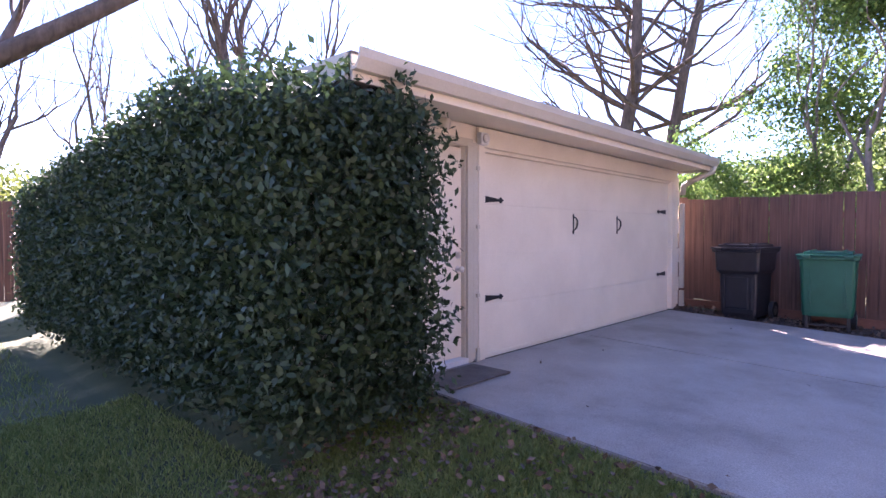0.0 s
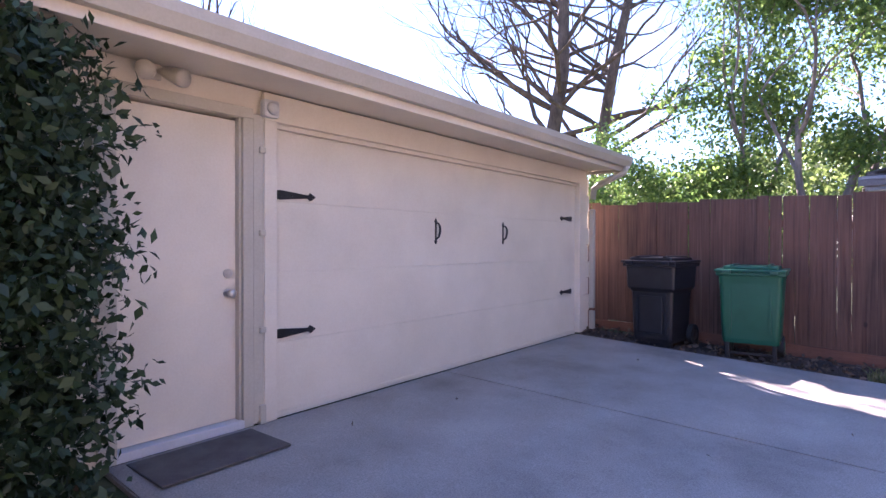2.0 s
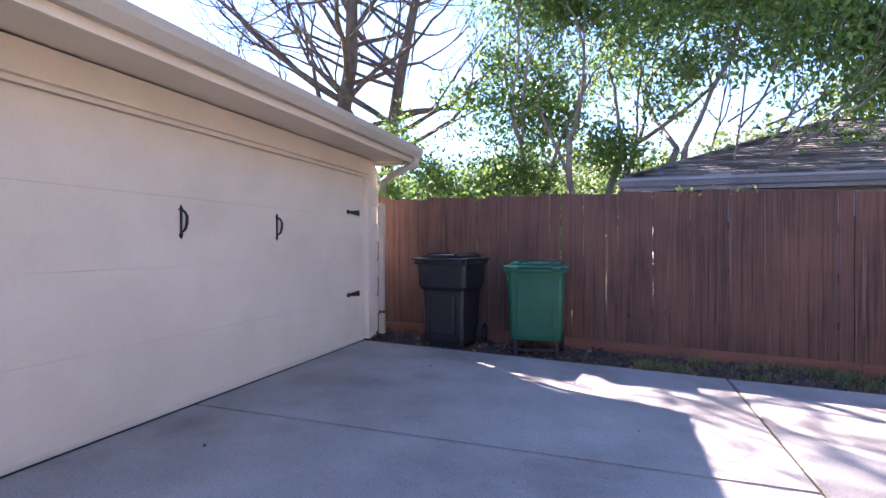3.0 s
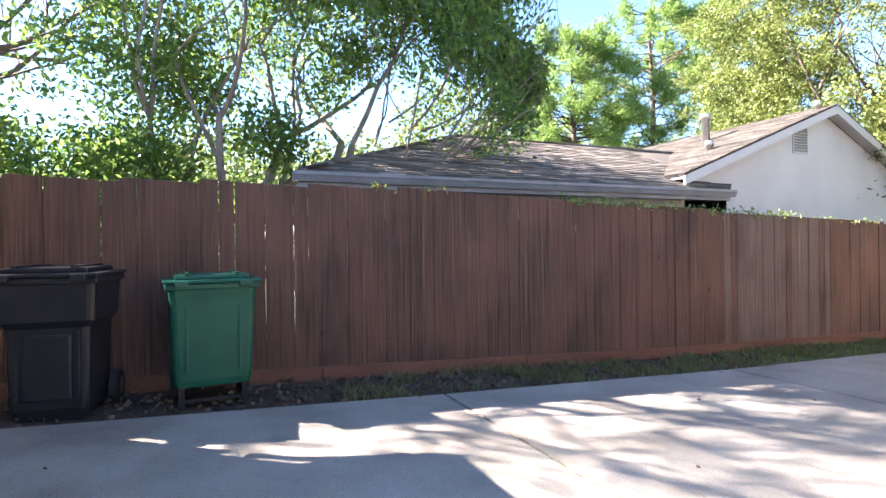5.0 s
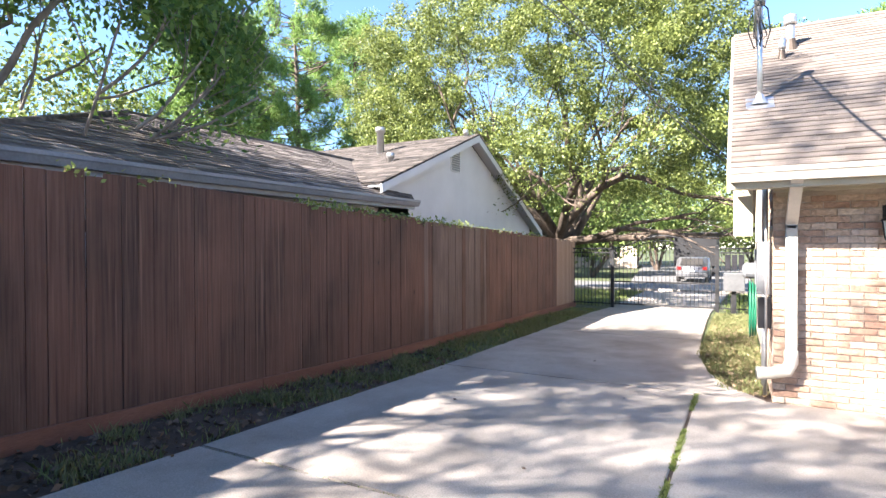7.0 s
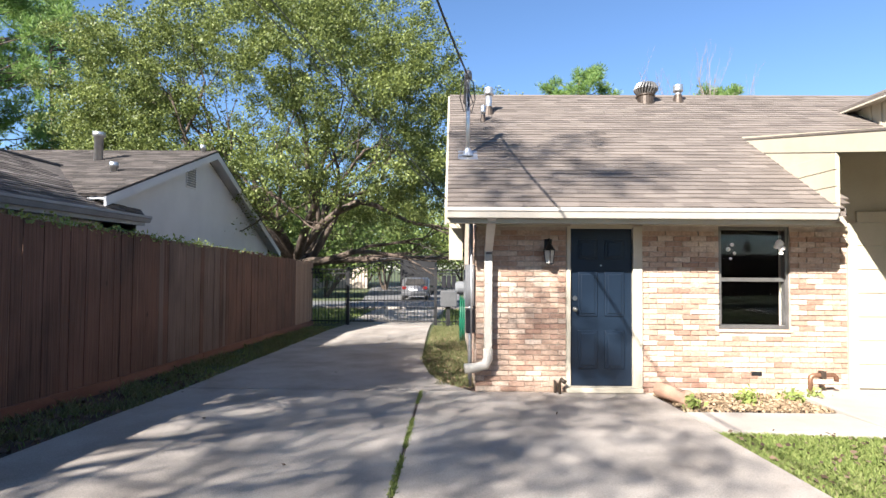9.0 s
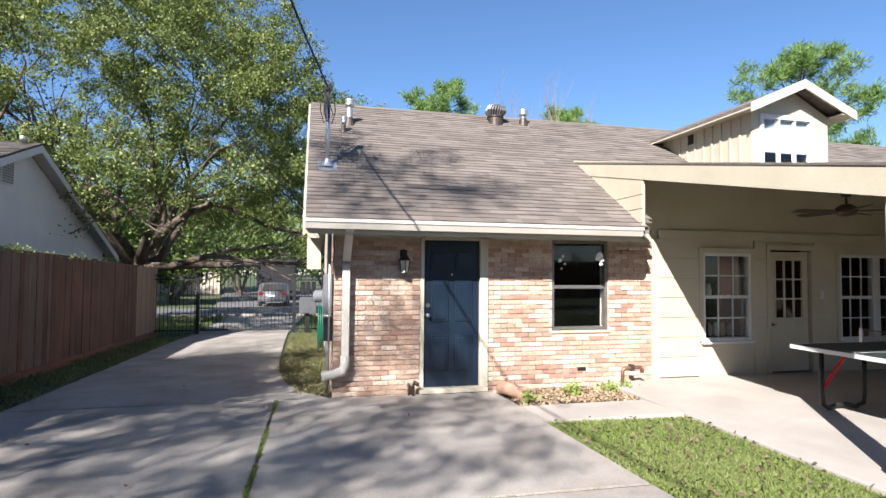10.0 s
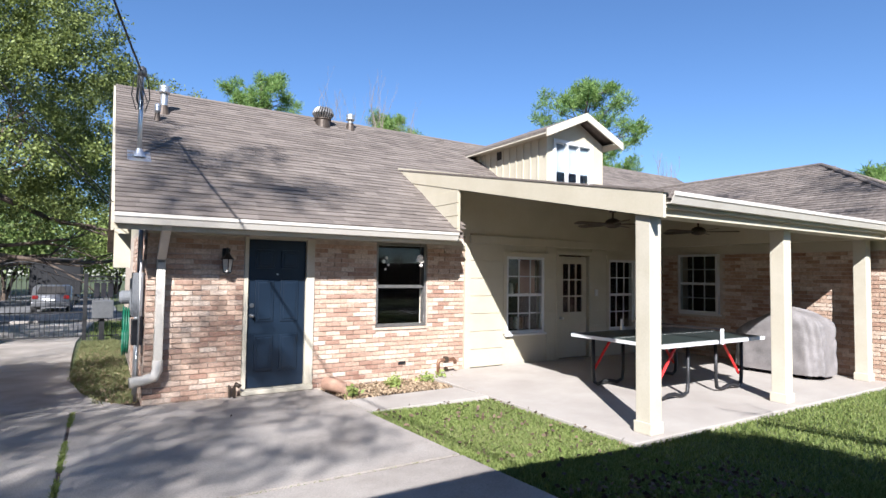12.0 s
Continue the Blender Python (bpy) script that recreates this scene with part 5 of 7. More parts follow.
# ---- table tennis table ----
tt = thing("tennis_table", (11.5, 5.5, PZ), "folding table tennis table with dark top and red braces", "table")
TX0, TX1, TY0, TY1, TZ = 10.2, 12.52, 4.52, 6.04, PZ + 0.76
xm = (TX0 + TX1) / 2
for a, b in ((TX0, xm - 0.005), (xm + 0.005, TX1)):
    half = part("tabletop", box(a, TY0, TZ - 0.02, b, TY1, TZ, 0.003), TABLE_TOP, tt)
    bm = bmesh.new()
    bx(bm, a - 0.002, TY0 - 0.012, TZ - 0.05, b + 0.002, TY0, TZ - 0.004)
    bx(bm, a - 0.002, TY1, TZ - 0.05, b + 0.002, TY1 + 0.012, TZ - 0.004)
    e = a - 0.012 if a == TX0 else b
    bx(bm, e, TY0 - 0.012, TZ - 0.05, e + 0.012, TY1 + 0.012, TZ - 0.004)
    part("apron", bm, WHITE, half, "white painted edge")
    for y0, y1 in ((TY0, TY0 + 0.02), (TY1 - 0.02, TY1), ((TY0 + TY1) / 2 - 0.002, (TY0 + TY1) / 2 + 0.002)):
        part("boundary_line", box(a, y0, TZ + 0.0005, b, y1, TZ + 0.002), WHITE, half, "white painted line")
    for yy in (TY0 + 0.22, TY1 - 0.22):
        xl = a + 0.2 if a == TX0 else b - 0.2
        s = 1 if a == TX0 else -1
        bm = bmesh.new()
        tube(bm, [(xl, yy, TZ - 0.03), (xl, yy, PZ + 0.2), (xl + s * 0.02, yy, PZ + 0.07), (xl + s * 0.1, yy, PZ + 0.025), (xl + s * 0.22, yy, PZ + 0.06), (xl + s * 0.36, yy, PZ + 0.06), (xl + s * 0.5, yy, PZ + 0.025), (xl + s * 0.62, yy, PZ + 0.06), (xl + s * 0.64, yy, PZ + 0.2), (xl + s * 0.64, yy, TZ - 0.04)], 0.026, 8)
        part("leg_frame", bm, BLACK_IRON, tt, smooth=True)
        bm = bmesh.new()
        tube(bm, [(xl + s * 0.02, yy + 0.03, PZ + 0.2), (xl + s * 0.44, yy + 0.03, TZ - 0.06)], 0.019, 8)
        part("brace", bm, RED_PAINT, tt, "red steel brace")
        bm = bmesh.new()
        tube(bm, [(xl, yy, PZ + 0.0), (xl + s * 0.0, yy, PZ + 0.03)], 0.02, 8)
net = part("net_post", box(xm - 0.015, TY0 - 0.09, TZ - 0.05, xm + 0.015, TY0 - 0.05, TZ + 0.16, 0.004), WHITE, tt, "white net post")
part("net_post", box(xm - 0.015, TY1 + 0.05, TZ - 0.05, xm + 0.015, TY1 + 0.09, TZ + 0.16, 0.004), WHITE, tt)
bm = bmesh.new()
for k in range(8):
    bx(bm, xm - 0.0015, TY0 - 0.05, TZ + 0.01 + k * 0.018, xm + 0.0015, TY1 + 0.05, TZ + 0.012 + k * 0.018)
for k in range(82):
    yy = TY0 - 0.04 + k * 0.02
    bx(bm, xm - 0.001, yy, TZ + 0.005, xm + 0.001, yy + 0.002, TZ + 0.15)
bx(bm, xm - 0.003, TY0 - 0.05, TZ + 0.142, xm + 0.003, TY1 + 0.05, TZ + 0.155)
part("net", bm, BLACK_PLASTIC, tt, "black net with tape")

# ---- covered grill ----
gx, gy = 14.18, 5.06
grill = thing("grill", (gx, gy, PZ), "grill under a creased grey fabric cover on the patio", "grill")
bm = bmesh.new()
NU, NV = 72, 30
rings = []
for j in range(NV + 1):
    v = j / NV
    ring = []
    for i in range(NU):
        a = 2 * math.pi * i / NU
        ca, sa = math.cos(a), math.sin(a)
        sx = math.copysign(abs(ca) ** 0.4, ca) * 0.35
        sy = math.copysign(abs(sa) ** 0.4, sa) * 0.68
        fold = 0.03 * math.sin(a * 7 + 1.3 + 2 * v) * (1 - v) + 0.014 * math.sin(a * 16 + 5 * v)
        top = 1.0 if v < 0.72 else math.sqrt(max(0, 1 - ((v - 0.72) / 0.28) ** 2)) * 0.96 + 0.04
        hump = 1.1 - 0.3 * abs((sy + 0.25) / 0.93) ** 1.8
        z = PZ + 0.07 + v * hump if v < 0.72 else PZ + 0.07 + 0.72 * hump + (v - 0.72) * hump * 0.95
        crease = abs(noise.noise(Vector((ca * 3, sa * 4, v * 5)))) * 0.07 - 0.02
        flare = 1 + 0.05 * (1 - v)
        ring.append(bm.verts.new((gx + sx * (flare + fold + crease) * top, gy + sy * (flare + fold + crease) * top, z + crease * 0.4)))
    rings.append(ring)
for p, q in zip(rings, rings[1:]):
    for k in range(NU):
        bm.faces.new((p[k], p[(k + 1) % NU], q[(k + 1) % NU], q[k]))
bm.faces.new(rings[-1])
part("cover", bm, TARP, grill, "creased grey fabric cover", smooth=True)
part("base_shelf", box(gx - 0.27, gy - 0.55, PZ + 0.09, gx + 0.27, gy + 0.55, PZ + 0.12, 0.006), BLACK_IRON, grill)
part("cart_body", box(gx - 0.25, gy - 0.5, PZ + 0.12, gx + 0.25, gy + 0.5, PZ + 0.6, 0.01), BLACK_IRON, grill)
for sx in (-1, 1):
    for sy in (-1, 1):
        bm = bmesh.new()
        tube(bm, [(gx + sx * 0.25 - 0.018, gy + sy * 0.5, PZ + 0.05), (gx + sx * 0.25 + 0.018, gy + sy * 0.5, PZ + 0.05)], 0.05, 14)
        part("caster", bm, RUBBER, grill, "black caster wheel")

# ---- gate ----
GY = 18.0
gate = thing("driveway_gate", (2.6, GY, gz(GY)), "black iron driveway gate with an arched top, closed", "gate")
gb = gz(GY)


def gate_top(x):
    u = (x - 1.25) / (3.9 - 1.25)
    return 1.12 + 0.36 * math.sin(math.pi * u) ** 1.6


for x in (1.2, 3.96):
    part("gate_post", box(x - 0.05, GY - 0.05, gb - 0.05, x + 0.05, GY + 0.05, 1.2, 0.008), BLACK_IRON, gate)
for dz, r in ((0.0, 0.018), (-0.14, 0.014)):
    bm = bmesh.new()
    tube(bm, [(1.25 + 2.65 * k / 24, GY, gate_top(1.25 + 2.65 * k / 24) + dz) for k in range(25)], r, 8)
    part("top_rail", bm, BLACK_IRON, gate)
for z in (gb + 0.1, gb + 0.75):
    part("rail", box(1.25, GY - 0.015, z, 3.91, GY + 0.015, z + 0.04), BLACK_IRON, gate)
k = 1.3
while k < 3.9:
    part("baluster", box(k - 0.008, GY - 0.008, gb + 0.08, k + 0.008, GY + 0.008, gate_top(k)), BLACK_IRON, gate)
    k += 0.105
for a, b in ((0.02, 1.15), (4.02, 4.78)):
    pan = thing("iron_fence_panel", ((a + b) / 2, GY, gb), "black iron fence panel beside the gate", "fence panel", "iron panels")
    for z in (gb + 0.1, 0.98, 1.1):
        part("rail", box(a, GY - 0.015, z, b, GY + 0.015, z + 0.035), BLACK_IRON, pan)
    k = a + 0.05
    while k < b:
        part("baluster", box(k - 0.008, GY - 0.008, gb + 0.02, k + 0.008, GY + 0.008, 1.14), BLACK_IRON, pan)
        k += 0.105
op = thing("gate_motor", (4.4, GY - 0.3, gb), "dark grey gate motor cabinet on a post", "gate motor")
part("cabinet", box(4.12, GY - 0.45, 0.0, 4.62, GY - 0.12, 0.48, 0.02), DARK_BOX, op)
part("pedestal", box(4.3, GY - 0.34, gb - 0.05, 4.42, GY - 0.24, 0.0, 0.008), BLACK_IRON, op)
for k in range(3):
    part("control_box", box(4.15 + k * 0.16, GY - 0.03, 0.55, 4.28 + k * 0.16, GY - 0.02, 0.95, 0.004), BLACK_PLASTIC, op)

# ---- neighbour's house ----
nb = thing("neighbour_house", (-4, 10, -0.5), "white neighbouring house with weathered brown shingle roofs", "house")
NGX, NEX, NZ = -1.5, -1.1, 2.12
part("long_wall", box(-7, 3.6, -0.5, NEX - 0.4, 11, 2.0), NEIGHBOUR_WHITE, nb)
PKY, PKZ, LY, LZ, RY, RZ = 13.84, 3.95, 9.63, 2.36, 18.8, 1.66
bm = bmesh.new()
prism(bm, [(NGX, LY + 0.3, -0.6), (NGX, RY - 0.4, -0.6), (NGX, RY - 0.4, RZ + 0.12), (NGX, PKY, PKZ - 0.1), (NGX, LY + 0.3, LZ + 0.05)], (-8, 0, 0))
ngable = part("gable_wall", bm, NEIGHBOUR_WHITE, nb, "white painted gable wall")
bm = bmesh.new()
for k in range(9):
    z = 3.02 + k * 0.055
    bx(bm, NGX + 0.002, 12.92, z, NGX + 0.03, 13.32, z + 0.03, 0)
part("louvre", bm, GUTTER_GREY, ngable, "dark louvred attic vent")
bm = bmesh.new()
bx(bm, NGX + 0.001, 12.88, 2.98, NGX + 0.02, 13.36, 3.01)
bx(bm, NGX + 0.001, 12.88, 3.5, NGX + 0.02, 13.36, 3.53)
bx(bm, NGX + 0.001, 12.88, 3.01, NGX + 0.02, 12.92, 3.5)
bx(bm, NGX + 0.001, 13.32, 3.01, NGX + 0.02, 13.36, 3.5)
part("vent_frame", bm, NEIGHBOUR_WHITE, ngable)
RKX = NGX + 0.3
for (ya, za), name in (((LY, LZ), "rake_board"), ((RY, RZ), "rake_board")):
    bm = bmesh.new()
    prism(bm, [(RKX, ya, za - 0.16), (RKX, PKY, PKZ - 0.16), (RKX, PKY, PKZ), (RKX, ya, za)], (-0.04, 0, 0))
    part(name, bm, NEIGHBOUR_WHITE, nb)
    bm = bmesh.new()
    prism(bm, [(RKX, ya, za), (RKX, PKY, PKZ), (RKX, PKY, PKZ + 0.03), (RKX, ya, za + 0.03)], (-9, 0, 0))
    groof = part("gable_roof", bm, GABLE_SHINGLE, nb)
    bm = bmesh.new()
    prism(bm, [(RKX - 0.04, ya, za - 0.05), (RKX - 0.04, PKY, PKZ - 0.05), (RKX - 0.04, PKY, PKZ - 0.02), (RKX - 0.04, ya, za - 0.02)], (-0.28, 0, 0))
    part("rake_soffit", bm, NEIGHBOUR_WHITE, nb)
# main hip roof
hx, hz, hy0, hy1 = -3.65, 3.26, 6.45, 14.0
bm = bmesh.new()
V = [bm.verts.new(p) for p in ((NEX, 3.15, NZ), (NEX, 10.6, NZ), (hx, hy1, hz), (hx, hy0, hz), (-6.2, 3.15, NZ), (-6.2, 14, NZ))]
for q in ((0, 1, 2, 3), (0, 3, 4), (4, 3, 2, 5), (1, 5, 2), (0, 4, 5, 1)):
    bm.faces.new([V[i] for i in q])
bmesh.ops.recalc_face_normals(bm, faces=bm.faces)
nroof = part("main_roof", bm, DARK_SHINGLE, nb, "weathered brown shingle hip roof")
sl = (hz - NZ) / (NEX - hx)
ln = math.hypot(hz - NZ, NEX - hx)
gable_run = math.hypot(PKY - LY, PKZ - LZ)
shingles(nroof, DARK_SHINGLE, [
    shingle_run((NEX + 0.02, 3.15, NZ), (0, 1, 0), (-1, 0, sl), 7.4, ln, lambda x, s: x > s / ln * 3.3, seed=11),
    shingle_run((-6.2, 3.13, NZ), (1, 0, 0), (0, 1, (hz - NZ) / 3.3), 5.1, math.hypot(3.3, hz - NZ), lambda x, s: s / 3.45 * 2.55 < x < 5.1 - s / 3.45 * 2.55, seed=12)])
shingles(groof, GABLE_SHINGLE, [shingle_run((RKX - 9, LY, LZ + 0.034), (1, 0, 0), (0, PKY - LY, PKZ - LZ), 9.0, gable_run, seed=13)])
bm = bmesh.new()
tube(bm, [(hx, hy0, hz + 0.01), (hx, 12.5, hz + 0.01)], 0.04, 6)
tube(bm, [(NEX, 3.15, NZ + 0.02), (hx, hy0, hz + 0.02)], 0.04, 6)
part("ridge_cap", bm, DARK_SHINGLE, nroof)
bm = bmesh.new()
prism(bm, [(NEX - a * 0.9, 3.05, NZ + 0.02 + b) for a, b in gp], (0, 7.6, 0))
part("gutter", bm, GUTTER_GREY, nb, "grey metal gutter")
part("soffit", box(NEX - 0.4, 3.15, NZ - 0.16, NEX, 10.6, NZ - 0.13), GUTTER_GREY, nb)
part("fascia", box(NEX - 0.03, 3.12, NZ - 0.18, NEX - 0.002, 10.6, NZ - 0.03), GUTTER_GREY, nb)
for px, py, h, r in ((-3.3, 12.6, 0.55, 0.09), (-2.2, 11.4, 0.12, 0.06), (-1.5, 13.7, 0.1, 0.05)):
    z = LZ + (PKZ - LZ) / (PKY - LY) * (py - LY)
    bm = bmesh.new()
    tube(bm, [(px, py, z - 0.05), (px, py, z + h), (px, py, z + h), (px, py, z + h + 0.1)], [r, r, r * 1.4, r * 1.4], 12)
    part("vent_pipe", bm, STEEL, nb, "galvanised vent pipe", smooth=True)

# ---- street: car, trailer, far house ----
car = thing("parked_car", (1.95, 40, gz(39)), "silver car parked in the street, seen from behind", "car")
CX, CY, CZ = 1.95, 38.0, gz(38) - 0.02
bm = bmesh.new()
prof = [(0, 0.35), (0, 0.95), (0.25, 1.05), (0.75, 1.5), (2.6, 1.55), (3.3, 1.1), (4.3, 0.95), (4.5, 0.7), (4.5, 0.35)]
prism(bm, [(CX - 0.9, CY + a, CZ + b) for a, b in prof], (1.8, 0, 0))
bmesh.ops.bevel(bm, geom=bm.edges[:], offset=0.08, segments=3, affect="EDGES")
cb = part("body", bm, CAR_PAINT, car, smooth=True)
bm = bmesh.new()
prism(bm, [(CX - 0.68, CY + 0.2, CZ + 1.08), (CX + 0.68, CY + 0.2, CZ + 1.08), (CX + 0.56, CY + 0.66, CZ + 1.47), (CX - 0.56, CY + 0.66, CZ + 1.47)], (0, -0.03, 0.02))
part("rear_window", bm, UNLIT_BLACK, car)
for s in (-1, 1):
    part("tail_light", box(CX + s * 0.72 - 0.13, CY - 0.03, CZ + 0.8, CX + s * 0.72 + 0.13, CY + 0.05, CZ + 1.0, 0.02), TAIL_RED, car)
    for yy in (0.9, 3.6):
        bm = bmesh.new()
        tube(bm, [(CX + s * 0.7, CY + yy, CZ + 0.33), (CX + s * 0.92, CY + yy, CZ + 0.33)], 0.33, 18)
        tyre = part("wheel", bm, RUBBER, car)
        bm = bmesh.new()
        tube(bm, [(CX + s * 0.9, CY + yy, CZ + 0.33), (CX + s * 0.93, CY + yy, CZ + 0.33)], 0.2, 14)
        part("rim", bm, STEEL, tyre)
part("bumper", box(CX - 0.88, CY - 0.07, CZ + 0.38, CX + 0.88, CY + 0.05, CZ + 0.62, 0.04), CAR_PAINT, car)
part("number_plate", box(CX - 0.2, CY - 0.08, CZ + 0.68, CX + 0.2, CY - 0.03, CZ + 0.8), WHITE, car)
tr = thing("box_truck", (1.4, 47, gz(47)), "dark box truck parked behind the car", "truck")
part("box_body", box(0.2, 46, gz(46) + 0.9, 3.1, 51, gz(46) + 3.4, 0.05), TRUCK_PAINT, tr)
part("cab", box(0.4, 51, gz(46) + 0.5, 2.9, 52.6, gz(46) + 2.4, 0.15), WHITE, tr)
part("bumper", box(0.3, 45.9, gz(46) + 0.5, 3.0, 46.1, gz(46) + 0.75, 0.02), BLACK_IRON, tr)
for s in (0.6, 2.7):
    for yy in (47.5, 51.8):
        part("wheel", tube(bmesh.new(), [(s - 0.15, yy, gz(47) + 0.42), (s + 0.15, yy, gz(47) + 0.42)], 0.45, 18), RUBBER, tr)
for k, (hx0, hy, wd) in enumerate(((-22, 62, 17), (9, 66, 16), (-48, 55, 18))):
    fh = thing("far_house", (hx0 + wd / 2, hy, -1.35), "low far house across the street with a brown roof", "house", "far houses")
    bmw = holed(bmesh.new(), hx0, hx0 + wd, -1.4, 1.5, hy, hy + 0.3, [(hx0 + wd * q, hx0 + wd * q + 1.4, -0.3, 1.0) for q in (0.12, 0.35, 0.62, 0.82)])
    part("wall", bmw, MORTAR, fh)
    part("inner_shade", box(hx0, hy + 1, -1.4, hx0 + wd, hy + 1.2, 1.5), UNLIT_BLACK, fh)
    bm = bmesh.new()
    prism(bm, [(hx0 - 0.5, hy - 0.6, 1.45), (hx0 - 0.5, hy + 4.5, 3.9), (hx0 - 0.5, hy + 9.5, 1.45)], (wd + 1, 0, 0))
    part("roof", bm, DARK_SHINGLE, fh)

# ---- plants ----
R = np.random.default_rng(5)


def np_mesh(name, co, quads, material):
    me = bpy.data.meshes.new(name)
    co = np.asarray(co, dtype=np.float32)
    quads = np.asarray(quads, dtype=np.int32)
    n, k = quads.shape
    me.vertices.add(len(co))
    me.vertices.foreach_set("co", co.ravel())
    me.loops.add(n * k)
    me.loops.foreach_set("vertex_index", quads.ravel())
    me.polygons.add(n)
    me.polygons.foreach_set("loop_start", np.arange(0, n * k, k, dtype=np.int32))
    me.update(calc_edges=True)
    me.materials.append(material)
    return me


def unit(v):
    return v / np.maximum(np.linalg.norm(v, axis=1, keepdims=True), 1e-6)


def leaf_mesh(name, c, size, aspect, material, off, droop=0.3, up=0.0, direction=None):
    """Small folded leaves at the centres c."""
    n = len(c)
    a = R.normal(size=(n, 3)) if direction is None else direction + R.normal(size=(n, 3)) * 0.5
    a[:, 2] -= droop
    a = unit(a)
    b = R.normal(size=(n, 3))
    b[:, 2] += 0
    b = unit(np.cross(a, b))
    nn = np.cross(a, b)
    s = (size * R.uniform(0.65, 1.3, n))[:, None]
    p0 = c - a * s * 0.5
    p2 = c + a * s * 0.5
    p1 = c + b * s * aspect * 0.5 + nn * s * 0.08 - a * s * 0.05
    p3 = c - b * s * aspect * 0.5 + nn * s * 0.08 - a * s * 0.05
    co = np.stack([p0, p1, p2, p3], 1).reshape(-1, 3) - np.array(off)
    q = np.arange(4 * n).reshape(n, 4)
    return np_mesh(name, co, q, material)


def attach(name, me, parent, label="", kind=""):
    ob = new(name, me)
    ob.parent = parent
    BASE[ob.name] = BASE[parent.name]
    return tagged(ob, label, "", "", kind)


def branches(rng, p, d, length, r, depth, out, tips, spread=0.55, kids=(2, 3), lift=0.08, shrink=0.72, wob=0.16, bare_from=0, rk=0.66):
    """Grows one limb and those that fork from it, as tubes."""
    pts, rad = [p.copy()], [r]
    steps = 4
    for i in range(steps):
        d = (d + Vector((rng.gauss(0, wob), rng.gauss(0, wob), rng.gauss(0, wob) + lift))).normalized()
        p = p + d * (length / steps)
        pts.append(p.copy())
        rad.append(r * (1 - 0.38 * (i + 1) / steps))
    out.append((pts, rad, depth))
    if depth == 0:
        tips.append((p, d))
        return
    for k in range(rng.choice(kids)):
        q = (d + Vector((rng.gauss(0, spread), rng.gauss(0, spread), rng.gauss(0, spread * 0.7)))).normalized()
        at = pts[-1] if k == 0 else pts[rng.choice((2, 3, 4))]
        branches(rng, at, q, length * shrink * rng.uniform(0.8, 1.15), rad[-1] * (max(0.85, rk) if k == 0 else rk), depth - 1, out, tips, spread, kids, lift, shrink, wob, bare_from, rk)
    if depth <= bare_from:
        tips.append((p, d))


def limb_mesh(segs, off, material, name="limbs"):
    co, q = [], []
    off = np.array(off)
    for pts, rad, depth in segs:
        n = 8 if rad[0] > 0.06 else (5 if rad[0] > 0.015 else 3)
        P = np.array([list(p) for p in pts]) - off
        T = unit(np.gradient(P, axis=0))
        ref = np.array([0.3, 0.5, 0.81])
        U = unit(np.cross(T, ref))
        W = np.cross(T, U)
        ang = np.arange(n) * 2 * np.pi / n
        ring = P[:, None, :] + np.array(rad)[:, None, None] * (np.cos(ang)[None, :, None] * U[:, None, :] + np.sin(ang)[None, :, None] * W[:, None, :])
        k = sum(len(c) for c in co)
        co.append(ring.reshape(-1, 3))
        m = len(P)
        for i in range(m - 1):
            for j in range(n):
                q.append((k + i * n + j, k + i * n + (j + 1) % n, k + (i + 1) * n + (j + 1) % n, k + (i + 1) * n + j))
    me = np_mesh(name, np.concatenate(co), q, material)
    me.polygons.foreach_set("use_smooth", np.ones(len(me.polygons), dtype=bool))
    return me


def scatter(tips, per, spread):
    c = np.array([list(p) for p, d in tips])
    c = np.repeat(c, per, axis=0)
    return c + R.normal(size=c.shape) * spread


def tree(name, at, label, stems, depth, length, r, bark, leaf=None, per=0, spread=0.3, size=0.1, aspect=0.5, seed=1, droop=0.3, keep=None, **kw):
    t = thing(name, at, label, "tree")
    rng = random.Random(seed)
    segs, tips = [], []
    for dx, dy, dirn in stems:
        branches(rng, Vector((at[0] + dx, at[1] + dy, at[2] - 0.2)), Vector(dirn).normalized(), length, r * rng.uniform(0.8, 1.1), depth, segs, tips, **kw)
    big = [s for s in segs if s[2] >= depth - 1]
    small = [s for s in segs if s[2] < depth - 1]
    attach("trunk", limb_mesh(big, at, bark), t)
    attach("branching", limb_mesh(small, at, bark), t, kind="stuff")
    if leaf:
        c = scatter(tips, per, spread)
        if keep:
            c = c[keep(c)]
        attach("crown", leaf_mesh("crown", c, size, aspect, leaf, at, droop), t, kind="stuff")
    return t, tips


def clumps(n, centre, radii, flat=0.0, inner=0.55, seed=1):
    rr = np.random.default_rng(seed)
    d = unit(rr.normal(size=(n, 3)))
    rad = rr.uniform(inner, 1.0, (n, 1)) ** 0.6
    c = d * rad * np.array(radii)
    c[:, 2] = np.maximum(c[:, 2], -radii[2] * (1 - flat))
    return c + np.array(centre)


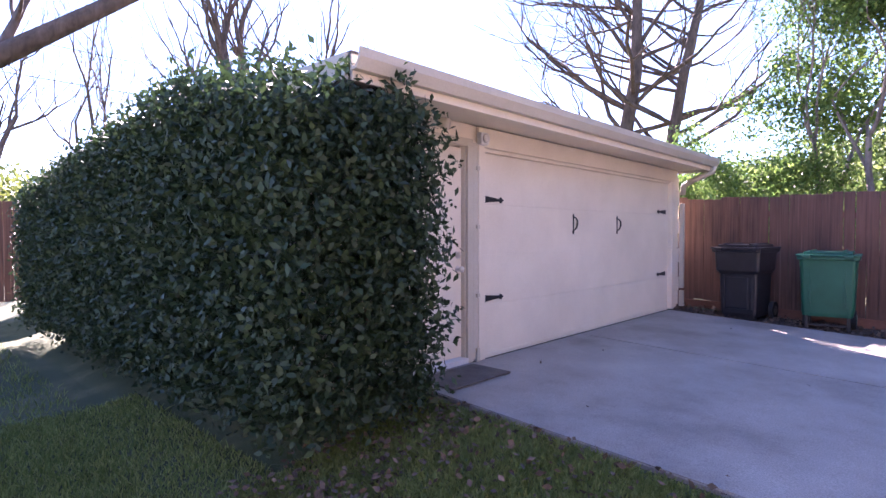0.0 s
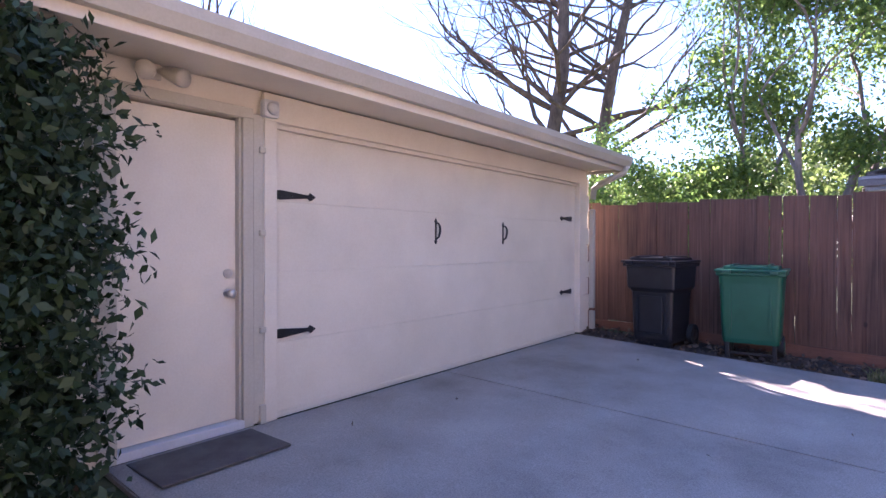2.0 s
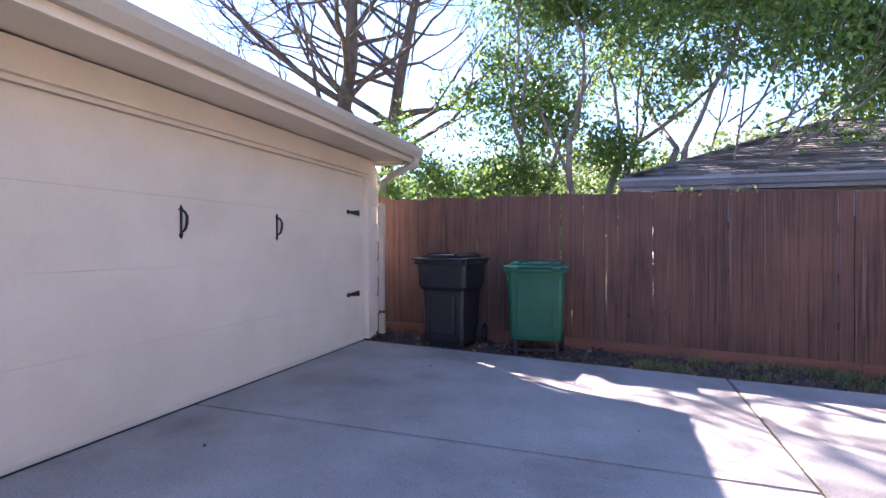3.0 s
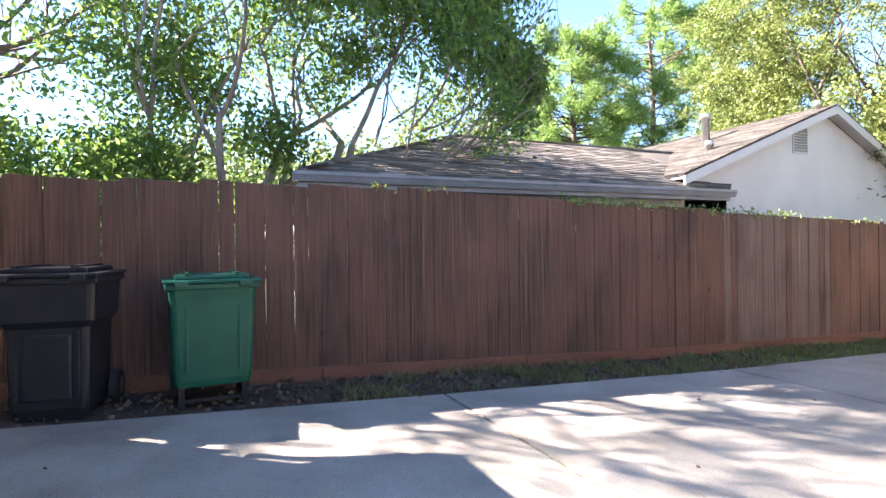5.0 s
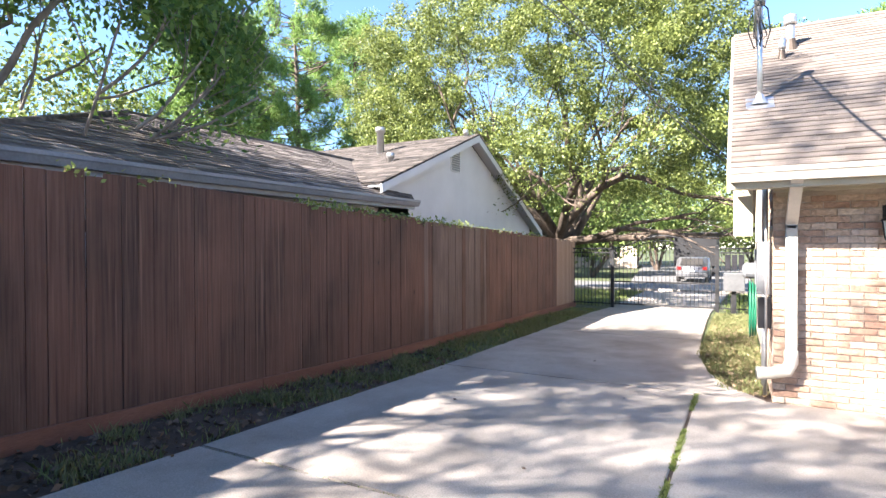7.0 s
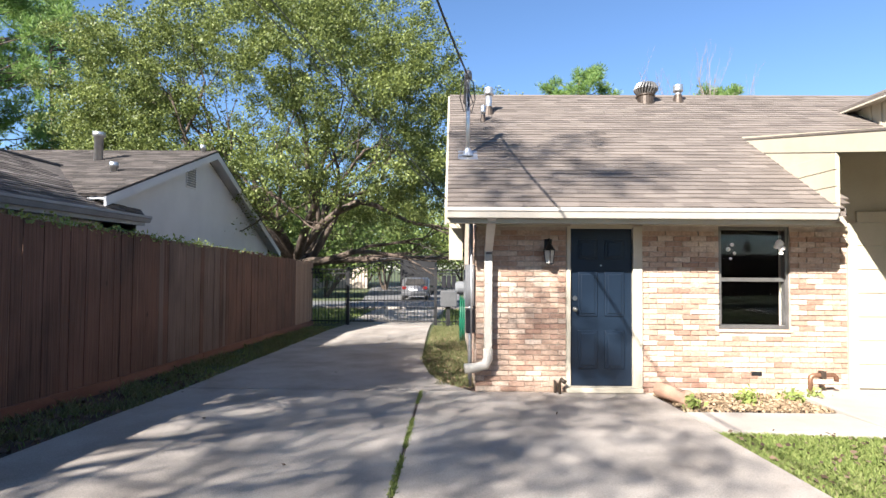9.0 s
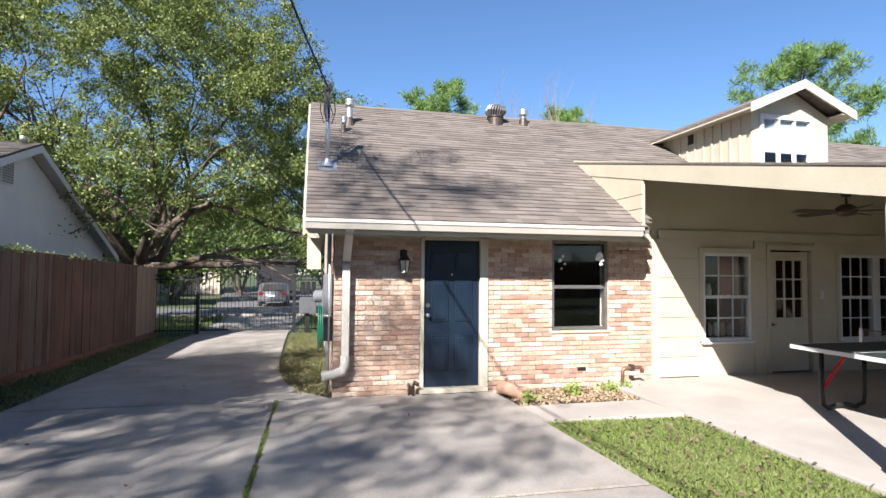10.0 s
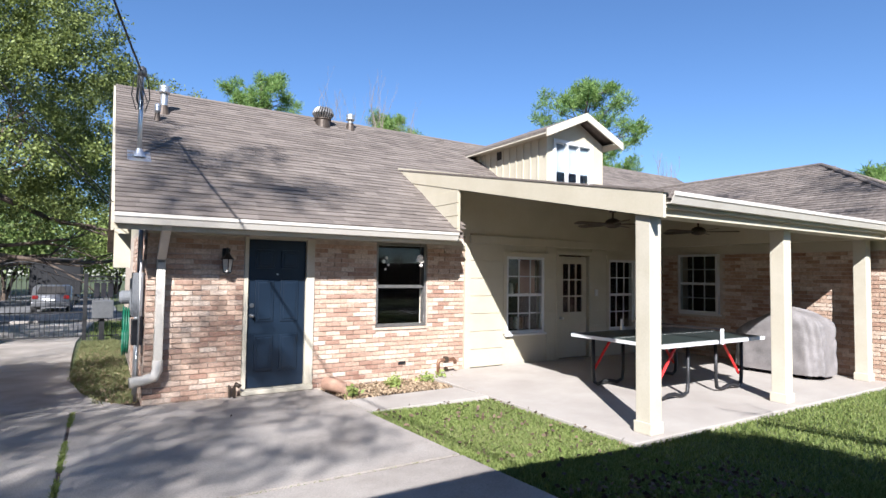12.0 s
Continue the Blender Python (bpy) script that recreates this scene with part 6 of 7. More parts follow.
# glossy leafy tree just behind the fence
t = thing("leafy_tree", (-2.3, 2.6, -0.2), "multi-stemmed glossy green tree behind the fence", "tree")
rng = random.Random(21)
segs, tips = [], []
for dx, dy, dirn, rr in ((0.1, -0.25, (0.0, -0.2, 1), 0.075), (0.0, -0.05, (0.05, 0.05, 1), 0.085), (-0.1, 0.1, (-0.1, 0.22, 1), 0.07), (0.1, 0.45, (0.1, 0.4, 1), 0.085), (0.0, 0.6, (0.05, 0.62, 1), 0.08), (0.15, 0.8, (0.1, 1.0, 0.8), 0.085), (-0.3, -1.1, (0.0, -0.1, 1), 0.06), (0.1, -1.4, (0.1, 0.15, 1), 0.055)):
    branches(rng, Vector((-2.3 + dx, 2.6 + dy, 0.6)), Vector(dirn).normalized(), 2.3, rr, 4, segs, tips, 0.42, (2, 3), 0.08, 0.74, 0.13, 1, 0.74)
segs = [g for g in segs if g[2] == 4 or all(p.z > 2.3 and p.x < 0.0 and p.y < 6.9 for p in g[0])]
for dx, dy in ((0.05, -0.15), (0.0, 0.5), (0.0, -1.25)):
    p = Vector((-2.3 + dx, 2.6 + dy, -0.4))
    segs.append(([p, p + Vector((0, 0, 0.5)), p + Vector((0, 0.03, 1.1))], [0.16, 0.14, 0.11], 9))
attach("trunk", limb_mesh([s for s in segs if s[2] >= 3], (-2.3, 2.6, -0.2), PALE_BARK), t)
attach("branching", limb_mesh([s for s in segs if s[2] < 3], (-2.3, 2.6, -0.2), PALE_BARK), t, kind="stuff")
c = scatter(tips, 105, 0.24)


def sprays(n, centre, radii, per, seed, spread=0.2):
    """Leafy sprays: tight bunches of leaves strewn through an ellipsoid."""
    m = np.repeat(clumps(n, centre, radii, 0.0, 0.1, seed), per, axis=0)
    return m + R.normal(size=m.shape) * (spread, spread, spread * 0.8)


mass = sprays(27, (-2.8, 1.9, 6.4), (2.3, 2.3, 2.2), 210, 22, 0.27)
low = np.concatenate([
    sprays(17, (-2.5, 0.9, 3.9), (0.8, 0.9, 1.1), 130, 23),
    sprays(22, (-2.6, 2.0, 3.6), (0.7, 0.8, 0.9), 130, 24),
    sprays(12, (-2.2, 3.0, 2.7), (0.5, 0.7, 0.5), 120, 25),
    sprays(16, (-2.2, 3.9, 4.2), (0.7, 0.9, 0.8), 130, 26),
    sprays(34, (-1.5, 6.5, 4.0), (0.45, 0.6, 1.2), 150, 27, 0.17),
    sprays(48, (-1.6, 5.8, 4.8), (0.7, 0.9, 0.9), 160, 28),
    sprays(46, (-1.5, 4.7, 5.2), (0.8, 1.2, 0.8), 165, 29),
    sprays(34, (-1.6, 2.6, 5.2), (0.9, 1.1, 0.7), 150, 30)])
c = np.concatenate([c, mass])
c = c[(c[:, 2] > 1.95) & (R.uniform(size=len(c)) > 0.2)]
wav = np.array([noise.noise(Vector(p) * 0.9) for p in c.tolist()])
c = c[(np.abs(wav) < 0.42) & (wav > -0.24)]
wav = np.array([noise.noise(Vector(p) * 0.8) for p in c.tolist()])
c = c[(c[:, 2] > 3.3 + 1.5 * wav) | (c[:, 1] < 1.3) | (c[:, 1] > 5.3) | (R.uniform(size=len(c)) > 0.7)]
c = np.concatenate([c, low])
wav = np.array([noise.noise(Vector(p) * 0.9) for p in c.tolist()])
c = c[(c[:, 0] < 0.3) & (c[:, 1] < 7.1) & ((c[:, 1] < 5.6) | (c[:, 2] > 2.5)) & (c[:, 1] < 1.25 + 0.93 * (4.47 - c[:, 0]) + 0.9 * wav + R.normal(size=len(c)) * 0.12) & (c[:, 1] > 3.4 - 0.4 * (8.46 - c[:, 0]) + R.normal(size=len(c)) * 0.15)]
attach("crown", leaf_mesh("crown", c, 0.1, 0.44, LEAF_GLOSSY, (-2.3, 2.6, -0.2), 0.7), t, kind="stuff")


def shrub(at, radii, n, leaf, size, label, seed, name="shrub"):
    s = thing(name, at, label, "shrub", "shrubs behind the fence")
    rng = random.Random(seed)
    segs, tips = [], []
    for k in range(7):
        a = 2 * math.pi * k / 7
        branches(rng, Vector((at[0] + 0.1 * math.cos(a), at[1] + 0.1 * math.sin(a), at[2] - 0.1)), Vector((0.4 * math.cos(a), 0.4 * math.sin(a), 1)).normalized(), radii[2] * 0.6, 0.03, 2, segs, tips, 0.5)
    attach("stem_cluster", limb_mesh(segs, at, BARK), s, kind="stuff")
    cl = clumps(60, (at[0], at[1], at[2] + radii[2]), radii, 0.1, 0.4, seed)
    c = np.repeat(cl, n // 60, axis=0)
    c = c + R.normal(size=c.shape) * 0.2
    attach("foliage", leaf_mesh("foliage", c, size, 0.45, leaf, at, 0.4), s, kind="stuff")


shrub((-2.2, -0.9, -0.1), (1.3, 1.6, 1.72), 16000, LEAF_GLOSSY, 0.09, "dense green shrub behind the fence", 31)
shrub((-2.4, 1.2, -0.1), (1.1, 1.2, 1.58), 12000, LEAF_GLOSSY, 0.09, "dense green shrub behind the fence", 32)
shrub((-1.9, -3.2, -0.1), (1.2, 1.3, 1.5), 6000, LEAF_GLOSSY, 0.09, "dense green shrub behind the fence", 33)
shrub((-5.5, 1.8, -0.1), (2.0, 2.2, 1.9), 9000, LEAF_MID, 0.11, "mid-green shrub farther behind the fence", 34)

# hedge beside the garage
hedge = thing("hedge", (7.7, -2.5, 0), "tall dense dark evergreen hedge beside the garage", "hedge")
rng = random.Random(40)
segs, tips = [], []
for k in range(16):
    yy = 0.45 - k * 0.44
    branches(rng, Vector((7.75 + rng.uniform(-0.25, 0.25), yy, -0.1)), Vector((rng.gauss(0, 0.25), rng.gauss(0, 0.2), 1)).normalized(), 0.75, 0.03, 2, segs, tips, 0.35)
segs = [g for g in segs if all(7.15 < p.x < 8.25 and p.y < 0.55 and p.z < 2.1 for p in g[0])]
attach("stem_cluster", limb_mesh(segs, (7.7, -2.5, 0), BARK), hedge, kind="stuff")


def hedge_top(y):
    return 2.42 - 0.1 * np.maximum(0, -y - 0.9) - 0.2 * np.maximum(0, y + 0.9)


n = 330000
uu = R.uniform(size=(n, 3))
yy = 0.78 - uu[:, 0] * 7.3
hh = hedge_top(yy)
xx = 6.98 + uu[:, 1] * 1.42
zz = uu[:, 2] ** 0.85 * hh
c = np.stack([xx, yy, zz], 1)
f = np.array([noise.noise(Vector((p[0] * 1.7, p[1] * 1.7, p[2] * 1.7))) for p in c[::10]])
f = np.repeat(f, 10)[:n]
jit = R.normal(size=(n, 3)) * 0.05
ex = np.minimum.reduce([xx - 6.98, 8.4 - xx, 0.78 - yy, hh - zz])
bulge = 0.2 * f
keepm = (xx > 7.12 + 0.1 * f) & (ex + bulge < 0.42) & (ex + bulge > -0.02) & ((yy > 0.12) | (xx > 7.46))
rounded = np.hypot(np.maximum(0, np.abs(xx - 7.69) - 0.36), np.maximum(0, zz - (hh - 0.45))) < 0.5
keepm &= rounded & ((yy < 0.35) | (np.hypot(np.maximum(0, np.abs(xx - 7.69) - 0.32), yy - 0.35) < 0.5 + 0.1 * f))
c = c[keepm] + jit[keepm]
attach("foliage", leaf_mesh("foliage", c, 0.063, 0.5, LEAF_HEDGE, (7.7, -2.5, 0), 0.2), hedge, kind="stuff")
shoots = []
for k in range(420):
    yy0 = rng.uniform(-6, 0.7)
    if rng.random() < 0.22:
        p = Vector((7.13 + rng.uniform(-0.04, 0.15), rng.uniform(0.15, 0.6), rng.choice((0.35, 0.55, 1.1, 1.3, 1.75)) + rng.gauss(0, 0.14)))
        d = Vector((-0.8, rng.uniform(-0.1, 0.5), rng.uniform(0, 0.6)))
    else:
        p = Vector((rng.uniform(7.3, 8.1), yy0, float(hedge_top(np.array([yy0]))[0]) - 0.08))
        d = Vector((rng.gauss(0, 0.3), rng.gauss(0, 0.3), 1))
    for j in range(14):
        shoots.append(p + d.normalized() * (0.024 * j) + Vector((rng.gauss(0, 0.03), rng.gauss(0, 0.03), rng.gauss(0, 0.03))))
attach("shoot_growth", leaf_mesh("shoot_growth", np.array([list(s) for s in shoots]), 0.065, 0.5, LEAF_HEDGE, (7.7, -2.5, 0), 0.1), hedge, kind="stuff")

# live oak by the gate
OAK = (-1.6, 21.6, -0.75)
oak = thing("oak_tree", OAK, "broad olive-green live oak with spreading limbs", "tree")
rng = random.Random(50)
segs, tips = [], []
base = Vector(OAK)
segs.append(([base + Vector((0, 0, -0.3)), base + Vector((0.05, 0, 0.8)), base + Vector((0.1, 0.05, 1.7)), base + Vector((0.15, 0.0, 2.4))], [0.5, 0.4, 0.38, 0.36], 9))
for k in range(11):
    a = 2 * math.pi * k / 11 + rng.uniform(-0.2, 0.2)
    el = rng.choice((0.22, 0.5, 0.9, 1.3))
    d = Vector((math.cos(a), math.sin(a), el)).normalized()
    branches(rng, base + Vector((0.12, 0, 1.7 + 0.06 * k)), d, 3.6, 0.19, 3, segs, tips, 0.42, (2, 3), 0.03, 0.68, 0.13, 1)
for d, ll in (((0.95, -0.2, 0.16), 4.2), ((0.8, -0.55, 0.35), 3.6)):
    branches(rng, base + Vector((0.1, 0, 2.0)), Vector(d).normalized(), ll, 0.15, 3, segs, tips, 0.4, (2, 3), 0.0, 0.6, 0.12, 1)
attach("trunk", limb_mesh([s for s in segs if s[2] >= 3], OAK, BARK), oak)
attach("branching", limb_mesh([s for s in segs if s[2] < 3], OAK, BARK), oak, kind="stuff")
cl = clumps(390, (OAK[0], OAK[1], 6.2), (7.8, 7.2, 5.6), 0.35, 0.5, 51)
cl = cl[cl[:, 2] > 2.9 + 0.42 * np.maximum(0, 5.5 - np.hypot(cl[:, 0] - OAK[0], cl[:, 1] - OAK[1]))]
twig = np.repeat(cl, 10, axis=0)
twig = twig + R.normal(size=twig.shape) * (0.55, 0.55, 0.32)
c = np.repeat(twig, 115, axis=0)
c = c + R.normal(size=c.shape) * (0.15, 0.15, 0.11)
c2 = scatter(tips, 40, 0.3)
c = np.concatenate([c, c2])
c = c[c[:, 2] > 2.0]
attach("crown", leaf_mesh("crown", c, 0.085, 0.55, LEAF_OAK, OAK, 0.2), oak, kind="stuff")


def pine(x, y, h, w, seed, label="tall green pine rising behind the roofs", z=-0.8, n=115):
    at = (x, y, z)
    t = thing("pine_tree", at, label, "tree", "pines")
    rng = random.Random(seed)
    tr = [Vector((x + 0.25 * math.sin(k * 0.7 + seed), y, z + h * 0.97 * k / 8)) for k in range(9)]
    attach("trunk", limb_mesh([(tr, [0.28 * (1 - k / 9.5) + 0.03 for k in range(9)], 9)], at, BARK), t)
    segs, cen = [], []
    for k in range(n):
        u = rng.uniform(0.42, 1.0)
        p = Vector((x + 0.25 * math.sin(u * 8 * 0.7 + seed), y, z + h * u * 0.97))
        a = rng.uniform(0, 2 * math.pi)
        L = w * math.sqrt(max(0.05, 1 - ((u - 0.62) / 0.42) ** 2)) * rng.uniform(0.45, 1.0)
        e = p + Vector((math.cos(a) * L, math.sin(a) * L, L * rng.uniform(0.0, 0.5)))
        m = (p + e) / 2 + Vector((0, 0, -0.06 * L))
        segs.append(([p, m, e], [0.05, 0.035, 0.012], 0))
        cen += [e, m * 0.35 + e * 0.65, e + Vector((rng.gauss(0, 0.4), rng.gauss(0, 0.4), rng.gauss(0, 0.25)))]
    attach("branching", limb_mesh(segs, at, BARK), t, kind="stuff")
    c = np.repeat(np.array([list(p) for p in cen]), 105, axis=0)
    dirn = R.normal(size=c.shape)
    dirn[:, 2] += 0.35
    c = c + unit(dirn) * R.uniform(0.1, 0.62, (len(c), 1))
    attach("needles", leaf_mesh("needles", c, 0.36, 0.15, LEAF_PINE, at, -0.4, direction=unit(dirn) * 1.5), t, kind="stuff")


def polar(t_xy, yaw, dist):
    return t_xy[0] - math.sin(radians(yaw)) * dist, t_xy[1] + math.cos(radians(yaw)) * dist


EYE = (4.5, 1.0)
for yaw, dist, h, w, s in ((43, 40, 18.5, 5.6, 61), (37, 46, 20, 5.2, 62), (50, 36, 15.5, 4.6, 63), (-13, 46, 18.2, 4.0, 64), (-47, 43, 17.2, 5.0, 65), (-71, 50, 9.8, 4.2, 66), (-26.5, 50, 16.6, 3.4, 67)):
    x, y = polar(EYE, yaw, dist)
    pine(x, y, h, w, s)


def bare(at, seed, length, r, depth, label, stems=((0, 0, (0, 0, 1)),), bark=BARK, spread=0.5, name="bare_tree", lift=0.08):
    t = thing(name, at, label, "tree", "bare trees")
    rng = random.Random(seed)
    segs, tips = [], []
    for dx, dy, d in stems:
        branches(rng, Vector((at[0] + dx, at[1] + dy, at[2] - 0.3)), Vector(d).normalized(), length, r, depth, segs, tips, spread, (2, 3, 3), lift, 0.72, 0.13, 0, 0.78)
    attach("trunk", limb_mesh([s for s in segs if s[2] >= depth - 1], at, bark), t)
    attach("branching", limb_mesh([s for s in segs if s[2] < depth - 1], at, bark), t, kind="stuff")
    return t


x, y = polar((8.4, 3.4), 117, 15)
big = thing("bare_tree", (x, y, 0), "large twin-trunked tree with wide bare forking limbs", "tree", "bare trees")
rng = random.Random(71)
segs, tips = [], []
side = Vector((0.446, -0.895, 0))
for off0, lean, r0 in ((0.0, -0.03, 0.27), (-0.55, -0.16, 0.22)):
    base = Vector((x, y, -0.3)) + side * off0
    stem = [base + side * (lean * z) + Vector((rng.gauss(0, 0.06), rng.gauss(0, 0.06), z)) for z in (0, 2, 4, 6, 8, 10, 12)]
    segs.append((stem, [r0 * (1 - 0.12 * k) for k in range(7)], 9))
    for k in range(22):
        z = rng.uniform(3.6, 11.5)
        p = base + side * (lean * z) + Vector((0, 0, z))
        out = side * rng.choice((1, 1, 0.8, -0.8, -1)) + Vector((rng.gauss(0, 0.5), rng.gauss(0, 0.5), rng.uniform(0.25, 1.0)))
        branches(rng, p, out.normalized(), rng.uniform(1.9, 3.0), r0 * (0.36 - 0.018 * z), 4, segs, tips, 0.42, (2, 3, 3), 0.05, 0.72, 0.15, 0, 0.8)
attach("trunk", limb_mesh([g for g in segs if g[2] > 8], (x, y, 0), BARK), big)
attach("branching", limb_mesh([g for g in segs if g[2] <= 8], (x, y, 0), BARK), big, kind="stuff")
# added leaf clumps high above the bare limbs, unseen, to dapple drive and roof
cl = np.concatenate([clumps(58, (-4.9, -6.4, 11.0), (3.3, 3.6, 1.1), 0.2, 0.1, 79), clumps(20, (-4.2, -6.0, 15.4), (2.6, 2.6, 1.3), 0.2, 0.1, 80)])
cl = np.repeat(cl, 95, axis=0)
attach("crown", leaf_mesh("crown", cl + R.normal(size=cl.shape) * 0.24, 0.14, 0.5, LEAF_OAK, (x, y, 0), 0.3), big, kind="stuff")
for yaw, dist, L, r, s in ((171.5, 18, 3.1, 0.16, 72), (158, 23, 4.2, 0.2, 73), (164, 27, 4.2, 0.18, 74), (154, 21, 3.6, 0.14, 76), (176, 25, 3.8, 0.15, 77), (161, 19, 3.0, 0.12, 171), (167, 23, 3.6, 0.14, 172), (151, 27, 4.6, 0.2, 173)):
    x, y = polar((9.95, 3.4), yaw, dist)
    bare((x, y, 0), s, L, r, 6, "slender bare tree behind the yard", spread=0.42, lift=0.12)
x, y = polar((9.95, 3.4), 149.5, 15)
thick = bare((x, y, 0), 75, 3.3, 0.36, 5, "thick-trunked bare tree behind the garage, with added shading leaf clumps", ((0, 0, (0, 0, 1)), (0.5, 0.1, (0.05, 0, 1))), spread=0.35, lift=0.12)
# unseen clumps added over this tree to throw shade on the wing roof
cl = np.repeat(clumps(26, (6.6, -8.3, 15.2), (3.0, 2.4, 1.6), 0.2, 0.1, 85), 90, axis=0)
attach("crown", leaf_mesh("crown", cl + R.normal(size=cl.shape) * 0.24, 0.14, 0.5, LEAF_OAK, (x, y, 0), 0.3), thick, kind="stuff")
limb = thing("bare_tree", (13.2, 0.6, 0), "leaning grey tree with a long bare limb over the yard", "tree", "bare trees")
rng = random.Random(78)
segs, tips = [], []
segs.append(([Vector((13.0, -3.6, -0.4)), Vector((12.6, -3.6, 0.9)), Vector((11.6, -3.3, 1.7)), Vector((10.2, -3.0, 2.15)), Vector((9.1, -2.65, 2.75)), Vector((8.0, -2.35, 3.6)), Vector((6.8, -2.1, 4.7))], [0.2, 0.17, 0.14, 0.11, 0.095, 0.07, 0.04], 9))
branches(rng, Vector((9.1, -2.65, 2.75)), Vector((-0.6, -0.3, 1)).normalized(), 0.8, 0.05, 2, segs, tips, 0.5)
branches(rng, Vector((8.0, -2.35, 3.6)), Vector((-0.5, 0.2, 1)).normalized(), 0.8, 0.04, 2, segs, tips, 0.5)
attach("trunk", limb_mesh([s for s in segs if s[2] > 8], (13.2, 0.6, 0), BARK), limb)
attach("branching", limb_mesh([s for s in segs if s[2] <= 8], (13.2, 0.6, 0), BARK), limb, kind="stuff")
for yaw, dist, L, s in ((-27, 44, 5.9, 81), (-24.5, 47, 5.4, 82), (-57, 50, 4.4, 83), (-29.5, 48, 5.2, 84)):
    x, y = polar(EYE, yaw, dist)
    bare((x, y, -1), s, L, 0.24, 5, "pale leafless tree behind the house", bark=PALE_BARK, spread=0.3, lift=0.22)


# broad trees in the distance
def far_tree(x, y, h, w, leaf, seed, z=-1.2):
    at = (x, y, z)
    t = thing("far_tree", at, "rounded leafy tree in the distance", "tree", "distant trees")
    rng = random.Random(seed)
    segs, tips = [], []
    for k in range(3):
        branches(rng, Vector((x, y, z - 0.2)), Vector((rng.gauss(0, 0.25), rng.gauss(0, 0.25), 1)).normalized(), h * 0.34, 0.16, 3, segs, tips, 0.45)
    attach("trunk", limb_mesh(segs, at, BARK), t)
    cl = clumps(130, (x, y, z + h * 0.6), (w, w, h * 0.42), 0.15, 0.35, seed)
    c = np.repeat(cl, 60, axis=0)
    c = c + R.normal(size=c.shape) * 0.6
    attach("crown", leaf_mesh("crown", c, 0.34, 0.55, leaf, at, 0.2), t, kind="stuff")


for k, (yaw, dist, h, w, leaf) in enumerate(((3, 62, 9, 5, LEAF_SPRING), (-1, 70, 8, 5, LEAF_SPRING), (9, 75, 10, 6, LEAF_OAK), (14, 68, 11, 6, LEAF_SPRING), (20, 60, 9, 5, LEAF_OAK), (28, 55, 13, 6, LEAF_OAK), (34, 42, 11, 4.5, LEAF_OAK), (47, 52, 12, 6, LEAF_OAK), (56, 44, 13, 5.5, LEAF_OAK), (64, 40, 14, 5.5, LEAF_OAK), (72, 36, 9.5, 5, LEAF_OAK), (80, 32, 7, 4.5, LEAF_MID), (88, 30, 8, 4.5, LEAF_MID), (96, 34, 7, 5, LEAF_MID), (104, 38, 7, 5, LEAF_MID), (112, 42, 7.5, 5, LEAF_OAK), (-6, 80, 9, 6, LEAF_OAK))):
    x, y = polar(EYE, yaw, dist)
    far_tree(x, y, h, w, leaf, 90 + k)
for k, (x, y, h, w) in enumerate(((-5.5, 44, 8.5, 3.6), (-10.5, 41, 8, 4.2), (-2.2, 56, 9, 4.0))):
    far_tree(x, y, h, w, LEAF_MID, 140 + k)
for k, (yaw, dist, h, w) in enumerate(((168, 38, 4.5, 5), (178, 36, 4.5, 5), (158, 40, 5, 5), (148, 40, 5, 5))):
    x, y = polar((9.95, 3.4), yaw, dist)
    far_tree(x, y, h, w, LEAF_OAK, 120 + k, -0.2)


# ---- grass, litter, small plants ----
def blades(name, n, area, h, material, label, seed, keep=None, lift=-0.03, width=0.005):
    rr = np.random.default_rng(seed)
    x = rr.uniform(area[0], area[1], n)
    y = rr.uniform(area[2], area[3], n)
    if keep is not None:
        k = keep(x, y)
        x, y = x[k], y[k]
    n = len(x)
    z = np.array([gl(u, v) for u, v in zip(x, y)]) + lift
    a = rr.uniform(0, 2 * np.pi, n)
    hh = h * rr.uniform(0.5, 1.3, n)
    lean = rr.normal(size=(n, 2)) * hh[:, None] * 0.45
    wv = np.stack([np.cos(a), np.sin(a), np.zeros(n)], 1) * width
    b = np.stack([x, y, z], 1)
    mid = b + np.stack([lean[:, 0] * 0.4, lean[:, 1] * 0.4, hh * 0.6], 1)
    tip = b + np.stack([lean[:, 0], lean[:, 1], hh], 1)
    co = np.stack([b - wv, b + wv, mid + wv * 0.7, tip, mid - wv * 0.7], 1).reshape(-1, 3)
    q = np.arange(5 * n).reshape(n, 5)
    ob = new(name, np_mesh(name, co, q, material))
    tagged(ob, label, "grass", kind="stuff")


def patch(x, y):
    return np.array([noise.noise(Vector((a * 1.3, b * 1.3, 0.3))) for a, b in zip(x, y)])


blades("lawn", 52000, (6.93, 8.7, 2.2, 6.02), 0.036, BLADE, "short green lawn beside the patio", 1, lift=-0.035)
blades("lawn", 14000, (6.93, 8.7, 2.2, 6.02), 0.036, DRY_BLADE, "dry straw-coloured blades in the lawn", 2, keep=lambda x, y: patch(x, y) > 0.02, lift=-0.035)
blades("lawn", 52000, (8.7, 14.6, 0.3, 3.74), 0.042, BLADE, "green lawn in front of the patio", 3, lift=-0.035)
blades("lawn", 30000, (6.93, 9.6, 0.9, 2.3), 0.05, BLADE, "shaded lawn beside the hedge", 4, lift=-0.035)
blades("lawn", 30000, (8.2, 10.8, -2.2, 0.95), 0.05, BLADE, "shaded lawn along the hedge", 15, lift=-0.035)
blades("lawn", 12000, (6.95, 8.9, 0.35, 1.0), 0.045, BLADE, "shaded grass at the foot of the hedge", 16, lift=-0.035)
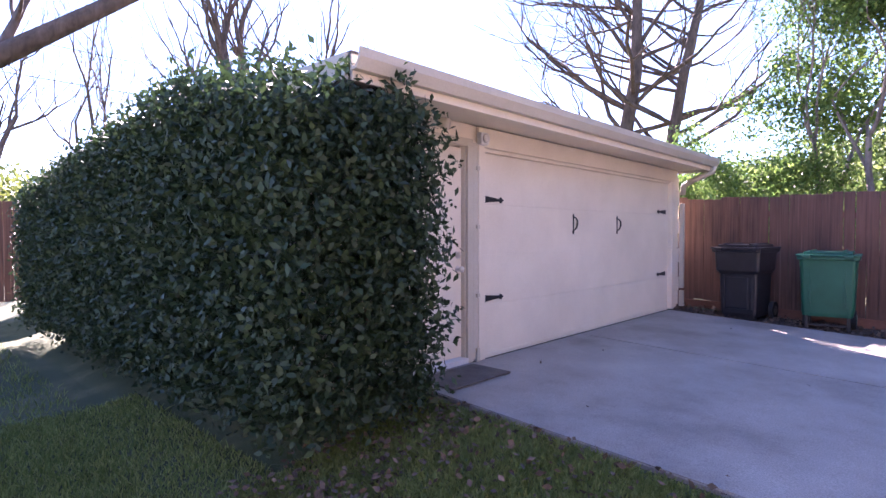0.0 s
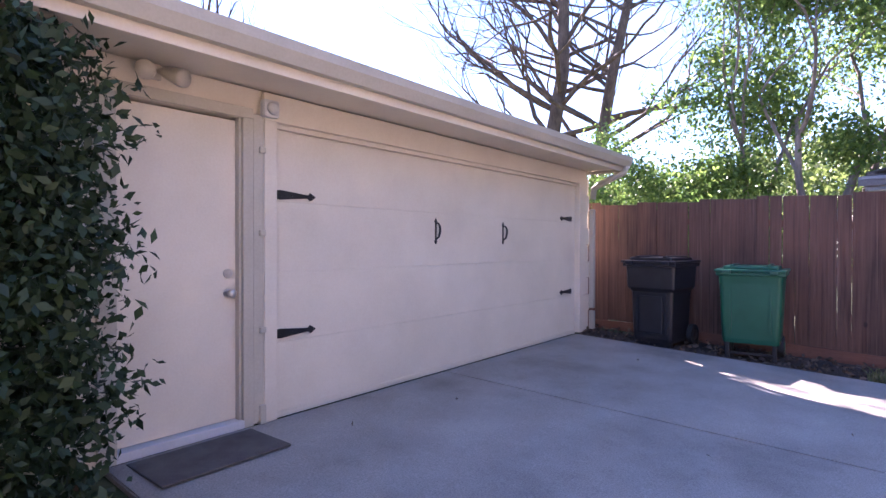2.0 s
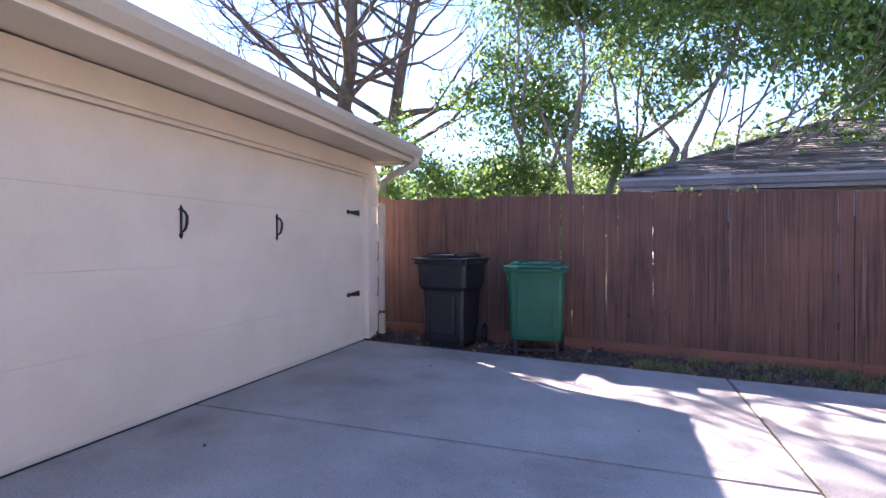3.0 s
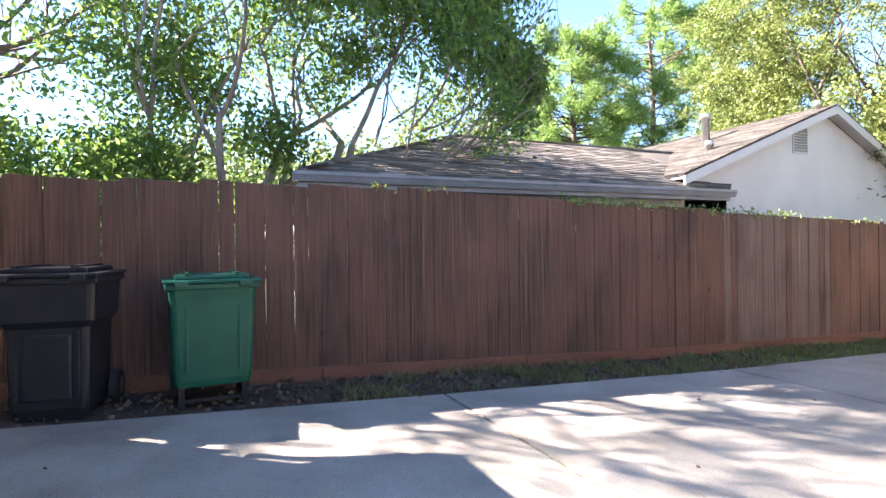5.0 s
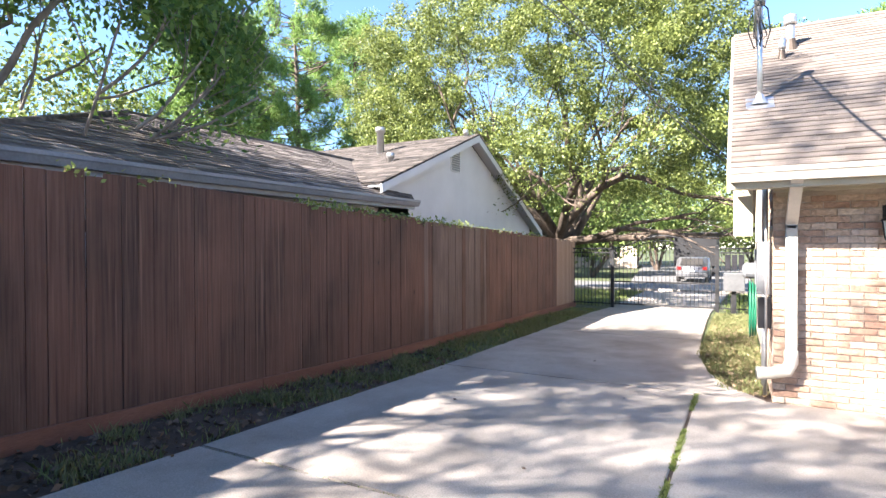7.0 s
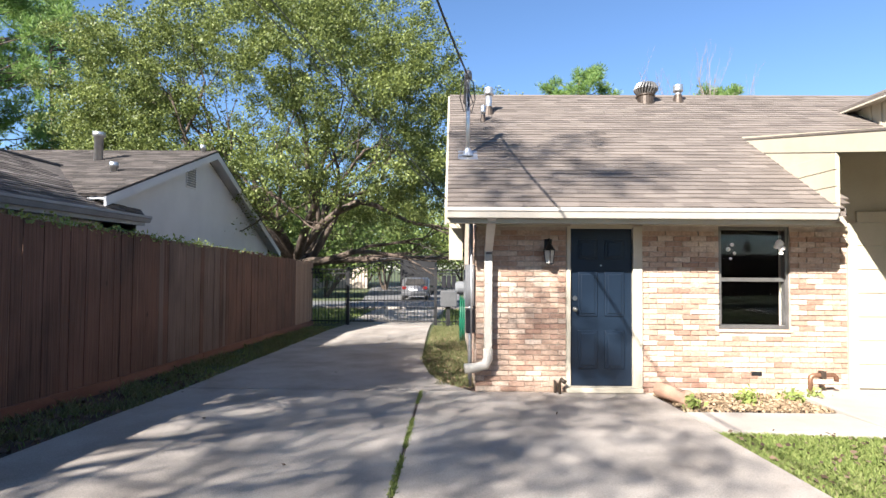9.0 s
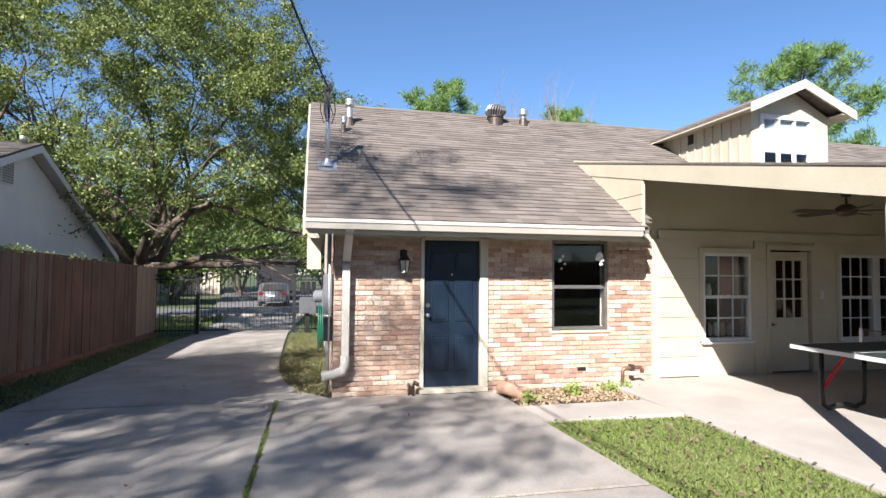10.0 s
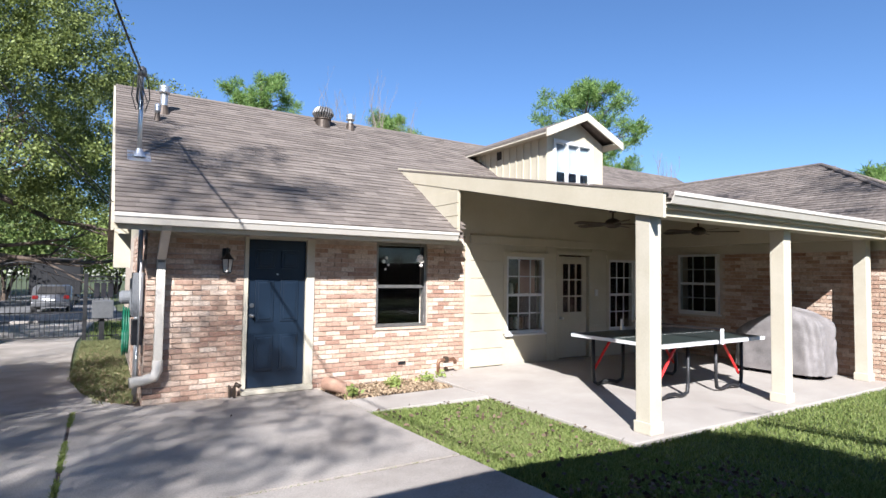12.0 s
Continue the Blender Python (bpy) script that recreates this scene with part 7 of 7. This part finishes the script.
blades("lawn", 16000, (8.6, 14, -7, 0.9), 0.06, BLADE, "lawn behind the hedge", 5, lift=-0.035)
blades("fence_grass", 3200, (0.1, 1.0, 3.6, 17.5), 0.06, BLADE, "rough grass along the foot of the fence", 6, keep=lambda x, y: (R.uniform(size=len(x)) < np.clip((y - 3.2) / 5, 0.1, 1)))
blades("fence_grass", 16000, (0.15, 1.02, 3.2, 16), 0.1, DRY_BLADE, "dry grass tufts along the fence", 7, keep=lambda x, y: patch(x * 2, y * 2) > 0.05)
blades("joint_weeds", 1500, (4.055, 4.1, 4.15, 7.9), 0.03, BLADE, "weeds growing in the drive joint", 8, lift=-0.015, keep=lambda x, y: patch(x, y * 2) > -0.12)
blades("joint_weeds", 1200, (1.1, 6.85, 4.04, 4.1), 0.02, DRY_BLADE, "dry weeds in the cross joint", 9, lift=-0.02)
blades("bed_grass", 14000, (3.85, 4.76, 8.3, 17.8), 0.07, DRY_BLADE, "yellowed grass in the strip beside the house", 10, keep=lambda x, y: x > 3.92 + np.maximum(0, (10.6 - y)) * 0.16)
blades("verge_grass", 26000, (-14, 16, 18.4, 27.4), 0.1, BLADE, "green verge outside the gate", 11, keep=lambda x, y: (x < 0.8) | (x > 4.1), width=0.012)


def litter(name, n, area, size, label, seed, lift=-0.02, keep=None, material=None):
    rr = np.random.default_rng(seed)
    x = rr.uniform(area[0], area[1], n)
    y = rr.uniform(area[2], area[3], n)
    if keep is not None:
        k = keep(x, y)
        x, y = x[k], y[k]
    z = np.array([gl(u, v) for u, v in zip(x, y)]) + lift + rr.uniform(0, 0.035, len(x))
    c = np.stack([x, y, z], 1)
    d = rr.normal(size=c.shape)
    d[:, 2] *= 0.25
    ob = new(name, leaf_mesh(name, c, size, 0.6, material or LITTER, (0, 0, 0), 0, direction=d))
    tagged(ob, label, "leaves", kind="stuff")


def soil_bed(name, pts, label, lift=0.0):
    bm = bmesh.new()
    v = [bm.verts.new((x, y, gz(y) - 0.028 + lift)) for x, y in pts]
    bm.faces.new(v)
    bmesh.ops.recalc_face_normals(bm, faces=bm.faces)
    solo(name, bm, SOIL, label, "soil", kind="structure")


soil_bed("soil_strip", ((0.03, -0.2), (1.0, 0.02), (1.04, 4.0), (0.03, 4.0)), "dark bare soil along the foot of the fence")
soil_bed("soil_strip", ((0.03, 4.0), (1.04, 4.0), (0.98, 8.0), (0.03, 8.0)), "dark soil strip between fence and drive", 0.001)
soil_bed("planting_bed", ((7.0, 6.86), (8.7, 6.86), (9.56, 7.3), (9.56, 7.94), (7.0, 7.94)), "narrow planting bed against the brick wall")
soil_bed("soil_corner", ((4.2, 9.3), (4.4, 8.5), (4.74, 8.02), (4.78, 8.02), (4.78, 11.0), (4.0, 11.0)), "dark soil by the house corner")
litter("leaf_litter", 800, (0.08, 1.0, -0.1, 4.6), 0.06, "brown dead leaves along the fence", 21)
litter("leaf_litter", 600, (0.08, 1.0, 4.6, 9.0), 0.06, "scattered dead leaves along the fence", 22)
litter("leaf_litter", 3600, (7.05, 9.5, 6.9, 7.9), 0.05, "dead leaves in the planting bed", 23, keep=lambda x, y: y > 6.9 + np.maximum(0, x - 8.7) * 0.5, material=PALE_LITTER)
litter("leaf_litter", 1500, (3.95, 4.75, 8.2, 15), 0.05, "pale leaves in the strip beside the house", 24, keep=lambda x, y: x > 3.95 + np.maximum(0, (10.6 - y)) * 0.16, material=PALE_LITTER)
litter("leaf_litter", 24, (1.1, 6.8, 0.3, 12), 0.04, "stray leaves on the drive", 25, lift=0.003)
litter("leaf_litter", 900, (6.9, 9.0, 0.7, 3.0), 0.05, "dead leaves on the shaded lawn", 26, lift=0.0)
litter("leaf_litter", 700, (7.0, 9.2, 0.2, 1.1), 0.05, "dead leaves at the foot of the hedge", 28, lift=0.0)
litter("leaf_litter", 260, (6.95, 8.7, 2.6, 6.0), 0.05, "pale fallen leaves on the lawn", 27, lift=0.005)
for k, (px, py) in enumerate(((7.15, 7.0), (8.05, 7.55), (8.6, 7.5), (8.85, 7.5), (7.95, 7.3))):
    pl = thing("garden_plant", (px, py, gz(py) - 0.03), "small bright green plant in the bed by the wall", "plant", "bed plants")
    cc = np.array((px, py, gz(py) + 0.06)) + R.normal(size=(60, 3)) * (0.06, 0.05, 0.045)
    attach("leaves", leaf_mesh("leaves", cc, 0.07, 0.5, LEAF_SPRING, (px, py, gz(py) - 0.03), -0.2), pl)
vine = thing("climbing_vine", (0.0, 9, 1.5), "thin green vine trailing along the fence top", "vine")
yv = np.concatenate([R.uniform(6.2, 10.6, 700), R.uniform(3.6, 4.6, 60), R.uniform(10.6, 15, 160)])
cc = np.stack([R.normal(0.0, 0.06, len(yv)), yv, np.array([fence_top(v) for v in yv]) + R.normal(0.0, 0.035, len(yv))], 1)
attach("leaves", leaf_mesh("leaves", cc, 0.05, 0.6, LEAF_SPRING, (0.0, 9, 1.5), 0.2), vine)


# ---- overhead wires ----
def wire(name, a, b, sag, r, label):
    bm = bmesh.new()
    a, b = Vector(a), Vector(b)
    tube(bm, [a.lerp(b, k / 24) - Vector((0, 0, sag * 4 * (k / 24) * (1 - k / 24))) for k in range(25)], r, 6)
    solo(name, bm, WIRE, label, "cable", smooth=True)


wire("power_cable", (4.66, 8.66, 4.05), (1.4, -10.0, 8.2), 1.1, 0.014, "thick black power cable to the house mast")
wire("phone_cable", (4.42, 7.5, 2.05), (-2.6, 2.9, 10.2), 0.25, 0.006, "thin black cable to the house eave")
wire("phone_cable", (4.42, 7.52, 2.0), (-2.75, 2.9, 9.9), 0.3, 0.005, "thin black cable to the house eave")
wire("power_cable", (-30, -14.0, 7.3), (26, -16, 7.3), 0.8, 0.012, "black power cable across the back of the yard")
wire("power_cable", (-30, -14.2, 6.4), (26, -16.2, 6.2), 0.7, 0.012, "black power cable across the back of the yard")

# ---- bricks ----
BL, BH, JT = 0.203, 0.057, 0.0105


def courses(a0, a1, z0, z1, holes, rng):
    """Brick spans course by course, in running bond, clear of the openings."""
    spans = []
    z, row = z0, 0
    while z + BH < z1:
        cut = [(a0, a1)]
        for h in holes:
            if h[2] - 0.02 < z + BH and h[3] + 0.02 > z:
                nxt = []
                for p, q in cut:
                    if h[1] <= p or h[0] >= q:
                        nxt.append((p, q))
                    else:
                        if h[0] > p:
                            nxt.append((p, h[0]))
                        if h[1] < q:
                            nxt.append((h[1], q))
                cut = nxt
        for p, q in cut:
            x = a0 - (0.106 if row % 2 else 0.0)
            while x < q:
                s, e = max(x, p), min(x + BL, q)
                if e - s > 0.04:
                    spans.append((s, e, z))
                x += BL + JT
        z += BH + JT
        row += 1
    return spans


rng = random.Random(99)
bh = [(DOOR[0] - 0.03, DOOR[1] + 0.09, -1, DOOR[3] + 0.05), (WIN[0] - 0.005, WIN[1] + 0.005, WIN[2] - 0.05, WIN[3])]
brick_mesh = [to_mesh("brick", box(0, 0, 0, 1, 0.06 + 0.004 * k, BH, 0.004), BRICK_O) for k in range(3)]
off = BASE[mortar_wall.name]
rest = []
made = 0
for s, e, z in courses(HX0, HX1 - 0.03, -0.42, 1.79, bh, rng):
    if s < 7.85 and z > -0.42 and made < 300:
        ob = new("brick", brick_mesh[rng.randrange(3)])
        ob.parent = mortar_wall
        ob.location = Vector((s, HY + rng.uniform(-0.009, 0.004), z)) - off
        ob.scale = (e - s, 1, 1)
        ob.rotation_euler = (0, rng.uniform(-0.01, 0.01), 0)
        made += 1
    else:
        rest.append((s, e, z, HY + rng.uniform(-0.009, 0.004)))
verts, faces = [], []


def add_brick(x0, y0, z0, x1, y1, z1):
    i = len(verts)
    verts.extend([(x, y, z) for x in (x0, x1) for y in (y0, y1) for z in (z0, z1)])
    faces.extend([tuple(i + k for k in q) for q in ((0, 1, 3, 2), (4, 6, 7, 5), (0, 4, 5, 1), (2, 3, 7, 6), (0, 2, 6, 4), (1, 5, 7, 3))])


for s, e, z, y in rest:
    add_brick(s, y, z, e, y + 0.06, z + BH)
for s, e, z in courses(HY + 0.02, 11.5, -0.5, 1.9, [], rng):
    x = HX0 + rng.uniform(-0.004, 0.003)
    add_brick(x, s, z, x + 0.06, e, z + BH)
for s, e, z in courses(WY0, HY, -0.3, 1.8, [(6.55, 7.57, 0.52, 1.86)], rng):
    x = WX - 0.012 + rng.uniform(-0.004, 0.003)
    add_brick(x, s, z, x + 0.06, e, z + BH)
for s, e, z in courses(WX, 17.5, -0.3, 1.98, [], rng):
    y = WY0 - 0.012 + rng.uniform(-0.004, 0.003)
    add_brick(s, y, z, e, y + 0.06, z + BH)
ob = new("brickwork", raw("brickwork", [Vector(v) - BASE[house.name] for v in verts], faces, BRICK_I))
ob.parent = house
ob["kind"] = "stuff"
